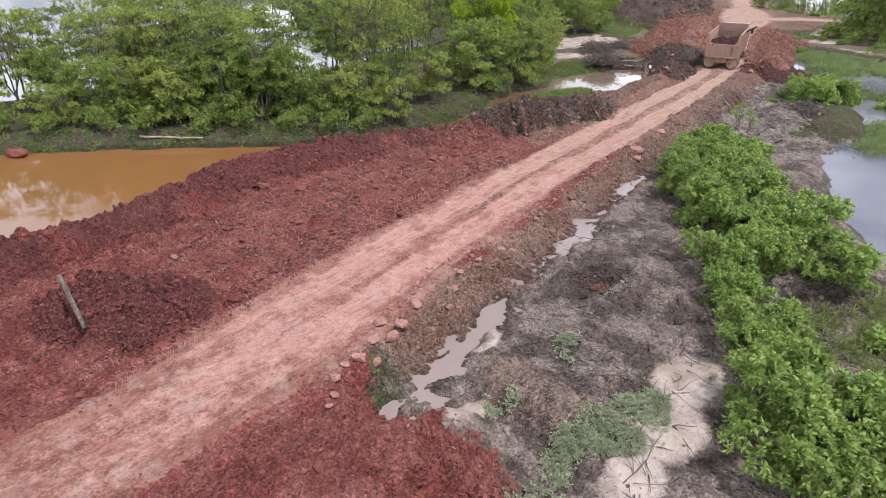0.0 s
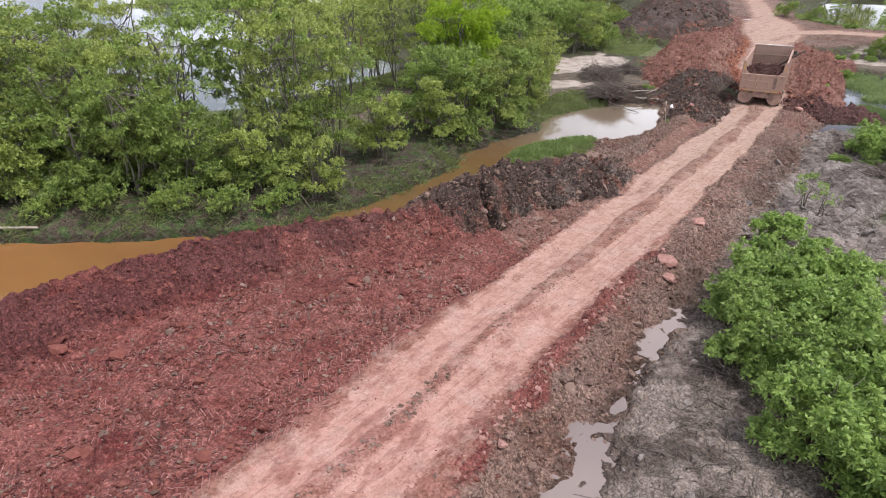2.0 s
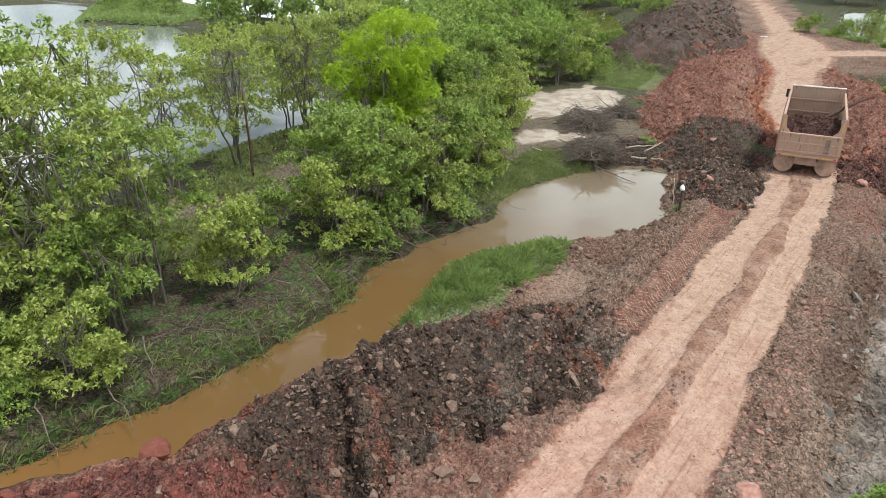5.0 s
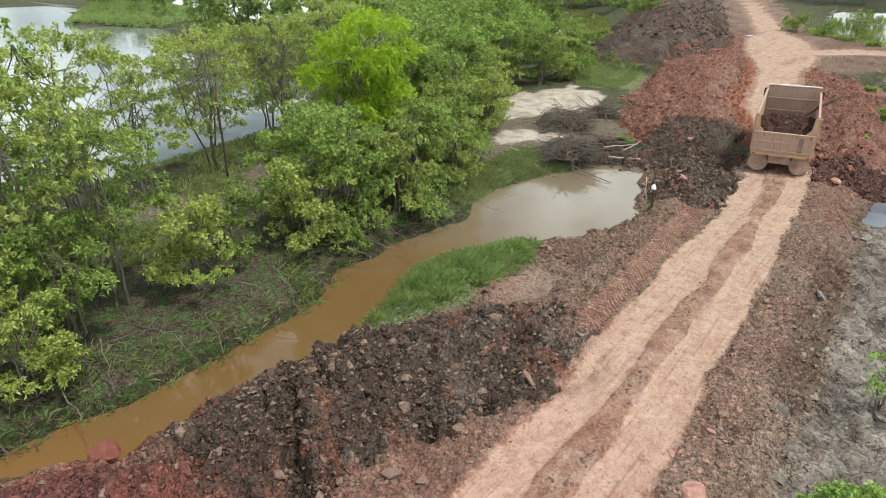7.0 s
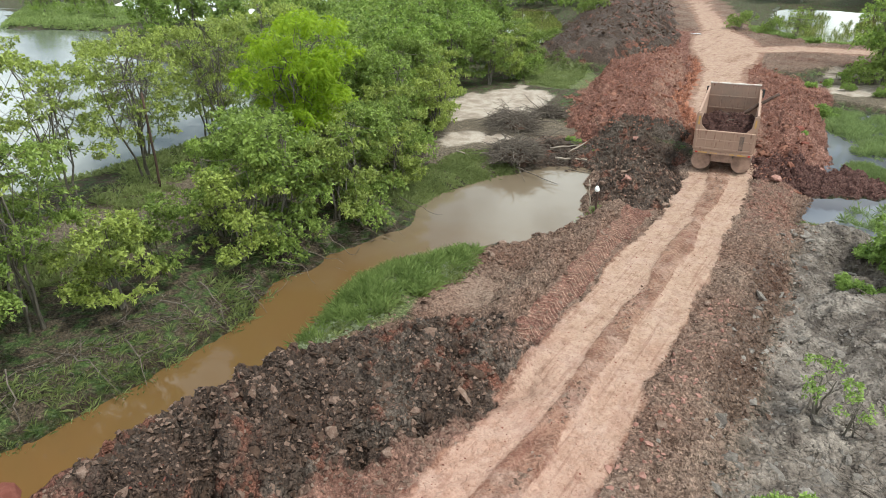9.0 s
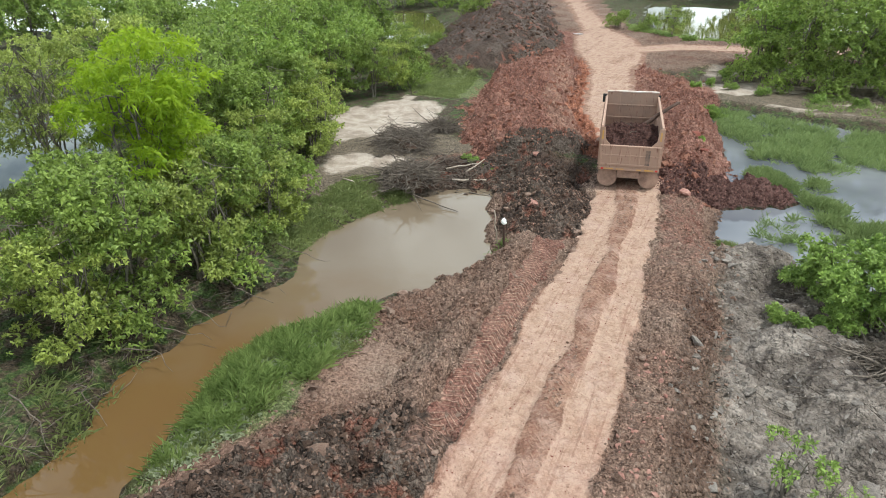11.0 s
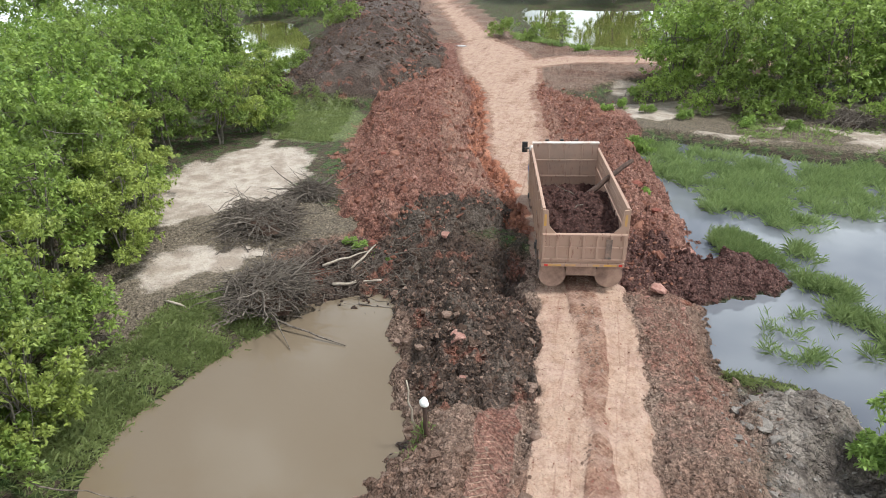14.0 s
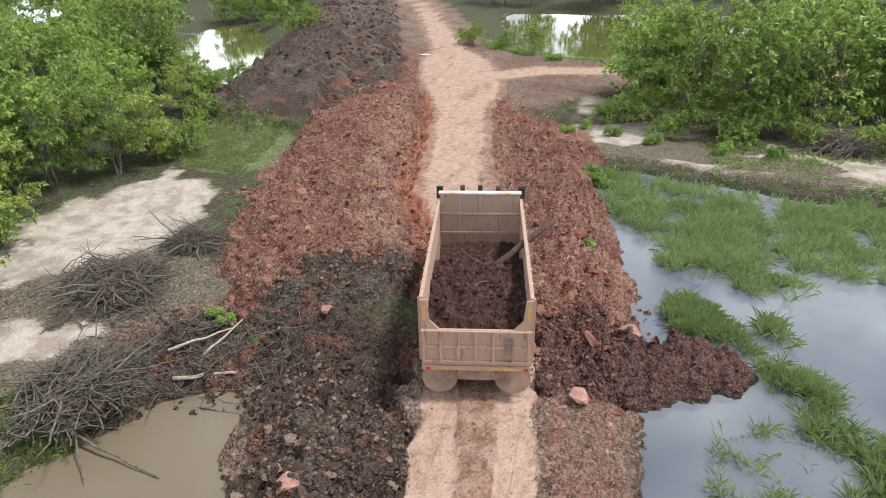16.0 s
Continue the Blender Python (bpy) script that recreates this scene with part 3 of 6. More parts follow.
ROLLED = [rolled(line) for line in TRACKS]
WATER_Z = -0.9
MOUNDS = [  # line, reach, foot height, rise
    ([(-18.2, 6.6), (-16.6, 7.6)], 2.0, 0.0, 0.95),
    ([(-20.0, 29.4), (-19.4, 33), (-17.6, 36.7), (-16.9, 37.3)], 2.3, -0.25, 1.0),
    ([(-24.0, 3), (-24.0, 12), (-25.2, 17.5), (-24.6, 20.5), (-22.5, 25.5), (-20.5, 28)], 1.5, -0.1, 0.55),
    ([(-16.9, 39.5), (-16.9, 44), (-17.2, 49)], 0.9, -0.1, 0.38),
    ([(-11.6, 12), (-12.0, 20), (-12.0, 30), (-11.9, 40), (-11.9, 51)], 0.8, -0.15, 0.30),
    ([(-17.2, 51.3), (-17.5, 53), (-18.3, 55.4), (-18.9, 58.0)], 1.9, -0.35, 0.70),
    ([(-20.9, 61), (-23.1, 67.5), (-25.3, 76), (-27, 84)], 3.1, -0.2, 1.05),
    ([(-32.5, 84), (-34, 95), (-40, 114), (-50, 146)], 6.4, -0.3, 2.4),
    ([(-12.8, 58.1), (-11.2, 58.5), (-9.7, 58.8)], 1.65, -0.98, 1.1),
    ([(-12.9, 60.5), (-13.3, 66), (-14.6, 75)], 1.3, -0.1, 0.42),
    ([(-10.6, 51.0), (-9.4, 50.9)], 1.25, -0.5, 0.85),
    ([(-8.6, 46.4), (-7.4, 45.2), (-7.4, 43)], 1.6, -0.5, 0.75),
    ([(-6.0, 48.2), (-5, 44)], 2.0, -0.6, 0.7),
    ([(-6.8, 11.7), (-5.2, 11.4)], 1.0, -0.35, 0.35),
    ([(-6.2, 17.9), (-5.2, 18.4)], 0.95, -0.55, 0.5),
    ([(-8.1, 17.3), (-7.4, 18.4)], 0.85, -0.55, 0.45),
]


def terrain(x, y, tracks=False):
    """Height of the ground and the cover of each kind of soil at each place."""
    sd = [area_dist(x, y, p) for p in (CANAL, LAKE, LAKE_B, POND_R, POND_FL, POND_FR)]
    wob = (fbm(x * 0.9, y * 0.9, 5) - 0.5) * 1.3
    jag = fbm(x * 1.5, y * 1.5, 62, 5) - 0.5
    h = -0.40 + (fbm(x * 0.22, y * 0.22, 3) - 0.5) * 0.5 + (fbm(x * 1.6, y * 1.6, 8) - 0.5) * 0.12
    h = h + 0.25 * smooth(-x, 27, 33) * (1 - smooth(-x, 40, 43)) * (1 - smooth(y, 52, 60))
    shore = np.min(sd, 0) + wob * 0.55
    h = np.minimum(h, WATER_Z + shore * np.where(shore > 0, 0.42, 0.8))
    h = np.maximum(h, -2.2)
    fs, fn = area_dist(x, y, FILL_S) + wob * 0.5, area_dist(x, y, FILL_N) + wob * 0.6
    fill = np.minimum(fs, fn)
    bank = np.where(fill > 0, -fill * 0.72, 0) + (fbm(x * 0.6, y * 0.6, 21) - 0.5) * 0.22
    h = np.maximum(h, bank)
    dd, _, da = path_dist(x, y, DITCH)
    dw = -0.04 + 0.34 * vnoise(da * 0.45, da * 0, 4) - 0.006 * da + jag * 0.9 + 0.5 * (fbm(x * 3.0, y * 1.6, 63) - 0.5)
    h = np.minimum(h, -0.64 + np.clip(dd - dw, -0.2, 9) * 0.55)
    raised = {}
    for k, (line, reach, foot, rise) in enumerate(MOUNDS):
        d = path_dist(x, y, line)[0] / reach + wob * (0.42 if k in (5, 6, 7, 8) else 0.22) + (jag * 0.5 if k == 8 else 0)
        if k == 8:
            d = d * (0.8 + 0.5 * smooth(x, -12.5, -8.8))
        top = foot + rise * np.clip(1 - d ** 4 if k == 6 else 1 - d * d, -1, 1) * (0.72 + 0.56 * fbm(x * 0.7, y * 0.7, 40 + k))
        raised[k] = smooth(1 - d, -0.05, 0.25)
        h = np.where(d < 1.4, np.maximum(h, top), h)
    rd, rs, _ = path_dist(x, y, ROAD)
    bd = path_dist(x, y, BRANCH)[0]
    half = 1.62 - 0.14 * smooth(y, 30, 46) - 0.20 * smooth(y, 44, 50) * (1 - smooth(y, 64, 70)) + 0.25 * smooth(-np.abs(y - 10), -8, -2) + 0.28 * smooth(y, 62, 72) + 1.5 * smooth(-np.abs(y - 94), -13, -3) + (fbm(x * 0.4, y * 0.25, 60) - 0.5) * 0.5 + jag * 0.5 + 1.5 * (1 - smooth(y, 16, 26)) * (fbm(x * 0.15, y * 0.16, 61) - 0.45)
    south = 1 - smooth(y, 18, 27)
    road = np.maximum(1 - smooth(rd, half - 0.10 - 0.5 * south, half + 0.14 + 0.75 * south), 1 - smooth(bd, 1.6, 2.4))
    split = (0.62 * smooth(y, 8, 13) + 0.38 * smooth(y, 20, 30)) * (1 - smooth(y, 60, 70))
    strip_w = 0.10 + 0.16 * smooth(y, 44, 52) + 0.42 * (fbm(x * 0.3, y * 0.22, 78) - 0.40)
    rut = (1 - smooth(np.abs(rs + jag * 0.3), 1.25, 1.75)) * smooth(np.abs(rs + 0.7 * (fbm(x * 1.6, y * 0.3, 79) - 0.5) + jag * 0.1), strip_w, strip_w + 0.16 + 0.25 * south) * split + (1 - split) * (0.35 + 0.9 * fbm(x * 1.4, y * 0.3, 77)) * (1 - smooth(rd, half - 0.8, half))
    rut = rut * (0.45 + 0.55 * smooth(y + 1.5 * (x + 13), 3, 10))
    rut = np.maximum(rut, 0.85 * (1 - smooth(bd, 1.0, 1.9)))
    level = (fbm(x * 0.35, y * 0.12, 70) - 0.5) * 0.10 - 0.06 * rut + 0.05 * (fbm(x * 3.0, y * 3.0, 71) - 0.3) * (1 - smooth(np.abs(rs), 0.3, 0.55)) * split
    h = h * (1 - road) + level * road

    # soil kinds
    red = np.maximum(1 - smooth(area_dist(x, y, RED_S) + wob, -0.5, 0.6), 1 - smooth(area_dist(x, y, RED_N) + 1.6 * wob, -0.5, 0.6))
    dark = np.maximum.reduce([raised[1] * smooth(y, 27.5, 30.5), raised[5] * (1 - 0.6 * smooth(y, 56, 59)), raised[7], 0.2 * raised[0]])
    apron = np.maximum(1 - smooth(path_dist(x, y, [(-19, 56), (-23, 56.5)])[0], 1.2, 3.0), 1 - smooth(path_dist(x, y, [(-20.6, 58.0), (-19.4, 60.0), (-18.2, 61.0)])[0] + wob, 0.9, 1.7))
    dark = np.maximum(dark, apron * 0.8)
    maroon = np.maximum.reduce([raised[8], raised[0], 0.3 * raised[14]])
    dark = np.maximum(dark, 0.8 * raised[15])
    brown = np.maximum((1 - smooth(fill, 0.2, 2.6)) * smooth(y, 9, 12) * (1 - smooth(y, 56, 60)), raised[3])
    brown = np.maximum(brown, (1 - smooth(path_dist(x, y, [(-18.6, 40), (-18.6, 46), (-18.2, 50)])[0], 1.2, 2.3)))
    brown = np.maximum(brown, 0.45 * raised[13])
    brown = np.maximum(brown, 1 - smooth(path_dist(x, y, [(-18.6, 46), (-19.6, 52), (-20.6, 57), (-23.4, 57)])[0] + wob, 1.4, 2.6))
    brown = np.maximum(brown, smooth(y, 80, 86) * (1 - smooth(fill, -0.5, 1.0)) * 0.8)
    red = np.maximum(red, (1 - smooth(fill, 1.5, 2.3)) * smooth(y, 57, 60) * (1 - smooth(y, 78, 84)) * smooth(x, -17, -15))
    red = red * (1 - 0.75 * smooth(y, 30, 34) * (1 - smooth(y, 56, 58)))
    red = np.maximum(red, 0.9 * (1 - smooth(np.abs(rs + 2.1 + jag * 0.5), 0.32, 0.48)) * smooth(y, 37, 39) * (1 - smooth(y, 50, 52)))
    red = np.maximum(red, 0.5 * (1 - smooth(np.abs(rs - 2.3) + wob, 0.7, 1.3)) * smooth(y, 45, 51) * (1 - smooth(y, 64, 66)))
    dark = np.maximum(dark, 0.45 * (1 - smooth(dd + wob * 0.5, dw + 0.25, dw + 0.9)) * (1 - smooth(y, 30, 34)) * smooth(y, 8, 11))
    grey = (1 - smooth(area_dist(x, y, MUD_R) + wob, -0.5, 0.9)) * (1 - 0.9 * brown)
    grey = np.maximum(grey, raised[10])
    sand = np.maximum(1 - smooth(area_dist(x, y, SAND_A) + 1.5 * wob, -0.9, 0.5), 1 - smooth(area_dist(x, y, SAND_B) + 1.5 * wob, -0.7, 0.5))
    for cx, cy, r in ((-19.2, 40.8, 1.0), (-3.3, 14.6, 0.9), (-2.9, 12.4, 0.8), (-3.0, 10.4, 0.7), (-8.6, 13.0, 0.5), (-7.0, 9.9, 0.5)):
        sand = np.maximum(sand, 1.0 * (1 - smooth(np.hypot(x - cx, (y - cy) * 0.6), r * 0.5, r * 1.3)))
    flat = 1 - smooth(area_dist(x, y, FLAT_R), -1, 1)
    sand = np.maximum(sand, 0.75 * flat * smooth(fbm(x * 0.25, y * 0.6, 91), 0.5, 0.6))
    dry = np.maximum(flat, 1 - smooth(path_dist(x, y, [(-33, 36), (-33.5, 44), (-32.5, 50)])[0], 1.5, 4.0))
    dry = np.maximum(dry, 1 - smooth(path_dist(x, y, [(-30, 60), (-25, 57), (-28, 53)])[0], 2.0, 5.0))
    moss = np.maximum(1 - smooth(area_dist(x, y, GRASS_NEAR), -0.2, 0.8), np.maximum(1 - smooth(area_dist(x, y, CREEP_A), -0.1, 0.5), 1 - smooth(area_dist(x, y, CREEP_B), -0.1, 0.5)))
    moss = np.maximum(moss, 1 - smooth(path_dist(x, y, [(-33, 76), (-30, 73)])[0], 2.0, 4.2))
    maroon = np.maximum(maroon, 0.62 * smooth(1 - path_dist(x, y, MOUNDS[2][0])[0] / 3.4, 0.0, 0.6) * red * smooth(fbm(x * 0.5, y * 0.5, 59), 0.36, 0.56))
    wet = np.maximum((1 - smooth(np.abs(h - WATER_Z - 0.05), 0.05, 0.22)), 1 - smooth(dd, dw, dw + 0.5))
    wet = np.maximum(wet, 0.8 * (1 - smooth(path_dist(x, y, [(-11.0, 39.5), (-11.2, 44), (-11.3, 48)])[0], 0.2, 0.8)))
    lane = np.maximum((1 - smooth(np.abs(rs), 0.25, 0.5)) * road * split, (1 - smooth(np.abs(rs + 2.1), 0.35, 0.6)) * smooth(y, 37, 39) * (1 - smooth(y, 50, 52)))
    lane = np.maximum(lane, 0.7 * (1 - smooth(np.abs(rs - 1.9), 0.2, 0.45)) * smooth(y, 30, 36) * (1 - smooth(y, 62, 66)))
    heap = smooth(1 - path_dist(x, y, MOUNDS[2][0])[0] / 3.2 + wob * 0.25, 0.0, 0.45) * red
    tread = (1 - 0.8 * heap) * red * (1 - road) * (1 - smooth(y, 26, 31)) * (1 - raised[0])

    # clods and heaps
    h = h + (0.30 * (fbm(x * 0.5, y * 0.5, 55) - 0.5) + 0.20 * (fbm(x * 1.1, y * 1.1, 56) - 0.5)) * np.clip(red + dark + brown, 0, 1) * (1 - road)
    h = h + 0.5 * grey * south * (fbm(x * 0.9, y * 0.9, 57, 5) - 0.5) * smooth(dd, 0.6, 1.4)
    h = h + 0.35 * heap * (fbm(x * 0.8, y * 0.8, 58, 5) - 0.45)
    rough = np.clip(0.50 * red * (1 - brown) + 0.45 * heap + (0.85 - 0.25 * raised[1]) * dark + 0.72 * brown * (1 - 0.5 * red) + 0.12 * grey * smooth(y, 36, 40) + (0.22 + 0.33 * south) * grey + 0.8 * maroon + 0.8 * red * smooth(y, 56, 60), 0.05, 1.5) * (1 - 0.93 * road) * (1 - 0.85 * sand) * (1 - 0.7 * lane) * (0.2 + 0.8 * smooth(dd, dw, dw + 0.5))
    fade = 1 - smooth(np.hypot(x + 14, y - 40), 60, 90)
    wx, wy = x + 0.10 * (vnoise(x * 5, y * 5, 101) - 0.5), y + 0.10 * (vnoise(x * 5, y * 5, 102) - 0.5)
    h = h + rough * fade * (0.16 * lumps(wx, wy, 0.75, 11) + 0.22 * lumps(wx, wy, 0.36, 31) + 0.21 * lumps(wx, wy, 0.19, 131) + 0.45 * (fbm(x * 1.3, y * 1.3, 51, 6) - 0.5) - 0.33)
    cut = (1 - smooth(np.abs(rs + half + 0.30 + jag * 0.8), 0.25, 0.6)) * smooth(y, 57.5, 61) * (1 - smooth(y, 84, 90))
    trod = (1 - smooth(np.abs(rs + half + 1.8 + jag), 0.45, 1.0)) * smooth(y, 60, 64) * (1 - smooth(y, 80, 86))
    trod = np.maximum(trod, 0.7 * (1 - smooth(np.abs(rs - half - 0.5 + jag * 0.6), 0.2, 0.7)) * smooth(y, 58, 62) * (1 - smooth(y, 76, 82)))
    clay = grey * smooth(y, 35, 39) * (1 - road)
    h = h + clay * (0.55 * (fbm(x * 0.75, y * 0.75, 94, 5) - 0.5) + 0.40 * lumps(x + 0.4 * vnoise(x * 2, y * 2, 97), y, 1.7, 95) + 0.16 * lumps(x, y, 0.8, 98) - 0.30)
    # folds that run down the dug heap's flank
    d1, o1, a1 = path_dist(x, y, MOUNDS[1][0])
    fold = fbm(a1 * 0.95 + 0.6 * o1 * 0.3, o1 * 0.28 + 40, 90, 3)
    h = h + 0.85 * (np.abs(fold - 0.5) * 3 - 0.3) * dark * raised[1] * smooth(o1, -1.2, 0.4) + 0.30 * raised[1] * (fbm(x * 1.7, y * 1.7, 93, 4) - 0.5)
    step = -(x + 16.85) + jag * 0.5
    h = h + 0.36 * smooth(step, 0, 0.14) * (1 - smooth(step, 0.5, 2.6)) * smooth(y, 38.2, 39.6) * (1 - smooth(y, 47, 50))
    # dug scars of the bucket in the dark heap
    for (ax, ay), (bx, by), w in (((-18.2, 32.3), (-16.5, 30.8), 0.24), ((-19.3, 30.9), (-17.5, 30.0), 0.22), ((-19.9, 29.3), (-18.9, 28.8), 0.2), ((-17.6, 33.6), (-16.2, 32.4), 0.2), ((-20.2, 31.9), (-18.9, 31.0), 0.16)):
        d, o, a = path_dist(x, y, [(ax, ay), (bx, by)])
        h = h - 0.50 * np.exp(-(d / w) ** 4) * dark + 0.30 * np.exp(-((d - 0.42) / 0.16) ** 2) * dark * np.sign(o).clip(0, 1)
    ridge = path_dist(x, y, [(-21.0, 29.4), (-21.0, 31.4), (-20.3, 33.6), (-19.2, 36.2)])[0]
    h = h + 0.26 * np.exp(-(ridge / 0.6) ** 2) * dark * (0.4 + 1.2 * fbm(x * 1.1, y * 1.1, 88))
    mark, way, off = np.zeros_like(x), np.zeros_like(x), np.zeros_like(x)
    near = (x > -26) & (x < -11) & (y > 2) & (y < 32)
    if tracks and near.any():
        qx, qy = x[near], y[near]
        best, wn, on_ = np.full_like(qx, 9.0), np.zeros_like(qx), np.zeros_like(qx)
        for line in ROLLED:
            d, o, a = path_dist(qx, qy, line)
            m = d < best
            best, wn, on_ = np.where(m, d, best), np.where(m, a, wn), np.where(m, o, on_)
        mark[near], way[near], off[near] = 1 - smooth(best, 0.24, 0.34), wn, on_
    mark = np.maximum(mark * np.clip(tread + 0.5 * road * (1 - rut), 0, 1), 0.0)
    side = (1 - smooth(np.abs(rs + 2.1), 0.28, 0.40)) * smooth(y, 37, 38.5) * (1 - smooth(y, 47, 50))
    mark, way, off = np.maximum(mark, side), np.where(side > 0.01, y, way), np.where(side > 0.01, rs + 2.1, off)
    h = h - 0.055 * mark
    return h, dict(zone_f=(mark, way, off), zone_a=(road, red, dark), zone_b=(brown, grey, sand), zone_c=(rut, tread, wet), zone_d=(moss, maroon, dry), zone_e=(lane, cut, trod))


def spread(stops, steps, end):
    """Places along one axis: an even step between each two stops, then growing steps out to the end."""
    out = []
    for lo, hi, st in zip(stops, stops[1:], steps):
        out += list(np.linspace(lo, hi, int(round((hi - lo) / st)), endpoint=False))
    up, v, st = [stops[-1]], stops[-1], steps[-1]
    while v < end:
        st *= 1.25
        v += st
        up.append(v)
    down, v, st = [], stops[0], steps[0]
    while v > -end:
        st *= 1.25
        v -= st
        down.append(v)
    return np.array(down[::-1] + out + up)


def mesh_of(name, verts, faces, material, smooth_faces=True):
    """A mesh from arrays; all faces have the same number of corners."""
    verts, faces = np.asarray(verts, np.float32), np.asarray(faces, np.int32)
    me = bpy.data.meshes.new(name)
    me.vertices.add(len(verts))
    me.vertices.foreach_set("co", verts.ravel())
    k = faces.shape[1]
    me.loops.add(faces.size)
    me.loops.foreach_set("vertex_index", faces.ravel())
    me.polygons.add(len(faces))
    me.polygons.foreach_set("loop_start", np.arange(0, faces.size, k, dtype=np.int32))
    me.polygons.foreach_set("use_smooth", np.full(len(faces), smooth_faces, bool))
    me.materials.append(material)
    me.update(calc_edges=True)
    return me


def build_ground():
    xs = spread((-44, -27.5, -22.8, -8.6, -3.5, 8), (0.4, 0.11, 0.056, 0.11, 0.4), 2500)
    ys = spread((-6, 3.5, 61.0, 82, 112), (0.3, 0.056, 0.16, 0.4), 2500)
    gx, gy = np.meshgrid(xs, ys)
    h, zones = terrain(gx.ravel(), gy.ravel(), True)
    w, n = len(xs), len(ys)
    i = np.arange(w * n).reshape(n, w)
    faces = np.stack([i[:-1, :-1], i[:-1, 1:], i[1:, 1:], i[1:, :-1]], -1).reshape(-1, 4)
    me = mesh_of("ground", np.stack([gx.ravel(), gy.ravel(), h], -1), faces, M["ground"])
    for name, (a, b, c) in zones.items():
        at = me.attributes.new(name, 'FLOAT_COLOR', 'POINT')
        at.data.foreach_set("color", np.stack([a, b, c, np.ones_like(a)], -1).astype(np.float32).ravel())
    return tagged(new("ground", me), "red earth causeway between grey mud, grass banks and ponds", "ground", kind="structure")


build_ground()


def ground_z(x, y):
    return terrain(np.atleast_1d(np.asarray(x, float)), np.atleast_1d(np.asarray(y, float)))[0]


# ---- water ----
def water_sheet(name, outline, z, material, label):
    bm = bmesh.new()
    bm.faces.new([bm.verts.new((x, y, z)) for x, y in outline])
    bmesh.ops.triangulate(bm, faces=bm.faces[:])
    bmesh.ops.recalc_face_normals(bm, faces=bm.faces[:])
    if bm.faces[0].normal.z < 0:
        bmesh.ops.reverse_faces(bm, faces=bm.faces[:])
    me = bpy.data.meshes.new(name)
    bm.to_mesh(me)
    bm.free()
    me.materials.append(material)
    return tagged(new(name, me), label, "water", kind="structure")


def grown(poly, by):
    """The outline moved outwards."""
    out, n = [], len(poly)
    area = sum(poly[i][0] * poly[(i + 1) % n][1] - poly[(i + 1) % n][0] * poly[i][1] for i in range(n))
    s = 1 if area > 0 else -1
    for i in range(n):
        (ax, ay), (bx, by_), (cx, cy) = poly[i - 1], poly[i], poly[(i + 1) % n]
        d1, d2 = Vector((bx - ax, by_ - ay)).normalized(), Vector((cx - bx, cy - by_)).normalized()
        m = (d1 + d2).normalized() if (d1 + d2).length > 0.2 else d1
        out.append((bx + s * m.y * by, by_ - s * m.x * by))
    return out


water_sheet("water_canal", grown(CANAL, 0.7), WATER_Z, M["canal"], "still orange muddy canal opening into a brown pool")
water_sheet("water_lake", grown(LAKE, 0.9), WATER_Z, M["lake"], "pale lake reflecting a cloudy sky")
water_sheet("water_lake_far", grown(LAKE_B, 0.9), WATER_Z - 0.01, M["lake"], "far lake beyond a green dyke")
water_sheet("water_pond", grown(POND_R, 0.9), WATER_Z - 0.005, M["pond"], "shallow grey pond with reeds beside the causeway")
water_sheet("water_pool", grown(POND_FL, 0.9), WATER_Z - 0.004, M["green_pond"], "olive green pool beside a dark earth heap")
water_sheet("water_pool_far", grown(POND_FR, 0.9), WATER_Z - 0.006, M["green_pond"], "olive green pond beyond the road fork")


def ditch_sheet():
    d = DITCH[:-1]
    left, right = [(-9.5, 7.2)] + [(x - 1.0, y) for x, y in d], [(-7.4, 7.2)] + [(x + 1.0, y) for x, y in d]
    return water_sheet("water_ditch", left + right[::-1], -0.665, M["ditch"], "narrow ditch of milky pinkish water")


ditch_sheet()

# ---- helpers for things ----


def empty(name, m, label, category, group="", kind=""):
    ob = new(name)
    ob.empty_display_size = 0.2
    ob.matrix_world = m
    return tagged(ob, label, category, group, kind)


def part(name, bm, material, parent, label="", bevel=0.0):
    """Links a bmesh as one mesh object under a thing or a part."""
    if bevel:
        bmesh.ops.bevel(bm, geom=bm.edges[:], offset=bevel, segments=1, affect='EDGES', clamp_overlap=True)
    me = bpy.data.meshes.new(name)
    bm.to_mesh(me)
    bm.free()
    me.materials.append(material)
    ob = new(name, me)
    ob.parent = parent
    return tagged(ob, label)


def box(bm, x0, x1, y0, y1, z0, z1):
    r = bmesh.ops.create_cube(bm, size=1.0)
    m = Matrix.Translation(((x0 + x1) / 2, (y0 + y1) / 2, (z0 + z1) / 2)) @ Matrix.Diagonal((x1 - x0, y1 - y0, z1 - z0, 1))
    bmesh.ops.transform(bm, matrix=m, verts=r["verts"])
    return bm


def drum(bm, x, y, z, r, width, seg=20, r2=None):
    """A cylinder along x."""
    q = bmesh.ops.create_cone(bm, cap_ends=True, segments=seg, radius1=r, radius2=r if r2 is None else r2, depth=width)
    bmesh.ops.transform(bm, matrix=Matrix.Translation((x, y, z)) @ Euler((0, radians(90), 0)).to_matrix().to_4x4(), verts=q["verts"])
    return bm


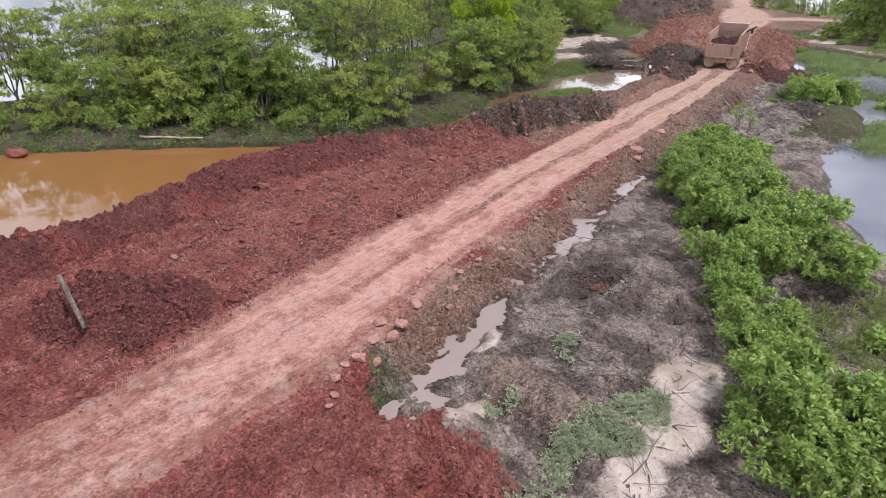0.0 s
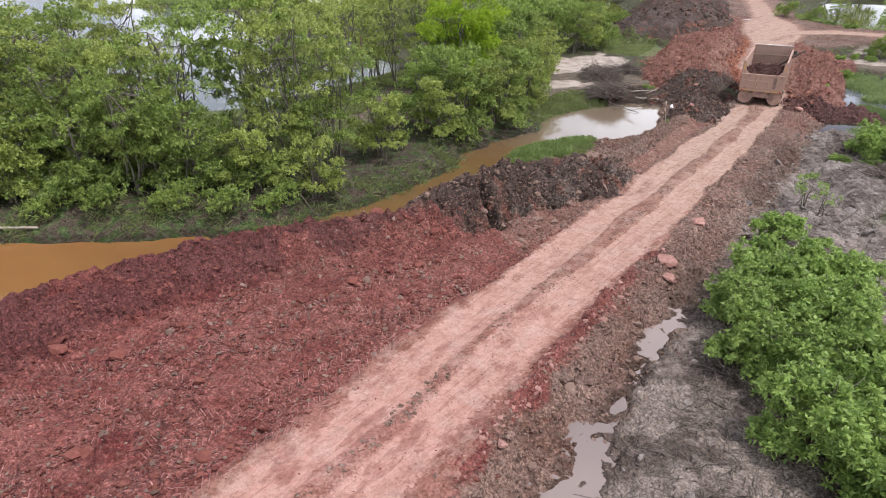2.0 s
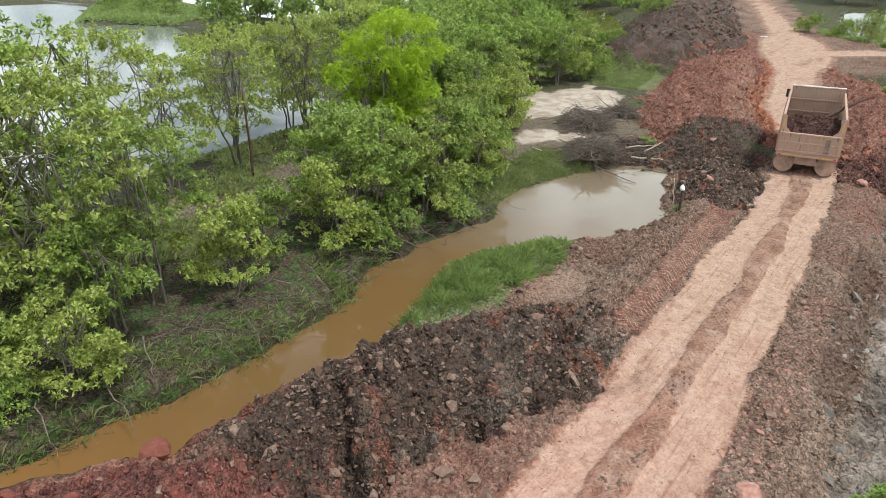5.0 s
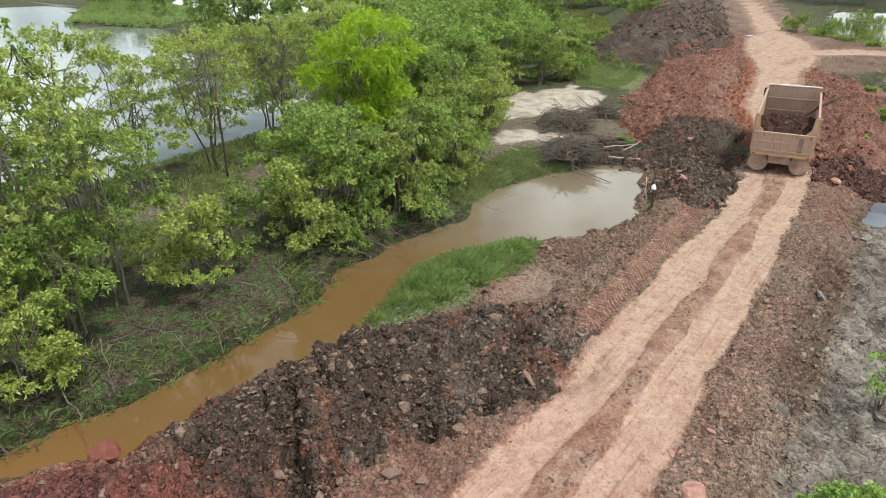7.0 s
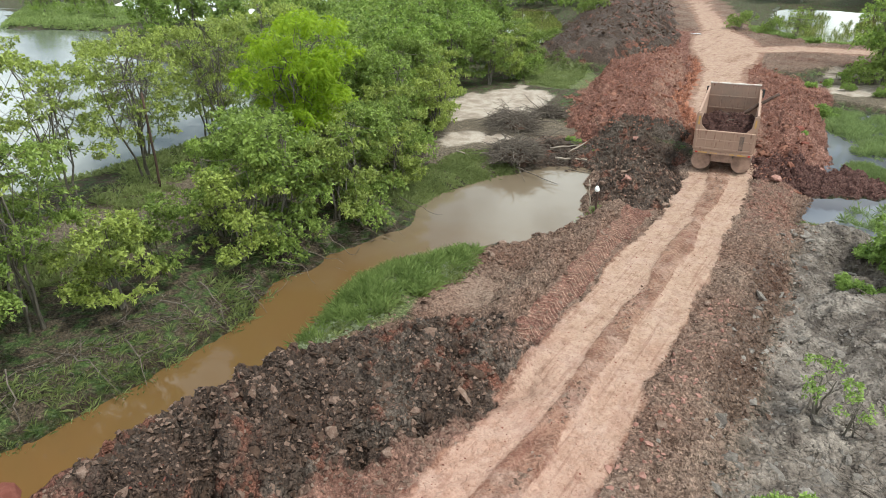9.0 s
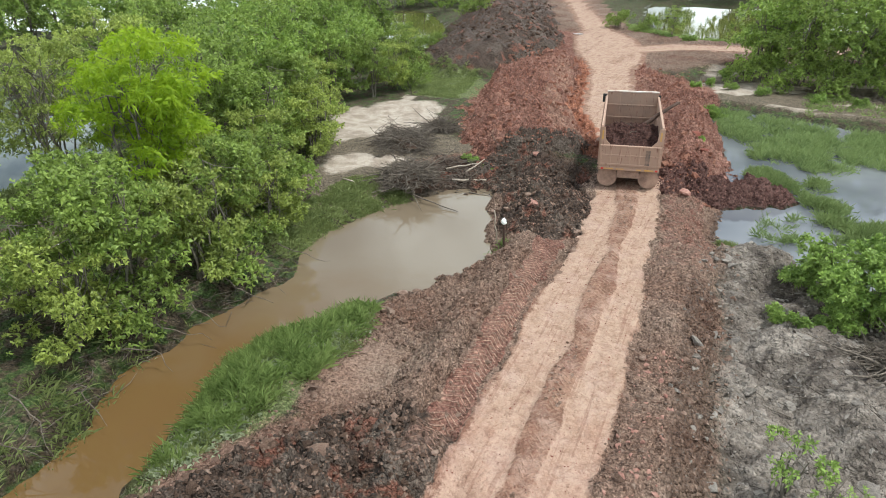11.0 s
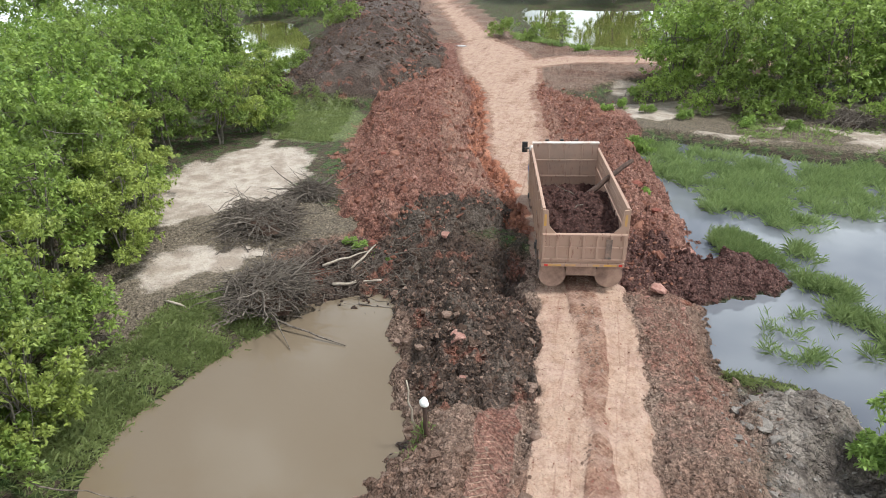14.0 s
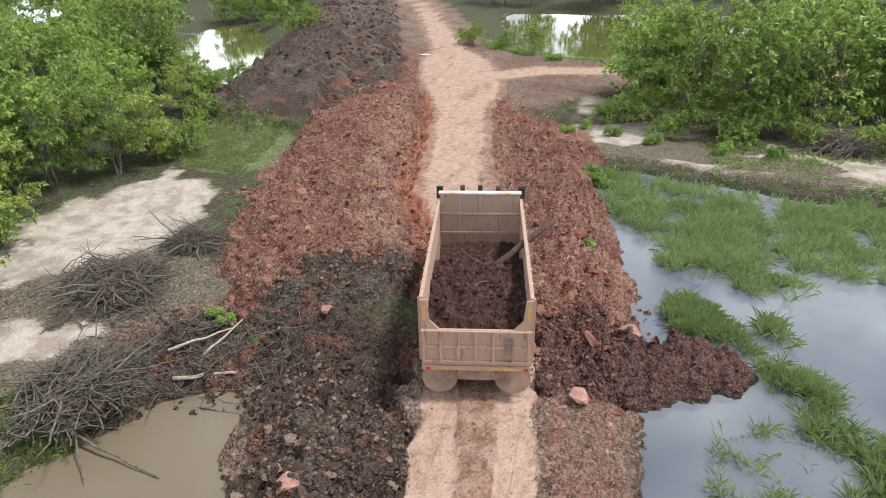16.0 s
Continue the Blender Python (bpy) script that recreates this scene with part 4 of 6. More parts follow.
def tube_arrays(points, radii, sides=5):
    """Corners and four-sided faces of a tapered tube along points."""
    pts = np.asarray(points, float)
    t = np.gradient(pts, axis=0)
    t /= np.linalg.norm(t, axis=1, keepdims=True) + 1e-9
    ref = np.where(np.abs(t[:, 2:3]) > 0.9, [[1.0, 0, 0]], [[0, 0, 1.0]])
    u = np.cross(t, ref)
    u /= np.linalg.norm(u, axis=1, keepdims=True) + 1e-9
    w = np.cross(t, u)
    a = np.linspace(0, 2 * np.pi, sides, endpoint=False)
    v = pts[:, None] + np.asarray(radii)[:, None, None] * (np.cos(a)[None, :, None] * u[:, None] + np.sin(a)[None, :, None] * w[:, None])
    i = np.arange(len(pts) * sides).reshape(len(pts), sides)
    f = np.stack([i[:-1], np.roll(i[:-1], -1, 1), np.roll(i[1:], -1, 1), i[1:]], -1).reshape(-1, 4)
    return v.reshape(-1, 3), f


def join_arrays(pieces):
    vs, fs, n = [], [], 0
    for v, f in pieces:
        vs.append(v), fs.append(f + n)
        n += len(v)
    return np.concatenate(vs), np.concatenate(fs)


def wander(rng, a, b, bend, n=6):
    """A crooked line from a to b."""
    a, b = np.asarray(a, float), np.asarray(b, float)
    k = np.linspace(0, 1, n)[:, None]
    off = np.cumsum(rng.normal(0, bend, (n, 3)), 0)
    off = off - k * off[-1] - (1 - k) * off[0]
    return a + k * (b - a) + off


# ---- trees and shrubs ----
def rosettes(rng, centres, per, length, width, up=0.35, droop=0.15):
    """Leaves that spread from each twig's end: folded diamonds."""
    m = len(centres) * per
    c = np.repeat(centres, per, 0)
    d = rng.normal(0, 1, (m, 3)) + [0, 0, up]
    d /= np.linalg.norm(d, axis=1, keepdims=True)
    side = np.cross(d, rng.normal(0, 0.5, (m, 3)) + [0, 0, 1.0])
    side /= np.linalg.norm(side, axis=1, keepdims=True) + 1e-9
    nrm = np.cross(side, d)
    L = length * rng.uniform(0.6, 1.3, (m, 1))
    W = width * rng.uniform(0.7, 1.2, (m, 1)) * 0.5
    b = c + d * L * 0.10
    tip = c + d * L - [0, 0, 1] * L * droop
    mid = c + d * L * 0.55 + nrm * W * 0.3
    v = np.stack([b + side * W * 0.35, tip, mid - side * W * 1.3], 1).reshape(-1, 3)
    f = np.arange(m * 3).reshape(m, 3)
    return v, f


def plant(name, seed, height, crown_r, stems, blobs, tips, per, leaf, leafmat, label, category, low=0.35, flat=0.8, up=0.35, droop=0.15, shell=0.55, twig=0.0, group="", blob_r=0.42, trunk_r=None):
    """A tree or shrub at the origin: tapered stems and limbs, and clumps of leaves round the limbs' ends."""
    rng = np.random.default_rng(seed)
    thing = empty(name, Matrix.Identity(4), label, category, group)
    woods, tops = [], []
    tr = trunk_r or 0.0095 * height + 0.012
    heads = []
    for s in range(stems):
        a = rng.uniform(0, 6.28)
        lean = rng.uniform(0.12, 0.5) * crown_r * (1 if stems > 1 else 0.3)
        top = (math.cos(a) * lean, math.sin(a) * lean, height * rng.uniform(0.62, 0.86))
        line = wander(rng, (rng.normal(0, 0.12), rng.normal(0, 0.12), -0.25), top, 0.018 * height, 9)
        woods.append(tube_arrays(line, np.linspace(tr, tr * 0.3, 9), 5))
        heads.append(line)
    centres = []
    for b in range(blobs):
        line = heads[b % stems]
        k = rng.integers(3, 9)
        a, r = rng.uniform(0, 6.28), crown_r * math.sqrt(rng.uniform(0.03, 1.0)) * 0.78
        zz = height * (low + (1 - low) * rng.uniform(0.05, 0.92))
        dome = math.sqrt(max(0.15, 1 - (r / crown_r) ** 2))
        zz = min(zz, height * (low + (1 - low) * dome * 0.95))
        end = np.array([math.cos(a) * r, math.sin(a) * r, zz])
        woods.append(tube_arrays(wander(rng, line[k], end, 0.035 * crown_r, 5), np.linspace(tr * 0.40, tr * 0.10, 5), 3))
        br = crown_r * blob_r * rng.uniform(0.7, 1.25)
        n = max(6, int(tips * rng.uniform(0.7, 1.3)))
        d = rng.normal(0, 1, (n, 3))
        d[:, 2] = np.abs(d[:, 2]) * 0.9 - 0.35
        d /= np.linalg.norm(d, axis=1, keepdims=True)
        q = end + d * br * rng.uniform(shell, 1.0, (n, 1)) * [1, 1, flat]
        q[:, 2] = np.maximum(q[:, 2], 0.12)
        centres.append(q)
        for c in q[: 2 if twig == 0 else int(n * twig)]:
            woods.append(tube_arrays(wander(rng, end, c, 0.03 * crown_r, 3), np.linspace(tr * 0.11, tr * 0.05, 3), 3))
    centres = np.concatenate(centres)
    v, f = join_arrays(woods)
    tk = new("trunk", mesh_of("trunk", v, f, M["bark"]))
    v, f = rosettes(rng, centres, per, leaf[0], leaf[1], up, droop)
    cr = new("crown", mesh_of("crown", v, f, M[leafmat], False))
    tk.parent = cr.parent = thing
    tagged(cr, kind="stuff")
    return thing


def at(x, y, turn=0.0, size=1.0, sink=0.0):
    return pose(x, y, float(ground_z(x, y)[0]) - sink, 0, 0, turn) @ Matrix.Scale(size, 4)


def place(ob, x, y, turn, size):
    """A copy on the ground, turned and sized."""
    c = copy_thing(ob, Matrix.Identity(4))
    c.matrix_basis = at(x, y, turn, size)
    return c


TREE = "small waterside tree with thin grey stems"
KINDS = {
    "tall": plant("tree", 1, 7.6, 2.8, 3, 44, 22, 13, (0.155, 0.078), "leaf_a", TREE + " and open olive crown", "tree", low=0.20, flat=0.50, twig=0.1, blob_r=0.27, shell=0.25, trunk_r=0.065),
    "tall2": plant("tree", 2, 7.1, 2.6, 4, 42, 22, 13, (0.155, 0.078), "leaf_b", TREE + " and ragged green crown", "tree", low=0.20, flat=0.50, twig=0.1, blob_r=0.28, shell=0.25, trunk_r=0.06),
    "round": plant("tree", 3, 4.6, 2.1, 4, 30, 24, 14, (0.165, 0.090), "leaf_b", TREE + ", dense and low", "tree", low=0.10, flat=0.62, blob_r=0.32, shell=0.35),
    "round2": plant("tree", 4, 4.2, 2.2, 5, 28, 24, 14, (0.175, 0.094), "leaf_a", TREE + ", broad yellowish green", "tree", low=0.12, flat=0.55, blob_r=0.30, shell=0.35),
    "lime": plant("tree", 5, 6.2, 2.3, 3, 34, 32, 16, (0.24, 0.045), "leaf_c", "feathery lime green tree standing among darker trees", "tree", low=0.35, flat=0.6, up=0.2, droop=0.35, blob_r=0.33),
    "shrub": plant("shrub", 6, 2.0, 1.5, 6, 26, 28, 19, (0.155, 0.078), "leaf_d", "bright green leafy shrub growing on grey mud", "shrub", low=0.03, flat=0.7, up=0.7, blob_r=0.31, shell=0.35),
    "shrub2": plant("shrub", 7, 1.5, 1.25, 6, 22, 28, 19, (0.15, 0.076), "leaf_d", "low bright green leafy shrub on grey mud", "shrub", low=0.03, flat=0.75, up=0.7, blob_r=0.34, shell=0.35),
    "under": plant("shrub", 10, 1.5, 1.4, 5, 14, 18, 13, (0.17, 0.085), "leaf_b", "low green undergrowth shrub beneath waterside trees", "shrub", low=0.03, flat=0.8, up=0.4, blob_r=0.42),
    "weed": plant("weed", 12, 0.34, 0.42, 3, 9, 12, 10, (0.12, 0.055), "leaf_d", "small bright green weed growing on bare soil", "weed", low=0.05, flat=0.8, up=0.5, blob_r=0.45),
    "sapling": plant("sapling", 13, 1.5, 0.75, 3, 6, 9, 10, (0.13, 0.065), "leaf_d", "crooked sapling with few bright leaves on clay", "sapling", low=0.45, flat=0.7, up=0.5, blob_r=0.36, trunk_r=0.04),
    "far": plant("tree", 8, 5.6, 2.7, 3, 26, 16, 13, (0.26, 0.15), "leaf_e", "dense green waterside tree in a thicket", "tree", low=0.04, flat=0.8, blob_r=0.42),
    "far2": plant("tree", 9, 6.6, 2.6, 3, 26, 16, 13, (0.26, 0.15), "leaf_b", "tall dense green tree in a thicket", "tree", low=0.05, flat=0.8, blob_r=0.40),
    "off": plant("tree", 11, 6.4, 2.8, 2, 16, 14, 10, (0.42, 0.26), "leaf_e", "distant green tree in dense woodland", "tree", low=0.03, flat=0.85, blob_r=0.45),
}
PLANTED = [  # kind, x, y, turn, size
    ("lime", -31.2, 45.6, 20, 1.22), ("round", -27.2, 40.6, 40, 1.12), ("round2", -26.6, 42.8, 100, 0.95), ("round", -28.6, 36.2, 150, 0.62), ("round2", -27.4, 34.2, 210, 0.85),
    ("round", -31.6, 24.6, 0, 0.8), ("round2", -34.2, 24.0, 70, 0.95), ("round", -36.2, 22.0, 140, 0.95), ("round2", -38.2, 20.2, 210, 0.95), ("round", -40.6, 21.2, 280, 1.0), ("round2", -37.8, 24.8, 40, 1.1), ("round", -40.2, 17.4, 10, 0.8), ("round", -43.4, 18.0, 330, 0.95), ("round2", -35.0, 26.6, 250, 1.0), ("under", -33.0, 22.8, 0, 1.2), ("under", -36.0, 20.8, 60, 1.2), ("under", -38.8, 18.0, 120, 1.2), ("tall2", -39.4, 23.4, 100, 1.1), ("tall", -43.6, 24.4, 60, 1.1), ("tall2", -32.2, 30.4, 70, 1.3), ("tall", -33.4, 33.6, 25, 1.15), ("tall", -40.4, 43.6, 170, 0.95), ("tall", -36.4, 37.6, 300, 0.9), ("round2", -26.3, 28.6, 0, 0.72), ("round", -27.6, 30.4, 300, 0.82), 
    ("tall2", -43.2, 51.2, 30, 1.08), ("tall", -41.8, 48.6, 130, 1.0), ("tall", -40.5, 53.0, 250, 1.05), ("round", -30.2, 42.4, 20, 1.0), ("tall2", -33.4, 47.6, 190, 1.0),
    ("round2", -29.0, 46.4, 320, 0.98), ("round", -28.2, 48.4, 60, 0.9), ("round2", -29.8, 50.4, 10, 1.0),
    ("tall2", -35.4, 23.2, 0, 0.95), ("tall", -33.8, 25.4, 80, 0.92), ("round", -33.6, 22.6, 160, 0.95), ("round", -30.6, 25.4, 15, 0.95), ("round2", -36.6, 20.6, 90, 1.0),
    ("round2", -41.6, 15.4, 0, 0.68), ("round", -38.8, 18.6, 45, 0.85), ("tall", -38.4, 22.2, 110, 0.95), ("round2", -28.4, 27.2, 130, 0.8), ("tall2", -28.6, 32.0, 280, 0.95), ("tall", -41.2, 19.4, 220, 0.95),
    ("tall", -36.8, 41.4, 70, 0.95), ("round", -45.6, 17.6, 0, 0.9), ("round2", -44.2, 13.2, 66, 0.8),
    ("round", -31.6, 53.2, 10, 1.1), ("round2", -30.4, 55.0, 80, 0.85), ("tall2", -34.6, 51.6, 120, 1.05), ("round", -33.6, 57.2, 200, 1.12), ("far", -36.8, 60.2, 30, 1.1), ("round2", -35.4, 62.4, 300, 1.0),
    ("far", -37.4, 65.8, 100, 1.0), ("round", -35.0, 69.4, 10, 1.0), ("far", -38.0, 71.0, 160, 0.95), ("round", -36.2, 73.8, 230, 0.9), ("far", -40.5, 76.6, 0, 0.95), ("round2", -38.4, 80.6, 50, 0.8),
    ("far2", -41.5, 62.0, 0, 1.05), ("far", -42.5, 68.5, 70, 1.1), ("far2", -36.5, 55.4, 60, 1.0), ("far2", -44.6, 73.0, 140, 1.0), ("far", -40.2, 57.8, 210, 1.05), ("round", -39.6, 84.2, 20, 0.75),
    ("round2", -27.0, 38.4, 70, 0.9), ("round", -26.9, 44.8, 190, 0.95), ("round2", -26.9, 46.8, 10, 0.85), ("round", -28.9, 39.2, 240, 0.85), 
    ("tall", -37.6, 46.8, 15, 1.0), ("round2", -31.8, 48.0, 140, 1.0),
    ("round2", -35.4, 20.0, 130, 0.85), ("tall2", -40.6, 25.4, 20, 1.15),
    ("tall", -42.2, 29.6, 110, 1.1), ("round", -42.8, 22.6, 200, 0.9), ("round2", -39.8, 15.6, 350, 0.62), ("tall2", -44.8, 20.8, 70, 0.9), ("tall", -36.0, 24.6, 300, 0.9), ("tall2", -32.0, 23.8, 180, 0.85),
    ("round", -34.0, 54.2, 45, 1.1), ("round2", -31.8, 57.6, 90, 0.9), ("round", -34.6, 59.6, 30, 1.0), ("round2", -37.2, 62.6, 110, 1.05), ("round", -36.8, 67.2, 250, 1.05), ("round2", -34.6, 71.4, 310, 0.9),
    ("under", -26.4, 40.0, 140, 1.0), ("under", -25.9, 43.4, 200, 1.0), 
    ("under", -28.6, 28.0, 20, 1.1), ("under", -30.0, 26.8, 70, 1.1), ("under", -31.8, 25.2, 110, 1.1), ("under", -34.2, 21.6, 160, 1.1), ("under", -37.2, 18.8, 220, 1.1), ("under", -40.2, 16.8, 260, 1.0),
    ("under", -29.6, 52.0, 0, 1.0), ("under", -28.6, 50.4, 80, 1.0), ("under", -27.6, 46.8, 120, 0.9), ("under", -31.4, 55.8, 190, 0.9), ("under", -33.8, 61.4, 20, 1.0), ("under", -33.4, 72.4, 66, 1.1),
    ("under", -36.4, 78.6, 140, 1.1), ("under", -37.6, 82.6, 10, 1.1), ("under", -38.6, 87.0, 40, 1.0), ("under", -43.0, 110, 40, 1.6), ("sapling", -9.2, 40.5, 0, 1.0), ("sapling", -8.5, 40.2, 110, 0.75), ("weed", -9.4, 47.7, 90, 1.1), ("weed", -8.8, 47.0, 140, 0.9), ("weed", -22.9, 58.2, 30, 0.75), ("weed", -22.3, 57.9, 80, 0.6), ("weed", -21.6, 57.6, 10, 0.4), ("tall", -29.4, 30.2, 77, 1.1), ("tall2", -33.2, 27.4, 33, 1.15), ("under", -27.6, 25.4, 0, 0.8), ("under", -29.6, 24.0, 70, 0.8), ("under", -31.6, 22.2, 20, 0.8), ("under", -33.4, 20.6, 130, 0.8), ("under", -35.6, 18.4, 10, 0.8), ("under", -37.8, 16.6, 220, 0.8), ("under", -39.8, 14.8, 30, 0.8), ("under", -42.6, 13.4, 30, 0.9), ("under", -26.7, 26.8, 99, 0.7),
    ("weed", -23.3, 58.4, 10, 0.7), ("weed", -14.0, 80.2, 0, 1.2), ("weed", -13.2, 81.6, 60, 1.3), ("weed", -12.4, 84.2, 100, 1.5), ("weed", -11.6, 79.0, 170, 1.3), ("weed", -9.6, 78.2, 20, 1.4), ("weed", -6.4, 77.2, 40, 1.5),
    ("weed", -3.8, 76.4, 200, 1.4), ("weed", -12.6, 64.4, 90, 0.7), ("weed", -1.9, 18.8, 10, 1.5), ("weed", 0.2, 19.6, 60, 1.6), ("weed", -16.2, 100.6, 10, 1.8), ("tall", -46.4, 24.2, 20, 1.05), ("tall2", -48.6, 20.4, 60, 1.0), ("tall", -48.8, 25.6, 140, 1.0), ("tall2", -50.6, 17.2, 200, 1.0), ("tall", -46.8, 16.4, 260, 0.95),
    ("tall2", -52.2, 13.0, 310, 1.0), ("tall", -48.2, 12.2, 30, 0.95), ("tall", -46.0, 28.6, 75, 1.0), ("round", -49.4, 14.8, 75, 0.9), ("tall2", -55.6, 9.6, 75, 1.0), ("round2", -51.8, 9.8, 5, 1.0), ("under", -10.4, 82.4, 0, 1.4), ("under", -8.2, 80.4, 60, 1.3), ("under", -5.6, 79.2, 110, 1.4), ("under", -2.6, 79.0, 170, 1.2), ("under", 1.6, 78.4, 10, 1.4), ("under", 4.6, 77.2, 90, 1.4), ("far", -9.6, 83.6, 10, 1.15), ("far2", -7.2, 82.2, 100, 1.15), ("far", -4.6, 81.2, 200, 1.15), ("far2", -1.6, 81.0, 30, 1.2), ("far", -44.0, 86.0, 50, 0.9), ("far", -47.5, 91.0, 150, 1.0), ("far2", -51.5, 94.5, 10, 1.0), ("tall2", -18.1, 103.4, 40, 0.5), ("under", -24.6, 108.5, 0, 1.2), ("under", -21.4, 106.4, 90, 1.1),
]
for kind, x, y, turn, size in PLANTED:
    place(KINDS[kind], x, y, turn, size)


def thicket(kinds, outline, count, seed, lo, hi, gap):
    rng = np.random.default_rng(seed)
    xs, ys = [p[0] for p in outline], [p[1] for p in outline]
    got = []
    for _ in range(count * 30):
        x, y = rng.uniform(min(xs), max(xs)), rng.uniform(min(ys), max(ys))
        if len(got) >= count:
            break
        if area_dist(np.array([x]), np.array([y]), outline)[0] < 0 and all((x - a) ** 2 + (y - b) ** 2 > gap * gap for a, b in got):
            got.append((x, y))
            place(KINDS[kinds[len(got) % len(kinds)]], x, y, rng.uniform(0, 360), rng.uniform(lo, hi))


thicket(["far", "far2", "far"], [(-10, 87), (-7, 85), (0, 83), (3, 79), (22, 75), (24, 88), (4, 91), (-9, 90.5)], 26, 31, 0.9, 1.3, 2.1)
thicket(["far", "far2"], [(-46, 78), (-42, 84), (-46, 90), (-53, 100), (-60, 104), (-58, 80), (-50, 62)], 22, 32, 0.85, 1.2, 3.0)
thicket(["off"], [(-60, 104), (-66, 118), (-84, 112), (-64, 76), (-76, 68), (-96, 82), (-84, 100)], 24, 33, 0.8, 1.2, 3.8)
thicket(["off"], [(-63, 126), (-56, 128), (-52, 120), (-50, 124), (-58, 142), (-66, 140)], 12, 37, 0.55, 0.9, 2.6)
thicket(["off"], [(-62, 132), (-50, 150), (-62, 180), (-100, 190), (-90, 140)], 20, 34, 0.9, 1.3, 5.0)
thicket(["off"], [(-30, 146), (18, 144), (22, 106), (50, 104), (44, 165), (-34, 165)], 40, 35, 1.2, 1.7, 4.4)
thicket(["off"], [(-150, 92), (-118, 74), (-104, 80), (-132, 94), (-152, 102)], 8, 36, 0.6, 0.9, 5.0)
for kind, x, y, turn, size in [
    ("shrub", -8.6, 29.2, 0, 0.95), ("shrub", -7.4, 27.2, 60, 1.05), ("shrub", -6.0, 25.4, 120, 1.1), ("shrub2", -8.2, 31.2, 30, 1.2), ("shrub", -5.2, 27.8, 200, 1.1), ("shrub", -4.6, 24.0, 250, 1.05),
    ("shrub", -3.4, 22.2, 10, 1.0), ("shrub", -3.0, 25.0, 80, 1.1), ("shrub2", -4.4, 21.4, 140, 1.1), ("shrub2", -1.6, 22.4, 190, 1.2), ("shrub", -6.6, 30.0, 310, 1.0), ("shrub2", -7.0, 32.8, 75, 1.1),
    ("shrub2", -3.4, 19.4, 45, 0.85), ("shrub2", -2.2, 17.4, 120, 1.05), ("shrub2", -2.0, 15.8, 220, 0.95), ("shrub2", -0.6, 14.0, 0, 1.25), ("shrub2", 0.5, 13.4, 100, 1.2), ("shrub2", -0.4, 12.6, 170, 1.1), ("shrub2", 0.9, 15.2, 20, 0.9),
    ("shrub2", -9.2, 35.6, 260, 0.75), ("shrub", -7.6, 49.8, 40, 1.0), ("shrub2", -6.6, 48.2, 140, 1.15), ("shrub", -5.6, 50.0, 220, 1.0), ("shrub2", -7.4, 47.6, 330, 0.7),
    ("shrub2", -12.2, 73.0, 10, 0.8), ("shrub2", -2.0, 52.5, 0, 1.3), ("shrub", -0.5, 51.0, 90, 1.3),
]:
    place(KINDS[kind], x, y, turn, size)
for ob in KINDS.values():
    for c in ob.children_recursive:
        bpy.data.objects.remove(c)
    bpy.data.objects.remove(ob)

# ---- loose soil, grass, reeds ----


def scatter(outline, count, seed, keep=None):
    """Random places within an outline; keep(x, y) gives the chance of each."""
    rng = np.random.default_rng(seed)
    lo, hi = np.min(outline, 0), np.max(outline, 0)
    p = rng.uniform(lo, hi, (count * 4, 2))
    ok = area_dist(p[:, 0], p[:, 1], outline) < 0
    if keep is not None:
        ok &= rng.uniform(0, 1, len(p)) < keep(p[:, 0], p[:, 1])
    return p[ok][:count]


def clumped(scale, seed, lo=0.42, hi=0.58):
    return lambda x, y: smooth(fbm(x * scale, y * scale, seed), lo, hi)


def strip(line, half):
    """An outline on both sides of a line."""
    out = []
    for sgn in (1, -1):
        for i in (range(len(line)) if sgn == 1 else range(len(line) - 1, -1, -1)):
            a, b = line[max(i - 1, 0)], line[min(i + 1, len(line) - 1)]
            d = Vector((b[0] - a[0], b[1] - a[1])).normalized()
            out.append((line[i][0] - d.y * half * sgn, line[i][1] + d.x * half * sgn))
    return out


ICO = bmesh.new()
bmesh.ops.create_icosphere(ICO, subdivisions=1, radius=1.0)
ICO_V, ICO_F = np.array([v.co for v in ICO.verts]), np.array([[v.index for v in f.verts] for f in ICO.faces])
ICO.free()
CRUMB_V = np.array([(1, 0, 0), (-1, 0, 0), (0, 1, 0), (0, -1, 0), (0, 0, 1), (0, 0, -1.0)])
CRUMB_F = np.array([(0, 2, 4), (2, 1, 4), (1, 3, 4), (3, 0, 4), (2, 0, 5), (1, 2, 5), (3, 1, 5), (0, 3, 5)])


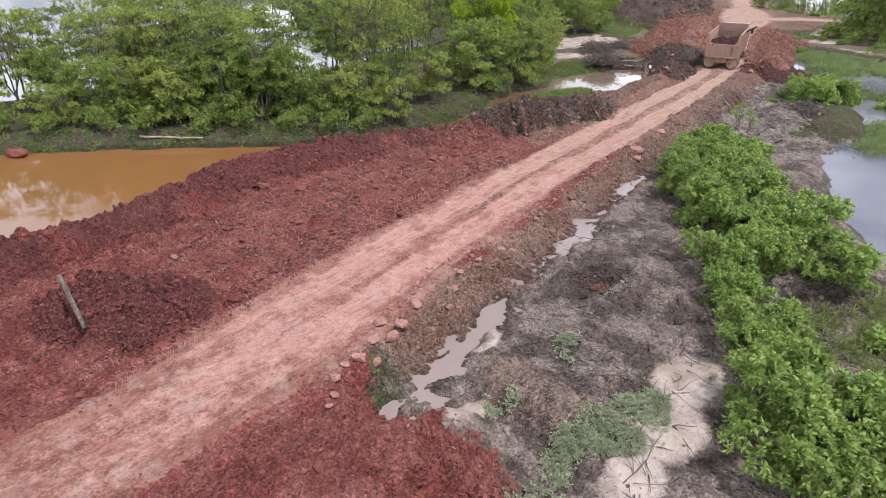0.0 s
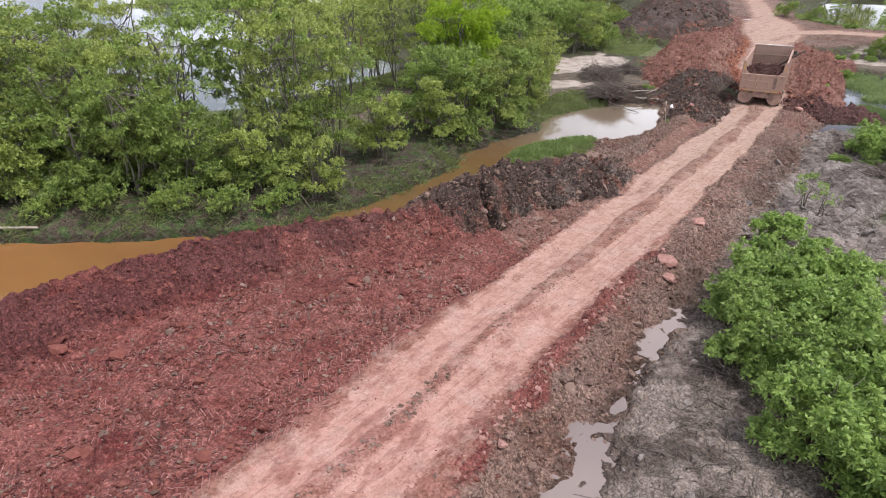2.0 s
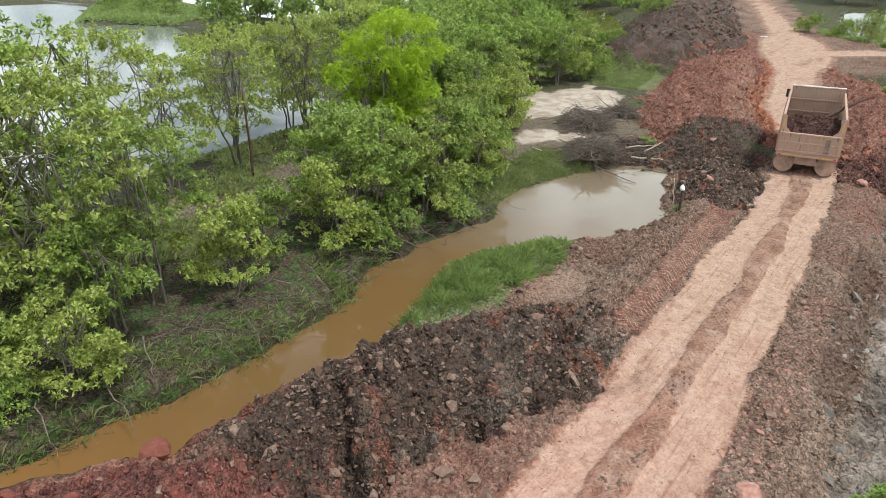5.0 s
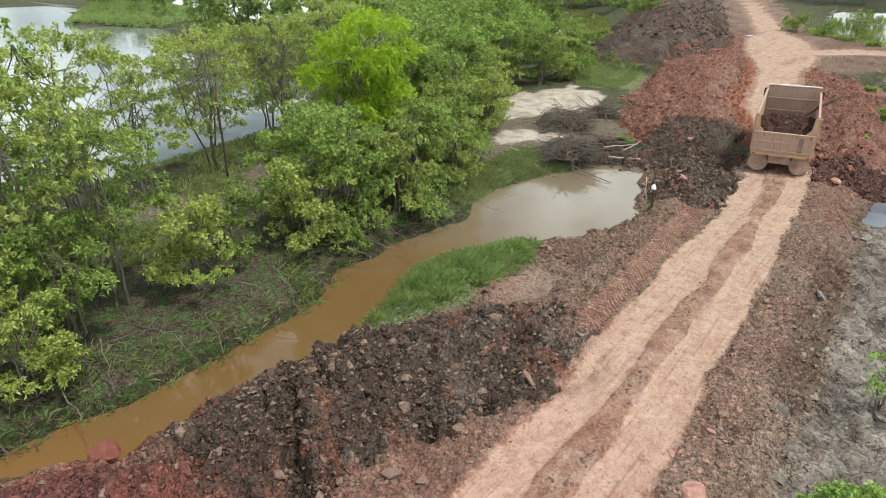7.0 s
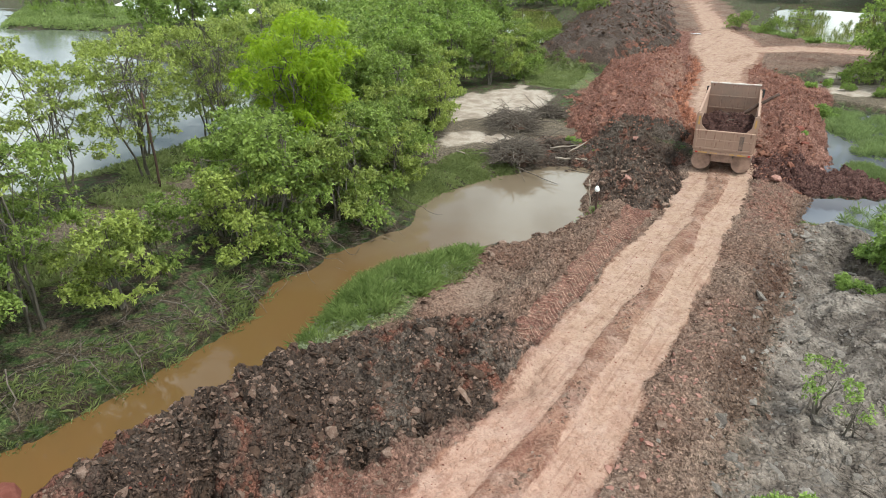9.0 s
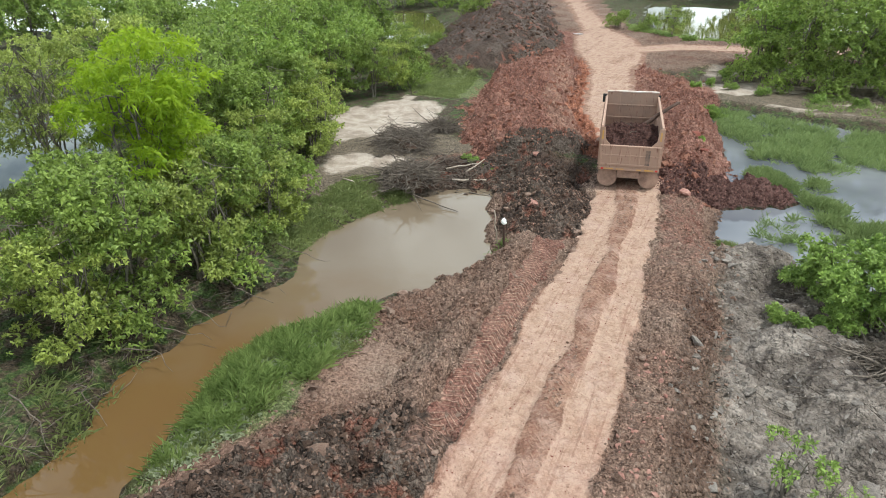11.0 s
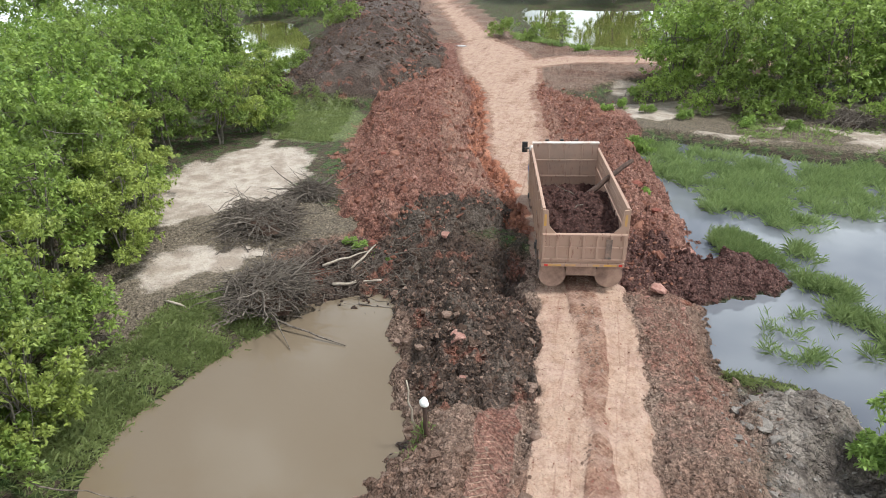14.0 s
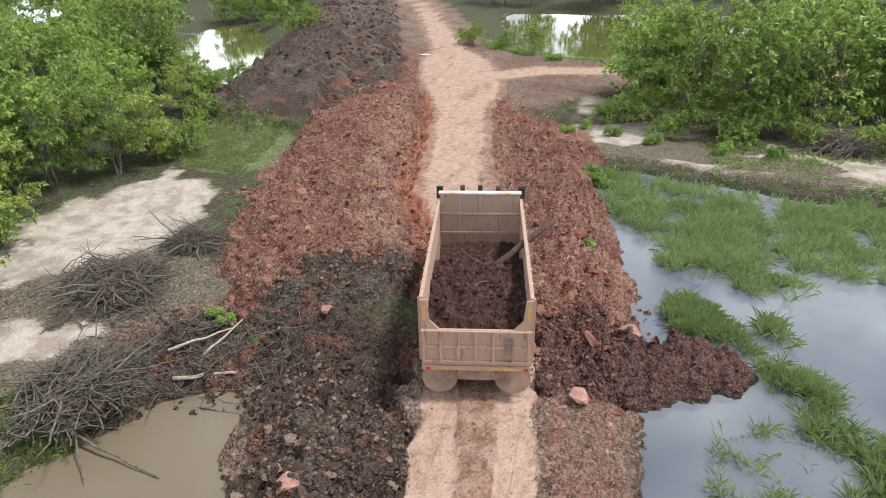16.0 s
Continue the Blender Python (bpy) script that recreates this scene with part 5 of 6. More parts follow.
def clods(name, places, lo, hi, seed, material, label, sink=-0.2, power=3.0, flat=0.75, base=(CRUMB_V, CRUMB_F)):
    """Broken lumps lying on the ground, all of one soil."""
    rng = np.random.default_rng(seed)
    n = len(places)
    z = ground_z(places[:, 0], places[:, 1])
    r = lo + (hi - lo) * rng.uniform(0, 1, n) ** power
    bv, bf = base
    jit = rng.uniform(0.75, 1.2, (n, len(bv), 1))
    ax = rng.uniform(0.7, 1.3, (n, 1, 3)) * [1, 1, flat]
    a = rng.uniform(0, 6.28, n)
    v = bv[None] * jit * ax + rng.normal(0, 0.13, (n, len(bv), 3))
    tilt = rng.normal(0, 0.35, (n, 1))
    v[..., 2] += v[..., 0] * tilt
    c, s = np.cos(a)[:, None], np.sin(a)[:, None]
    v = np.stack([v[..., 0] * c - v[..., 1] * s, v[..., 0] * s + v[..., 1] * c, v[..., 2]], -1) * r[:, None, None]
    v += np.stack([places[:, 0], places[:, 1], z + r * sink], -1)[:, None]
    f = bf[None] + (np.arange(n) * len(bv))[:, None, None]
    ob = new(name, mesh_of(name, v.reshape(-1, 3), f.reshape(-1, 3), material, False))
    return tagged(ob, label, "clods", kind="stuff")


def zone(k, i, off_road=0, less=None):
    """The cover of one soil above the water, kept off the road and off another soil where asked."""
    def cover(x, y):
        h, z = terrain(x, y)
        c = z[k][i] * (h > WATER_Z - 0.05) * (1 - z["zone_a"][0]) ** off_road
        return c * (1 - less * z["zone_a"][1]) if less else c
    return cover


NO_ROAD_RED = zone("zone_a", 1, 1)
NO_ROAD_BROWN = zone("zone_b", 0, 1, 0.8)
DARK_OFF_ROAD = zone("zone_a", 2, 3)
LUMP = (ICO_V, ICO_F)
clods("red_clods", scatter([(-26, 0), (-26, 32), (-8, 40), (-5, 10), (-4, 0)], 16000, 1, NO_ROAD_RED), 0.018, 0.085, 1, M["red_clods"], "small red clods strewn over the earth bank")
clods("red_lumps", scatter([(-26, 0), (-26, 32), (-8, 40), (-5, 10), (-4, 0)], 700, 21, NO_ROAD_RED), 0.06, 0.21, 21, M["red_clods"], "larger red lumps on the earth bank", base=LUMP)
clods("red_clods_bank", scatter([(-29, 57), (-29, 88), (-14, 88), (-11, 56)], 11000, 2, NO_ROAD_RED), 0.025, 0.10, 2, M["orange_clods"], "red clods on the heaped bank beside the road")
clods("red_lumps_bank", scatter([(-29, 57), (-29, 88), (-14, 88), (-11, 56)], 900, 22, NO_ROAD_RED), 0.08, 0.26, 22, M["orange_clods"], "larger red lumps on the heaped bank", base=LUMP)
clods("dark_clods", scatter([(-23, 27), (-23, 39), (-15, 39), (-15, 27)], 4200, 3, DARK_OFF_ROAD), 0.02, 0.09, 3, M["dark_clods"], "dark wet clods on the dug heap")
clods("dark_lumps", scatter([(-23, 27), (-23, 39), (-15, 39), (-15, 27)], 120, 23, DARK_OFF_ROAD), 0.06, 0.18, 23, M["dark_clods"], "large dark lumps on the dug heap", base=LUMP, sink=-0.2)
clods("dark_clods_pool", scatter([(-24, 48), (-24, 60), (-15.5, 60), (-15.5, 48)], 3200, 4, DARK_OFF_ROAD), 0.02, 0.07, 4, M["dark_clods"], "dark brown clods between pool and road")
clods("dark_lumps_pool", scatter([(-24, 48), (-24, 60), (-15.5, 60), (-15.5, 48)], 240, 24, DARK_OFF_ROAD), 0.06, 0.20, 24, M["dark_clods"], "large dark lumps between pool and road", base=LUMP, sink=-0.2)
clods("dark_clods_far", scatter([(-42, 80), (-58, 150), (-40, 150), (-26, 82)], 4500, 5, zone("zone_a", 2)), 0.08, 0.26, 5, M["dark_clods"], "coarse dark clods on the far heap")
clods("brown_clods", scatter([(-22, 9), (-22, 56), (-10.5, 56), (-9, 9)], 20000, 6, NO_ROAD_BROWN), 0.02, 0.085, 6, M["brown_clods"], "stony brown clods along the road shoulders")
clods("brown_lumps", scatter([(-22, 9), (-22, 56), (-10.5, 56), (-9, 9)], 600, 26, NO_ROAD_BROWN), 0.06, 0.18, 26, M["brown_clods"], "larger brown lumps along the road shoulders", base=LUMP)
clods("grey_clods", scatter([(-12, 36), (-12, 53), (-4, 53), (-4, 36)], 1800, 7, zone("zone_b", 1)), 0.025, 0.10, 7, M["grey_clods"], "grey clay clods on the churned mud")
clods("grey_lumps", scatter([(-12, 36), (-12, 53), (-4, 53), (-4, 36)], 450, 27, zone("zone_b", 1)), 0.06, 0.26, 27, M["grey_clods"], "large grey clay lumps on the churned mud", base=LUMP, sink=-0.3, flat=0.5)
clods("grey_clods_flat", scatter([(-11, 8), (-11, 36), (-1, 36), (3, 8)], 1500, 8, zone("zone_b", 1)), 0.015, 0.06, 8, M["grey_clods"], "small grey clods on the mud flat")
clods("grey_lumps_flat", scatter([(-10, 8), (-10.4, 36), (-2, 36), (2, 8)], 300, 28, zone("zone_b", 1)), 0.04, 0.13, 28, M["grey_clods"], "grey and brown lumps on the mud flat", base=LUMP, sink=-0.3)
clods("maroon_clods", scatter([(-14, 55.5), (-14, 60.5), (-8, 60.5), (-8, 55.5)], 3000, 9, zone("zone_d", 1)), 0.025, 0.10, 9, M["maroon_clods"], "maroon clods on the heap running into the pond")
clods("maroon_clods_heap", scatter([(-21, 4), (-21, 10), (-14, 10), (-14, 4)], 1800, 10, zone("zone_d", 1)), 0.025, 0.09, 10, M["red_clods"], "dark red clods on the tipped heap")
clods("pale_stones_bank", scatter([(-29, 57), (-29, 88), (-14, 88), (-11, 52)], 900, 33, NO_ROAD_RED), 0.03, 0.11, 33, M["stone"], "pinkish stones in the heaped red bank", base=LUMP)
clods("stone_chips", scatter(strip([(-10.6, 9), (-11.6, 14), (-12.0, 22), (-12.1, 32), (-12.0, 44)], 0.5), 700, 31), 0.025, 0.10, 31, M["stone"], "pinkish stone chips along the road shoulder", base=LUMP, power=2.5)
CROWN = strip([p for p in ROAD if 15 < p[1] < 63], 0.26)
clods("road_rubble", scatter(CROWN, 2600, 12, clumped(0.7, 27, 0.40, 0.56)), 0.015, 0.085, 12, M["brown_clods"], "reddish rubble along the road's crown", power=2.5)
clods("road_crumbs", scatter([(-17, 2), (-18, 62), (-12, 62), (-10, 2)], 4500, 11, zone("zone_a", 0)), 0.008, 0.036, 11, M["red_clods"], "loose crumbs of earth on the road", power=4)


def blades(name, places, z, height, width, seed, material, label, category="grass", lean=0.35):
    """Grass: two narrow leaves at each place, leaning over at the tip."""
    rng = np.random.default_rng(seed)
    v, f = rosettes(rng, np.column_stack([places, z]), 3, height * 1.25, width * 1.3, 3.0 - 2 * lean, 0.22)
    return tagged(new(name, mesh_of(name, v, f, material, False)), label, category, kind="stuff")


def thinning(outline, seed, keep, rim=1.0):
    """Cover that thins out towards the outline, in tufts."""
    def chance(x, y):
        c = smooth(-area_dist(x, y, outline) + (fbm(x * 0.8, y * 0.8, seed + 5) - 0.5) * 2.4 * rim, 0.0, rim) * (0.12 + 0.88 * smooth(fbm(x * 2.6, y * 2.6, seed), 0.40, 0.60))
        return c * keep(x, y) if keep is not None else c
    return chance


def turf(name, outline, count, height, width, seed, material, label, keep=None, lean=0.8):
    p = scatter(outline, count, seed, thinning(outline, seed, keep, 0.6))
    z = ground_z(p[:, 0], p[:, 1])
    ok = z > WATER_Z - 0.25
    return blades(name, p[ok], z[ok], height, width, seed, material, label, lean=lean)


FAR_BANK = [(-42, 10.5), (-36.5, 16.9), (-31.8, 21), (-28.4, 24), (-26.4, 26.2), (-25.8, 28.2), (-25.4, 32), (-25.2, 35.2), (-26.2, 38.6), (-26.2, 42), (-25.8, 45), (-26.6, 48), (-26.0, 51), (-25, 53.4)]
turf("bank_herbs", GRASS_NEAR, 9000, 0.15, 0.05, 53, M["creeper"], "low grey-green herbs on the canal's near bank", lean=1.1)
turf("bank_grass_dull", GRASS_NEAR, 5000, 0.26, 0.022, 54, M["blade_dull"], "dull green grass on the canal's near bank", clumped(1.0, 11, 0.38, 0.55))
turf("bank_grass", GRASS_NEAR, 7000, 0.42, 0.020, 41, M["blade"], "bright green grass tufts on the canal's near bank", clumped(1.5, 7, 0.40, 0.54), lean=0.5)
turf("canal_grass", strip(FAR_BANK, 1.5), 22000, 0.34, 0.020, 42, M["blade_dull"], "dull green grass along the far canal bank", clumped(0.6, 7, 0.44, 0.58))
turf("pool_grass", strip([(-26.6, 46.5), (-26.4, 50), (-25.6, 52.6), (-24.4, 54)], 1.6), 12000, 0.14, 0.026, 43, M["blade_dull"], "short matted grass round the brown pool", clumped(0.8, 9, 0.3, 0.5))
turf("pool_herbs", strip([(-27.0, 45.5), (-26.6, 50), (-25.8, 52.4), (-24.8, 53.6)], 1.7), 9000, 0.11, 0.05, 55, M["blade_dull"], "pale olive herbs matted round the brown pool", lean=1.1)
turf("meadow_grass", [(-34.6, 73), (-36.2, 80), (-30, 78.5), (-28.6, 70), (-31.8, 70)], 9000, 0.16, 0.04, 44, M["blade_dull"], "mossy green grass beside the sand")
turf("dyke_grass", [(-42.5, 22), (-42.8, 52), (-38, 54), (-31, 47), (-30, 30)], 14000, 0.35, 0.05, 45, M["blade_dull"], "rough grass under the trees", clumped(0.25, 3, 0.42, 0.55))
turf("flat_grass", [(-14.2, 76.5), (-14.2, 86), (-8, 80), (2, 78), (20, 77), (20, 72), (-1, 71.6), (-7, 72.6), (-11, 74.5)], 9000, 0.22, 0.05, 46, M["blade"], "patchy green grass on sandy flat ground", clumped(0.35, 13, 0.48, 0.56))
turf("fork_grass", [(-25, 112), (-19, 107), (-10, 101.5), (-16, 100.5), (-23, 106)], 5000, 0.35, 0.06, 47, M["blade"], "green grass beside the road fork", clumped(0.4, 15, 0.4, 0.5))
turf("dyke_far_grass", [(-98, 76), (-118, 70), (-150, 92), (-130, 97), (-98, 86)], 9000, 0.5, 0.16, 48, M["blade"], "green grass on the dyke across the lake")
turf("shore_grass", [(-39, 86), (-44, 93), (-50, 99), (-56, 98), (-46, 84)], 4000, 0.5, 0.08, 49, M["blade_dull"], "rank grass round the olive pool", clumped(0.4, 5))
turf("shrub_grass", [(-2.4, 17.5), (2, 14), (4, 20), (0, 24), (-1.6, 20)], 5000, 0.25, 0.03, 50, M["blade_dull"], "olive grass between the shrubs", clumped(0.7, 21, 0.42, 0.52))
turf("pond_rim_grass", strip([(-11.4, 53.0), (-9.4, 52.9), (-8.2, 52.0), (-7.2, 51)], 0.4), 1500, 0.22, 0.025, 51, M["blade_dull"], "grass on the pond's muddy rim")
turf("post_grass", strip([(-18.6, 47.6), (-18.0, 49.4)], 0.35), 700, 0.2, 0.03, 52, M["blade"], "grass tuft at the foot of a post")


def reeds(name, outline, count, height, seed, keep=None):
    p = scatter(outline, count, seed, thinning(outline, seed, keep, 1.0))
    return blades(name, p, np.full(len(p), WATER_Z), height * 0.72, 0.015, seed, M["reed"], "green reeds standing in the shallow pond", "reeds", 0.3)


reeds("reeds", [(-13.0, 75), (-9.9, 74.2), (-6.0, 72.6), (-0.6, 71.8), (9, 72.0), (7, 65), (-3.0, 64.3), (-4.8, 63.9), (-6.3, 62.9), (-7.4, 63.2), (-8.9, 63.3), (-10.2, 65.0), (-11.0, 67.2), (-12.1, 70)], 21000, 0.62, 61, clumped(1.5, 17, 0.36, 0.56))
reeds("reeds_spit", [(-10.4, 62.8), (-9.3, 62.8), (-8.2, 61.1), (-7.8, 60.0), (-8.5, 59.2), (-9.3, 60.0), (-10.3, 61.2)], 2600, 0.55, 62)
reeds("reeds_middle", [(-7.5, 62.1), (-6.1, 61.9), (-6.5, 59.9), (-5.9, 58.7), (-5.2, 57.6), (-3, 57), (-2, 55.0), (-5.6, 52.8), (-7.2, 55.0), (-8.2, 55.4), (-8.1, 56.6), (-7.7, 58.0), (-8.1, 59.3), (-8.1, 60.4)], 9500, 0.62, 63, clumped(1.5, 19, 0.38, 0.56))
reeds("reeds_sparse", [(-9.6, 56.6), (-7.8, 57.2), (-8.0, 53.8), (-10.0, 54.2)], 900, 0.5, 64, clumped(1.2, 23, 0.42, 0.55))
reeds("reeds_shore", [(-4.4, 47), (-2, 52), (4, 52), (2, 40), (-3, 38)], 5000, 0.5, 65, clumped(0.4, 29, 0.45, 0.55))


def creeper(name, outline, count, seed):
    p = scatter(outline, count, seed, thinning(outline, seed, None, 0.5))
    z = ground_z(p[:, 0], p[:, 1]) + 0.04
    rng = np.random.default_rng(seed)
    v, f = rosettes(rng, np.column_stack([p, z]), 6, 0.085, 0.05, 0.9, 0.0)
    return tagged(new(name, mesh_of(name, v, f, M["creeper"], False)), "grey-green creeper matted on the pale mud", "creeper", kind="stuff")


creeper("creeper", [(-5.2, 8.0), (-5.0, 9.8), (-5.0, 11.6), (-4.2, 14.2), (-3.2, 13.4), (-2.8, 11.6), (-4.0, 10.2), (-3.4, 8.4)], 3200, 71)
creeper("creeper_small", CREEP_B, 900, 72)
creeper("creeper_tuft", [(-7.4, 17.4), (-6.6, 18.2), (-6.0, 17.4), (-6.8, 16.8)], 260, 73)
creeper("creeper_edge", [(-7.2, 10.8), (-6.2, 11.2), (-6.0, 10.2), (-6.8, 9.8)], 260, 74)

# ---- rocks ----


def rock_mesh(seed, flat):
    rng = np.random.default_rng(seed)
    bm = bmesh.new()
    bmesh.ops.create_icosphere(bm, subdivisions=2, radius=0.5)
    cuts = [(Vector(rng.normal(0, 1, 3)).normalized(), rng.uniform(0.20, 0.36)) for _ in range(11)]
    for v in bm.verts:
        for d, k in cuts:
            over = v.co.dot(d) - k
            if over > 0:
                v.co -= d * over
        v.co += Vector(rng.normal(0, 0.012, 3))
        v.co.z *= flat
    me = bpy.data.meshes.new("rock")
    bm.to_mesh(me)
    bm.free()
    me.materials.append(M["stone"])
    return me


ROCKS = [rock_mesh(k, f) for k, f in ((1, 0.6), (2, 0.75), (3, 0.5), (4, 0.7))]


ROCKS_RED = [m.copy() for m in ROCKS]
for m in ROCKS_RED:
    m.materials[0] = M["red_clods"]


def rock(x, y, size, k, turn, label, sink=0.12):
    ob = new("rock", (ROCKS_RED if " red " in " " + label + " " else ROCKS)[k % 4])
    ob.matrix_world = pose(x, y, float(ground_z(x, y)[0]) + size * (0.25 - sink), 8 * (k % 3) - 8, 6 * (k % 2), turn) @ Matrix.Scale(size, 4)
    return tagged(ob, label, "rock")


ROADSIDE = "angular pinkish laterite rock on the road shoulder"
for k, (x, y, size) in enumerate([(-10.8, 12.6, 0.6), (-10.9, 11.2, 0.52), (-10.4, 11.5, 0.5), (-10.2, 9.6, 0.48), (-9.9, 9.9, 0.42), (-10.4, 9.2, 0.4), (-10.5, 10.4, 0.42), (-10.2, 8.7, 0.38), (-10.6, 14.3, 0.48),
                                  (-10.9, 15.0, 0.36), (-11.0, 17.6, 0.4), (-10.7, 17.9, 0.34), (-10.3, 10.9, 0.6), (-9.8, 8.3, 0.3), (-9.6, 7.9, 0.26), (-11.3, 20.5, 0.3), (-11.0, 16.2, 0.3), (-10.0, 13.2, 0.34)]):
    tagged(rock(x, y, size, k, 40 * k, ROADSIDE), group="rocks along the road shoulder")
rock(-11.5, 30.9, 0.85, 2, 20, "flat pale laterite slab beside the road")
rock(-11.2, 30.2, 0.65, 2, 80, "flat pale laterite slab beside the road")
rock(-11.7, 34.6, 0.72, 1, 10, "pink angular boulder on the stony shoulder")
rock(-22.4, 28.3, 0.95, 3, 30, "square red block at the canal's edge")
rock(-38.9, 12.4, 1.5, 0, 60, "red boulder standing in the orange water").location.z = WATER_Z + 0.12
rock(-11.2, 60.0, 0.85, 1, 15, "orange boulder at the pond's edge")
rock(-12.6, 56.2, 0.75, 2, 70, "split orange rock on the road shoulder")
rock(-12.2, 62.2, 0.5, 3, 70, "orange rock on the red bank")
rock(-12.8, 65.0, 0.6, 2, 0, "red rock on the road bank")
rock(-22.5, 58.6, 0.5, 1, 45, "orange rock at the foot of the red bank")
rock(-19.6, 58.3, 0.5, 2, 0, "pale flat stone on dark soil")
rock(-24.6, 66.5, 0.6, 0, 30, "pinkish rock on the red bank")
rock(-18.0, 52.0, 0.62, 3, 0, "orange lump of clay on dark soil")
rock(-17.6, 50.8, 0.5, 0, 90, "orange lump of clay on dark soil")
rock(-21.2, 17.0, 0.6, 3, 10, "dark red lump on the earth bank")
rock(-22.6, 16.2, 0.7, 0, 50, "dark red lump on the earth bank")
rock(-18.9, 23.6, 0.55, 1, 0, "dark red lump on the earth bank")
rock(-23.4, 25.9, 0.5, 2, 0, "red lump sliding into the canal")

# ---- dead wood ----


def twigs(name, outline, count, seed, length, label):
    rng = np.random.default_rng(seed)
    p = scatter(outline, count, seed)
    z = ground_z(p[:, 0], p[:, 1])
    pieces = []
    for (x, y), zz in zip(p, z):
        a, L = rng.uniform(0, 6.28), length * rng.uniform(0.3, 1.3)
        e = (x + L * math.cos(a), y + L * math.sin(a), zz + 0.04 + rng.uniform(0, 0.25) * L)
        pieces.append(tube_arrays(wander(rng, (x, y, zz + 0.02), e, 0.05 * L, 4), np.linspace(0.014, 0.005, 4) * rng.uniform(0.7, 1.6), 3))
    v, f = join_arrays(pieces)
    return tagged(new(name, mesh_of(name, v, f, M["dead"])), label, "twigs", kind="stuff")


twigs("dead_twigs", [(-8.6, 14), (-9, 34), (-5, 28), (-3.5, 18), (-2.5, 9), (-5, 12)], 800, 81, 0.9, "bare twigs strewn over the grey mud")
twigs("pool_twigs", [(-26, 53.5), (-26, 58.5), (-19.6, 59), (-20, 55.4)], 460, 82, 1.0, "dead sticks strewn round the brush piles")
twigs("mud_twigs", [(-10, 36), (-10, 44), (-6, 48), (-5, 36)], 120, 83, 0.9, "bare twigs on the churned clay")
twigs("bank_twigs", [(-27, 27), (-26.6, 45), (-25, 45), (-25, 27)], 260, 84, 1.0, "dry twigs along the canal bank")
twigs("grove_twigs", [(-2.5, 77.4), (-3.5, 79.2), (2, 78.6), (2, 76.6)], 160, 85, 1.8, "bare fallen branches before the thicket")


def brush_pile(x, y, radius, height, seed, label):
    """A heap of cut branches: a dense tangle and longer branches that stick out."""
    rng = np.random.default_rng(seed)
    z = float(ground_z(x, y)[0])
    thing = empty("brush_pile", pose(x, y, z), label, "brush pile")
    pieces = []
    for _ in range(900):
        a, r = rng.uniform(0, 6.28), radius * math.sqrt(rng.uniform(0, 1))
        b = rng.uniform(0, 6.28)
        r = r * (0.7 + 0.8 * noise.noise((math.cos(a) * 1.4, math.sin(a) * 1.4, seed)))
        k = max(0.05, 1 - (r / radius) ** 2) * (0.7 + 0.6 * noise.noise((math.cos(a) * r, math.sin(a) * r, seed + 9)))
        L = rng.uniform(0.5, 1.5)
        s = np.array([math.cos(a) * r - 0.5 * L * math.cos(b), math.sin(a) * r - 0.5 * L * math.sin(b), rng.uniform(0, 0.85) * height * k])
        e = s + [math.cos(b) * L, math.sin(b) * L, rng.normal(0.02, 0.28) * L]
        s[2], e[2] = max(s[2], 0.02), max(e[2], 0.03)
        pieces.append(tube_arrays(wander(rng, s, e, 0.09, 5), np.linspace(0.020, 0.006, 5) * rng.uniform(0.5, 1.5), 3))
    v, f = join_arrays(pieces)
    tangle = new("tangle", mesh_of("tangle", v, f, M["dead"]))
    tangle.parent = thing
    # lumpy dark earth-coloured core, added to fill the heap between the branches
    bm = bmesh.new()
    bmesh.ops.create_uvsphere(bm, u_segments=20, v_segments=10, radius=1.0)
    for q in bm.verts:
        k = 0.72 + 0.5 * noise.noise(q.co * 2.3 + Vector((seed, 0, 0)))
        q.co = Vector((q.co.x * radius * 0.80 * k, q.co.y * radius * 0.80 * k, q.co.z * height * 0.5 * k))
    part("dark_core", bm, M["dark_clods"], thing, "dark lumpy core within the pile")
    for _ in range(20):
        a, b = rng.uniform(0, 6.28), rng.normal(0, 0.9)
        s = (math.cos(a) * radius * 0.4, math.sin(a) * radius * 0.4, height * rng.uniform(0.1, 0.5))
        L = rng.uniform(0.9, 2.2)
        e = (s[0] + math.cos(a + b) * L, s[1] + math.sin(a + b) * L, max(0.03, s[2] + rng.uniform(-0.4, 0.45) * L))
        v, f = tube_arrays(wander(rng, s, e, 0.05, 6), np.linspace(0.04, 0.012, 6), 5)
        br = new("branch", mesh_of("branch", v, f, M["dead"]))
        br.parent = thing
    return thing


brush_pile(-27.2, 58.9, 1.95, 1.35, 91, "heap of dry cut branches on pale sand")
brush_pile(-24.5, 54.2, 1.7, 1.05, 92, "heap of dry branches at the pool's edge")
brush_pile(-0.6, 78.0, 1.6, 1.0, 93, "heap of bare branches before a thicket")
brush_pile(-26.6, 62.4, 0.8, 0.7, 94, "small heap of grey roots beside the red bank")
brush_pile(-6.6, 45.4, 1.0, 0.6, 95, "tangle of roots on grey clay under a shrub")


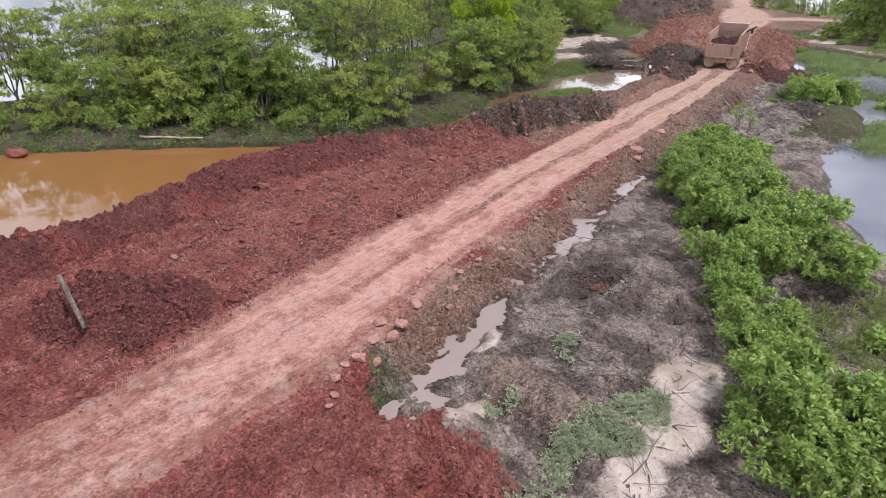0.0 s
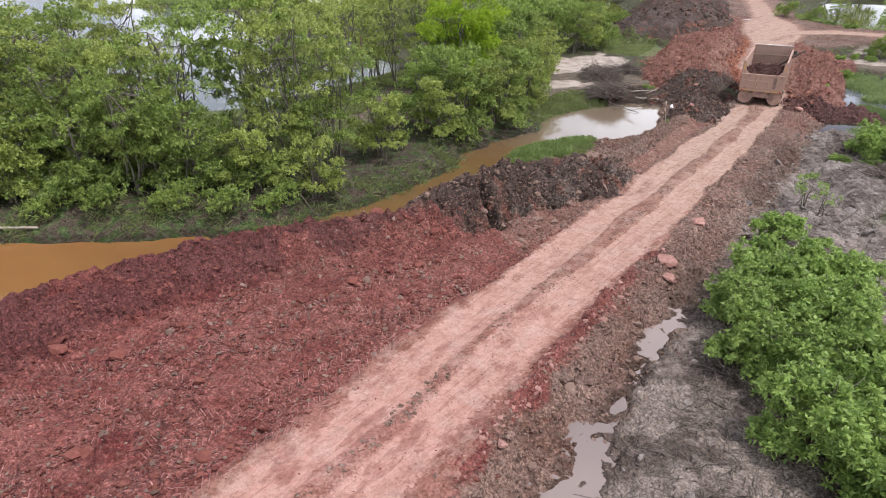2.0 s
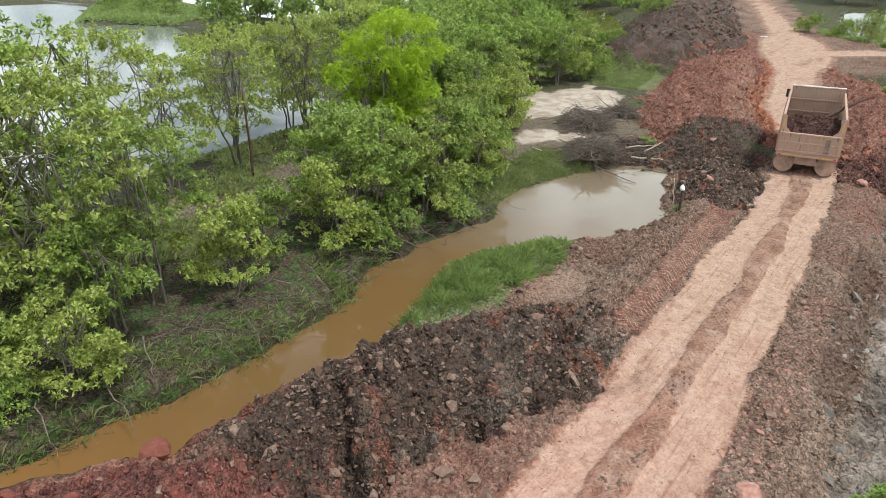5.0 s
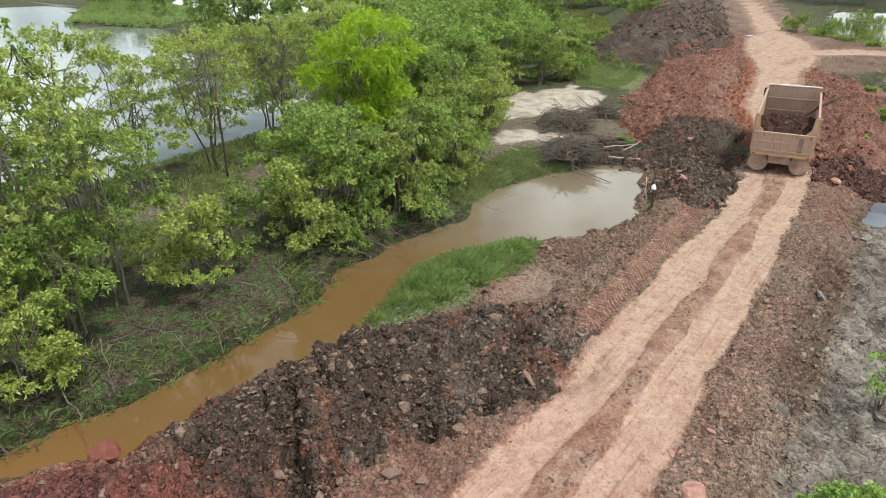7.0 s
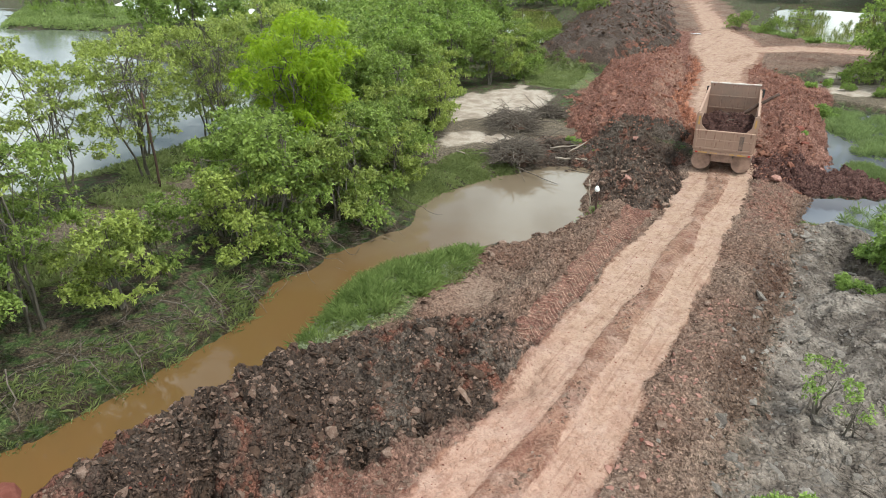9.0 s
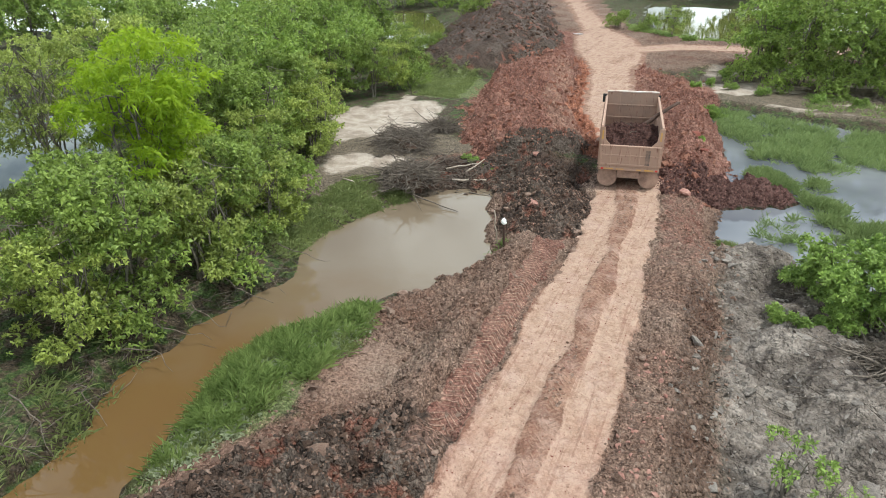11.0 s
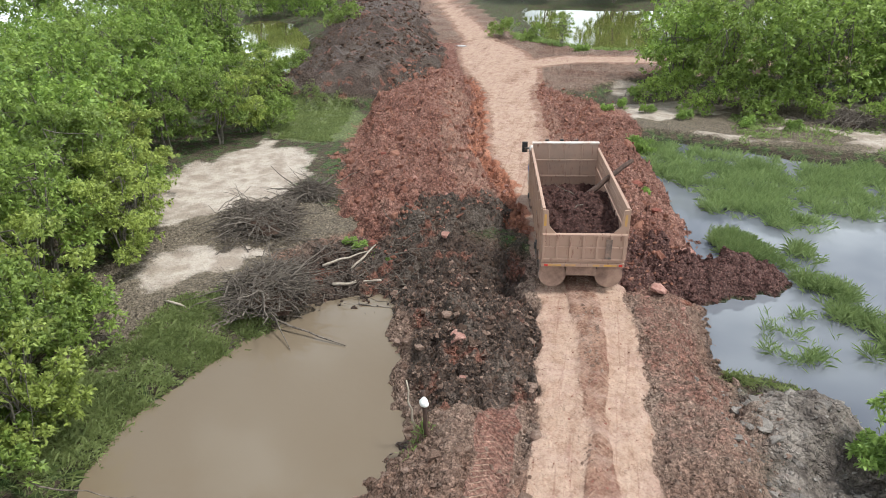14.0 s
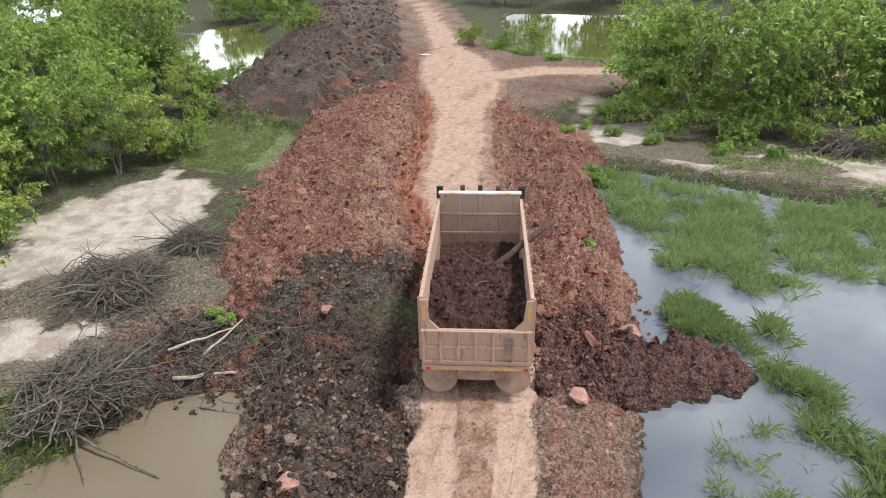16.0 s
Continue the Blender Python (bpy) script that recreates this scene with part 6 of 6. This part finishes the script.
def stick(name, a, b, r0, r1, seed, material, label, category="branch", bend=0.03):
    """A single branch, log or pole."""
    rng = np.random.default_rng(seed)
    pts = wander(rng, a, b, bend, 7)
    v, f = tube_arrays(pts, np.linspace(r0, r1, 7), 8)
    n = len(v)
    v = np.concatenate([v, [pts[0], pts[-1]]])
    ends = [[n, (i + 1) % 8, i, i] for i in range(8)] + [[n + 1, n - 8 + i, n - 8 + (i + 1) % 8, n - 8 + (i + 1) % 8] for i in range(8)]
    me = bpy.data.meshes.new(name)
    me.from_pydata(v.tolist(), [], f.tolist() + [[a_, b_, c_] for a_, b_, c_, _ in ends])
    me.materials.append(M[material])
    me.polygons.foreach_set("use_smooth", np.ones(len(me.polygons), bool))
    return tagged(new(name, me), label, category)


def on(x, y, up=0.0):
    return (x, y, float(ground_z(x, y)[0]) + up)


stick("log", (-16.9, 5.75, 0.25), (-18.1, 5.9, 1.45), 0.065, 0.06, 1, "dead", "cut log leaning on the tipped red heap", "log", 0.01)
stick("branch", (-24.6, 53.9, -0.1), (-22.9, 52.1, -0.86), 0.035, 0.012, 2, "dead", "bleached branch reaching into the brown pool")
stick("branch", (-24.0, 53.2, -0.6), (-21.4, 52.6, -0.86), 0.04, 0.015, 3, "dead", "dark branch lying in the pool")
stick("branch", on(-22.9, 55.5, 0.06), on(-21.4, 56.1, 0.06), 0.06, 0.04, 4, "bleached", "bleached stick lying at the pool's edge")
stick("branch", on(-23.6, 56.4, 0.1), on(-22.3, 57.9, 0.25), 0.05, 0.02, 5, "bleached", "pale dead branch on littered ground")
stick("branch", on(-27.4, 53.0, 0.05), on(-25.6, 52.6, 0.05), 0.05, 0.02, 6, "bleached", "bleached branch lying on bank grass")
stick("branch", on(-21.0, 57.0, 0.1), on(-19.6, 58.6, 0.15), 0.04, 0.015, 7, "dead", "dead branch on dark soil")
stick("log", on(-35.4, 17.6, 0.08), on(-32.6, 19.8, 0.08), 0.07, 0.05, 8, "bleached", "pale log lying on the canal bank", "log")
stick("log", on(-37.6, 19.6, 0.5), on(-34.0, 22.4, 0.35), 0.07, 0.05, 9, "bleached", "pale fallen stem under the trees", "log")
stick("pole", on(-35.2, 40.9, -0.2), (-35.15, 40.95, 4.2), 0.06, 0.045, 10, "log", "tall thin pole standing on the grassy dyke", "pole", 0.02)
stick("branch", on(-9.5, 40.1, -0.1), on(-9.1, 41.3, 0.75), 0.04, 0.012, 11, "dead", "forked dead branch stuck in the clay")
stick("branch", on(0.5, 12.0, 0.0), (0.75, 11.9, 0.65), 0.035, 0.02, 12, "bleached", "bleached bare stem beside a shrub")
stick("branch", on(0.9, 16.6, 0.0), (1.4, 17.6, 0.7), 0.03, 0.012, 13, "bleached", "bleached bare branch in the grass")
stick("branch", on(0.6, 17.2, 0.0), (1.2, 16.9, 0.5), 0.025, 0.01, 14, "bleached", "bleached bare branch in the grass")
stick("branch", on(-6.6, 17.4, 0.05), on(-5.2, 17.8, 0.1), 0.03, 0.012, 15, "dead", "dead branch on grey mud")
stick("stump", on(-4.6, 17.2, -0.1), on(-4.6, 17.25, 0.7), 0.06, 0.03, 16, "dead", "charred dead stump on the mud", "stump", 0.05)
stick("branch", (-7.6, 38.6, -0.2), (-6.9, 39.6, 0.5), 0.03, 0.012, 17, "dead", "bare stem standing in the clay")
for k in range(14):
    rr = random.Random(k)
    yy = 27.5 + 1.4 * k
    xx = -25.4 - 0.6 * rr.random()
    stick("branch", on(xx, yy, 0.3 + 0.5 * rr.random()), (xx + 1.3 + 0.8 * rr.random(), yy + rr.uniform(-0.8, 0.8), -0.75 + 0.4 * rr.random()), 0.022, 0.006, 30 + k, "dead", "thin bare branch drooping to the canal", bend=0.09)


for k, (a, b, r, c) in enumerate([((-22.6, 56.5), (-22.2, 58.0), 0.07, "bleached"), ((-22.0, 57.4), (-20.0, 57.6), 0.04, "bleached"), ((-21.5, 56.4), (-20.5, 55.9), 0.045, "bleached"), ((-22.1, 53.95), (-21.2, 54.5), 0.06, "bleached"),
                                 ((-21.8, 54.9), (-20.7, 54.9), 0.05, "dead"), ((-25.2, 53.2), (-24.0, 52.3), 0.045, "bleached"), ((-25.1, 54.7), (-24.6, 56.7), 0.035, "dead"), ((-24.9, 54.8), (-24.4, 56.3), 0.03, "dead"), ((-24.1, 53.5), (-22.6, 54.0), 0.03, "dead")]):
    stick("branch", on(*a, 0.10), on(*b, 0.12), r * 0.6, r * 0.35, 130 + k, "dead" if k % 3 else c, "weathered grey branch lying on dark littered ground")


def bag_post():
    x, y = -18.0, 48.7
    z = float(ground_z(x, y)[0])
    stick("post", (x, y, z - 0.2), (x - 0.03, y, z + 1.25), 0.055, 0.05, 20, "log", "dark wooden post at the pool's edge", "post", 0.01)
    bm = bmesh.new()
    bmesh.ops.create_uvsphere(bm, u_segments=16, v_segments=10, radius=0.15)
    for q in bm.verts:
        t = (q.co.z + 0.15) / 0.3
        k = (1.25 - 0.75 * t) * (1 + 0.25 * noise.noise(q.co * 9))
        q.co = Vector((q.co.x * k * 0.75, q.co.y * k * 0.6, q.co.z * 0.85))
    me = bpy.data.meshes.new("plastic_bag")
    bm.to_mesh(me)
    bm.free()
    me.materials.append(M["bag"])
    ob = new("plastic_bag", me)
    ob.location = (x, y - 0.07, z + 1.03)
    tagged(ob, "crumpled white plastic bag tied to a post", "plastic bag")
    stick("stake", (x - 0.4, y + 0.4, z - 0.3), (x - 0.5, y + 0.35, z + 1.2), 0.03, 0.018, 21, "bleached", "thin bleached stake beside the post", "stake", 0.03)


bag_post()


def puddle(x, y, rx, ry, turn, label):
    bm = bmesh.new()
    ring = [bm.verts.new((rx * math.cos(a) * (1 + 0.25 * math.sin(3 * a + x)), ry * math.sin(a) * (1 + 0.2 * math.cos(2 * a + y)), 0)) for a in np.linspace(0, 2 * math.pi, 28, endpoint=False)]
    bm.faces.new(ring)
    me = bpy.data.meshes.new("puddle")
    bm.to_mesh(me)
    bm.free()
    me.materials.append(M["ditch"])
    ob = new("water_puddle", me)
    ob.matrix_world = pose(x, y, float(np.max(ground_z([x, x + 0.4, x - 0.4], [y, y + 0.3, y - 0.3]))) + 0.015, 0, 0, turn)
    return tagged(ob, label, "puddle", kind="structure")


puddle(-27.6, 101.6, 0.55, 0.4, 0, "small pale puddle beside the road")

# ---- the truck ----


def wheel(parent, x, y, r, width, sides):
    """A wheel with its tyre and rim; sides: which way the rim faces."""
    bm = bmesh.new()
    drum(bm, x, y, r, r, width, 28)
    bmesh.ops.bevel(bm, geom=[e for e in bm.edges if len(e.link_faces) == 2 and abs(e.link_faces[0].normal.dot(e.link_faces[1].normal)) < 0.3], offset=0.05, segments=2, affect='EDGES')
    hub = part("wheel", bm, M["rubber"], parent, "dusty black tyre")
    bm = bmesh.new()
    xo = x + sides * (width / 2 + 0.004)
    drum(bm, xo, y, r, r * 0.56, 0.02, 24)
    drum(bm, xo + sides * 0.03, y, r, r * 0.22, 0.06, 14)
    part("rim", bm, M["chassis"], hub, "dusty steel rim")


def truck():
    W = 1.22
    t = empty("tipper_truck", Matrix.Identity(4), "dusty brown tipper truck with white cab, loaded with soil", "truck")
    bm = bmesh.new()
    for sx in (-0.42, 0.42):
        box(bm, sx - 0.05, sx + 0.05, 0.15, 7.6, 0.68, 0.90)
    for y in (0.3, 1.8, 3.4, 5.2):
        box(bm, -0.37, 0.37, y, y + 0.1, 0.71, 0.87)
    part("chassis", bm, M["chassis"], t)
    bm = bmesh.new()
    box(bm, -W, W, 0.0, 5.75, 0.96, 1.04)
    for y in np.linspace(0.3, 5.4, 8):
        box(bm, -W + 0.02, W - 0.02, y, y + 0.08, 0.90, 0.958)
    bed = part("bed_floor", bm, M["body"], t)
    for sx in (-1, 1):
        xi, xo = sx * (W - 0.05), sx * W
        x0, x1 = min(xi, xo), max(xi, xo)
        bm = bmesh.new()
        box(bm, x0, x1, 0.06, 5.75, 1.043, 1.92)
        side = part("side_panel", bm, M["body"], t, "dusty brown side panel", 0.006)
        for y in np.linspace(0.10, 5.63, 9):
            bm = bmesh.new()
            box(bm, min(xo + sx * 0.002, xo + sx * 0.06), max(xo + sx * 0.002, xo + sx * 0.06), y, y + 0.08, 1.0, 2.62)
            part("rib", bm, M["body"], side, "", 0.006)
        for z in (1.99, 2.20, 2.41):
            bm = bmesh.new()
            box(bm, x0, x1, 0.06, 5.75, z, z + 0.185)
            part("slat", bm, M["body"], side, "", 0.005)
        bm = bmesh.new()
        box(bm, x0 - 0.02, x1 + 0.02, 0.06, 5.78, 2.61, 2.68)
        part("top_rail", bm, M["body"], side, "", 0.008)
        # gusset between the tailgate's top and the side's rear post
        bm = bmesh.new()
        prof = [(W, 1.905), (W - 0.40, 1.905), (W - 0.20, 2.12), (W - 0.15, 2.62), (W, 2.64)]
        a = [bm.verts.new((sx * x, 0.0, z)) for x, z in prof]
        b = [bm.verts.new((sx * x, 0.05, z)) for x, z in prof]
        bm.faces.new(a), bm.faces.new(b[::-1])
        for i in range(5):
            j = (i + 1) % 5
            bm.faces.new((a[i], b[i], b[j], a[j]))
        bmesh.ops.recalc_face_normals(bm, faces=bm.faces[:])
        post = part("corner_plate", bm, M["body"], t)
        bm = bmesh.new()
        box(bm, min(sx * (W - 0.11), sx * (W - 0.04)), max(sx * (W - 0.11), sx * (W - 0.04)), -0.008, -0.002, 2.14, 2.50)
        part("reflector", bm, M["yellow"], post, "yellow reflector strip")
        for k, y in enumerate((1.0, 1.5, 2.0, 2.5, 3.1, 3.6, 4.1, 4.6)):
            bm = bmesh.new()
            xf = xo + sx * 0.004
            box(bm, min(xf, xf + sx * 0.01), max(xf, xf + sx * 0.01), y, y + 0.32, 1.36, 1.72)
            part("lettering", bm, M["yellow"] if k > 3 else M["chassis"], side, "worn painted lettering bar")
    # headboard
    bm = bmesh.new()
    box(bm, -W + 0.053, W - 0.053, 5.66, 5.72, 1.043, 2.86)
    head = part("headboard", bm, M["body_in"], t, "dented dusty headboard", 0.006)
    for x in (-0.62, -0.03, 0.56):
        bm = bmesh.new()
        box(bm, x, x + 0.06, 5.615, 5.658, 1.05, 2.80)
        part("rib", bm, M["body_in"], head, "", 0.006)
    for z in (1.62, 2.22):
        bm = bmesh.new()
        box(bm, -W + 0.053, W - 0.053, 5.60, 5.657, z, z + 0.07)
        part("cross_rib", bm, M["body_in"], head, "", 0.006)
    bm = bmesh.new()
    box(bm, -W + 0.02, W - 0.02, 5.60, 5.80, 2.865, 2.92)
    part("canopy_lip", bm, M["white"], head, "pale dusty canopy lip", 0.01)
    # tailgate
    bm = bmesh.new()
    box(bm, -W, W, -0.02, 0.045, 1.043, 1.90)
    gate = part("tailgate", bm, M["body"], t, "scuffed brown tailgate", 0.006)
    for x in np.linspace(-W + 0.02, W - 0.10, 7):
        bm = bmesh.new()
        box(bm, x, x + 0.07, -0.075, -0.023, 1.05, 1.89)
        part("rib", bm, M["body"], gate, "", 0.006)
    for z in (1.05, 1.44, 1.83):
        bm = bmesh.new()
        box(bm, -W + 0.01, W - 0.01, -0.07, -0.024, z, z + 0.065)
        part("cross_rib", bm, M["body"], gate, "", 0.006)
    bm = bmesh.new()
    box(bm, 0.62, 0.80, -0.085, -0.078, 1.12, 1.75)
    part("stain_plate", bm, M["chassis"], gate, "black scorched patch")
    # rear bar, lamps, plate
    bm = bmesh.new()
    box(bm, -W, W, -0.05, 0.10, 0.84, 0.957)
    bar = part("rear_bar", bm, M["body"], t, "dusty rear cross bar", 0.008)
    for x0, x1 in ((-1.0, -0.62), (0.62, 1.0), (-0.5, -0.2), (0.3, 0.5)):
        bm = bmesh.new()
        box(bm, x0, x1, -0.058, -0.052, 0.865, 0.925)
        part("reflector", bm, M["yellow"], bar, "faded orange reflector strip")
    for x in (-1.12, 1.06):
        bm = bmesh.new()
        box(bm, x, x + 0.10, -0.066, -0.053, 0.86, 0.93)
        part("tail_lamp", bm, M["lamp_red"], bar, "red tail lamp")
    bm = bmesh.new()
    box(bm, -0.44, 0.44, 0.12, 0.16, 0.46, 0.838)
    part("underrun_plate", bm, M["flap"], t, "pale dusty plate under the tail", 0.01)
    # mudflaps with rounded foot
    for sx in (-1, 1):
        bm = bmesh.new()
        cx = sx * 0.84
        prof = [(cx + 0.41 * math.cos(a), 0.46 + 0.43 * math.sin(a)) for a in np.linspace(0, -2 * math.pi, 28, endpoint=False)]
        a = [bm.verts.new((x, 0.20, z)) for x, z in prof]
        b = [bm.verts.new((x, 0.225, z)) for x, z in prof]
        bm.faces.new(a), bm.faces.new(b[::-1])
        for i in range(len(prof)):
            j = (i + 1) % len(prof)
            bm.faces.new((a[i], b[i], b[j], a[j]))
        bmesh.ops.recalc_face_normals(bm, faces=bm.faces[:])
        part("mudflap", bm, M["flap"], t, "dust-caked rounded mudflap")
    for y in (0.80, 2.08):
        for sx in (-1, 1):
            wheel(t, sx * 1.06, y, 0.50, 0.28, sx)
            wheel(t, sx * 0.73, y, 0.50, 0.28, -sx)
        bm = bmesh.new()
        drum(bm, 0, y, 0.5, 0.10, 1.18, 12)
        part("axle", bm, M["chassis"], t)
    for sx in (-1, 1):
        wheel(t, sx * 1.02, 6.55, 0.50, 0.29, sx)
        bm = bmesh.new()
        box(bm, sx * 0.80 - 0.27, sx * 0.80 + 0.27, 3.5, 4.7, 0.42, 0.88)
        part("fuel_tank", bm, M["chassis"], t, "dusty black tank", 0.05)
    # cab
    bm = bmesh.new()
    prof = [(6.0, 0.62), (7.95, 0.62), (8.02, 1.45), (7.76, 2.14), (7.55, 2.25), (6.0, 2.25)]
    a = [bm.verts.new((-1.17, y, z)) for y, z in prof]
    b = [bm.verts.new((1.17, y, z)) for y, z in prof]
    bm.faces.new(a), bm.faces.new(b[::-1])
    for i in range(6):
        j = (i + 1) % 6
        bm.faces.new((a[i], b[i], b[j], a[j]))
    bmesh.ops.recalc_face_normals(bm, faces=bm.faces[:])
    cab = part("cab", bm, M["white"], t, "white painted cab", 0.05)
    bm = bmesh.new()
    w = [bm.verts.new(p) for p in ((-1.02, 8.008, 1.50), (1.02, 8.008, 1.50), (0.98, 7.80, 2.06), (-0.98, 7.80, 2.06))]
    bm.faces.new(w)
    part("windscreen", bm, M["glass"], cab, "dark windscreen")
    for sx in (-1, 1):
        bm = bmesh.new()
        box(bm, min(sx * 1.172, sx * 1.182), max(sx * 1.172, sx * 1.182), 6.55, 7.72, 0.95, 2.12)
        door = part("door", bm, M["white"], cab, "white cab door", 0.004)
        bm = bmesh.new()
        box(bm, min(sx * 1.184, sx * 1.192), max(sx * 1.184, sx * 1.192), 6.66, 7.50, 1.52, 2.04)
        part("window", bm, M["glass"], door, "dark side window")
        bm = bmesh.new()
        box(bm, min(sx * 1.184, sx * 1.190), max(sx * 1.184, sx * 1.190), 6.56, 7.71, 1.28, 1.42)
        part("stripe", bm, M["blue"], door, "blue stripe")
        bm = bmesh.new()
        box(bm, min(sx * 1.22, sx * 1.44), max(sx * 1.22, sx * 1.44), 7.86, 7.92, 1.85, 2.28)
        mir = part("mirror", bm, M["dark_plastic"], cab, "black wing mirror", 0.015)
        bm = bmesh.new()
        box(bm, min(sx * 1.14, sx * 1.30), max(sx * 1.14, sx * 1.30), 7.72, 7.858, 2.02, 2.06)
        part("mirror_arm", bm, M["dark_plastic"], mir)
        bm = bmesh.new()
        box(bm, min(sx * 0.75, sx * 1.12), max(sx * 0.75, sx * 1.12), 7.985, 8.02, 0.85, 1.08)
        part("headlight", bm, M["glass"], cab, "dusty headlight", 0.02)
    for x in (-0.55, 0.0, 0.55):
        bm = bmesh.new()
        box(bm, x - 0.07, x + 0.07, 6.9, 7.02, 2.252, 2.66)
        part("roof_lamp", bm, M["dark_plastic"], cab, "dark roof marker lamp", 0.02)
    bm = bmesh.new()
    box(bm, -1.15, 1.15, 7.96, 8.14, 0.40, 0.74)
    part("bumper", bm, M["white"], t, "white steel bumper", 0.03)
    return t


TRUCK = pose(-14.9, 55.5, 0.02, 0, 0, 9.0)


def soil_load():
    """The heap of soil in the bed."""
    n, m = 60, 90
    gx, gy = np.meshgrid(np.linspace(-1.165, 1.165, n), np.linspace(0.05, 5.60, m))
    x, y = gx.ravel(), gy.ravel()
    h = 0.55 + 0.42 * np.exp(-((y - 2.5) / 1.1) ** 2) * (1 - 0.35 * (x / 1.16) ** 2) + 0.5 * (fbm(x * 1.6, y * 1.6, 301, 5) - 0.5)
    h = h * smooth(4.35 - y + 0.5 * (fbm(x * 1.5, y * 1.5, 305) - 0.5), 0.0, 0.9)
    h = h + (0.20 * lumps(x + 50, y, 0.45, 303) + 0.20 * lumps(x + 50, y, 0.22, 307) - 0.10) * smooth(4.3 - y, 0.0, 0.6)
    h = np.maximum(h, 0.26 * smooth(y, 4.9, 5.6) * (0.4 + fbm(x * 2, y * 2, 309)))
    i = np.arange(n * m).reshape(m, n)
    f = np.stack([i[:-1, :-1], i[:-1, 1:], i[1:, 1:], i[1:, :-1]], -1).reshape(-1, 4)
    ob = new("soil_load", mesh_of("soil_load", np.stack([x, y, 1.045 + np.maximum(h, 0.01)], -1), f, M["load"]))
    ob.matrix_world = TRUCK
    rng = np.random.default_rng(311)
    k = rng.choice(np.flatnonzero(h > 0.25), 900)
    r = rng.uniform(0.02, 0.075, 900)
    v = CRUMB_V[None] * rng.uniform(0.6, 1.3, (900, 6, 1)) * r[:, None, None] * [1.2, 1.2, 0.8] + np.stack([x[k], y[k], 1.05 + h[k]], -1)[:, None]
    cl = new("loose_soil", mesh_of("loose_soil", v.reshape(-1, 3), (CRUMB_F[None] + (np.arange(900) * 6)[:, None, None]).reshape(-1, 3), M["load"], False))
    cl.parent = ob
    tagged(cl, "broken dark clods", kind="stuff")
    return tagged(ob, "heap of dark red soil lying in the truck bed", "soil heap")


truck().matrix_world = TRUCK
soil_load()
LOAD = [TRUCK @ Vector(p) for p in ((0.25, 2.75, 1.85), (1.95, 3.55, 2.95))]
stick("log", tuple(LOAD[0]), tuple(LOAD[1]), 0.10, 0.07, 77, "log", "dark broken log jutting over the truck's side", "log", 0.02)
for k in range(8):
    rr = random.Random(100 + k)
    a = TRUCK @ Vector((rr.uniform(-0.9, 0.5), rr.uniform(1.6, 3.4), 1.85))
    b = a + Vector((rr.uniform(-0.7, 0.7), rr.uniform(-0.7, 0.7), rr.uniform(-0.02, 0.12)))
    stick("branch", tuple(a), tuple(b), 0.02, 0.008, 110 + k, "dead", "dead root in the truck's load", bend=0.04)
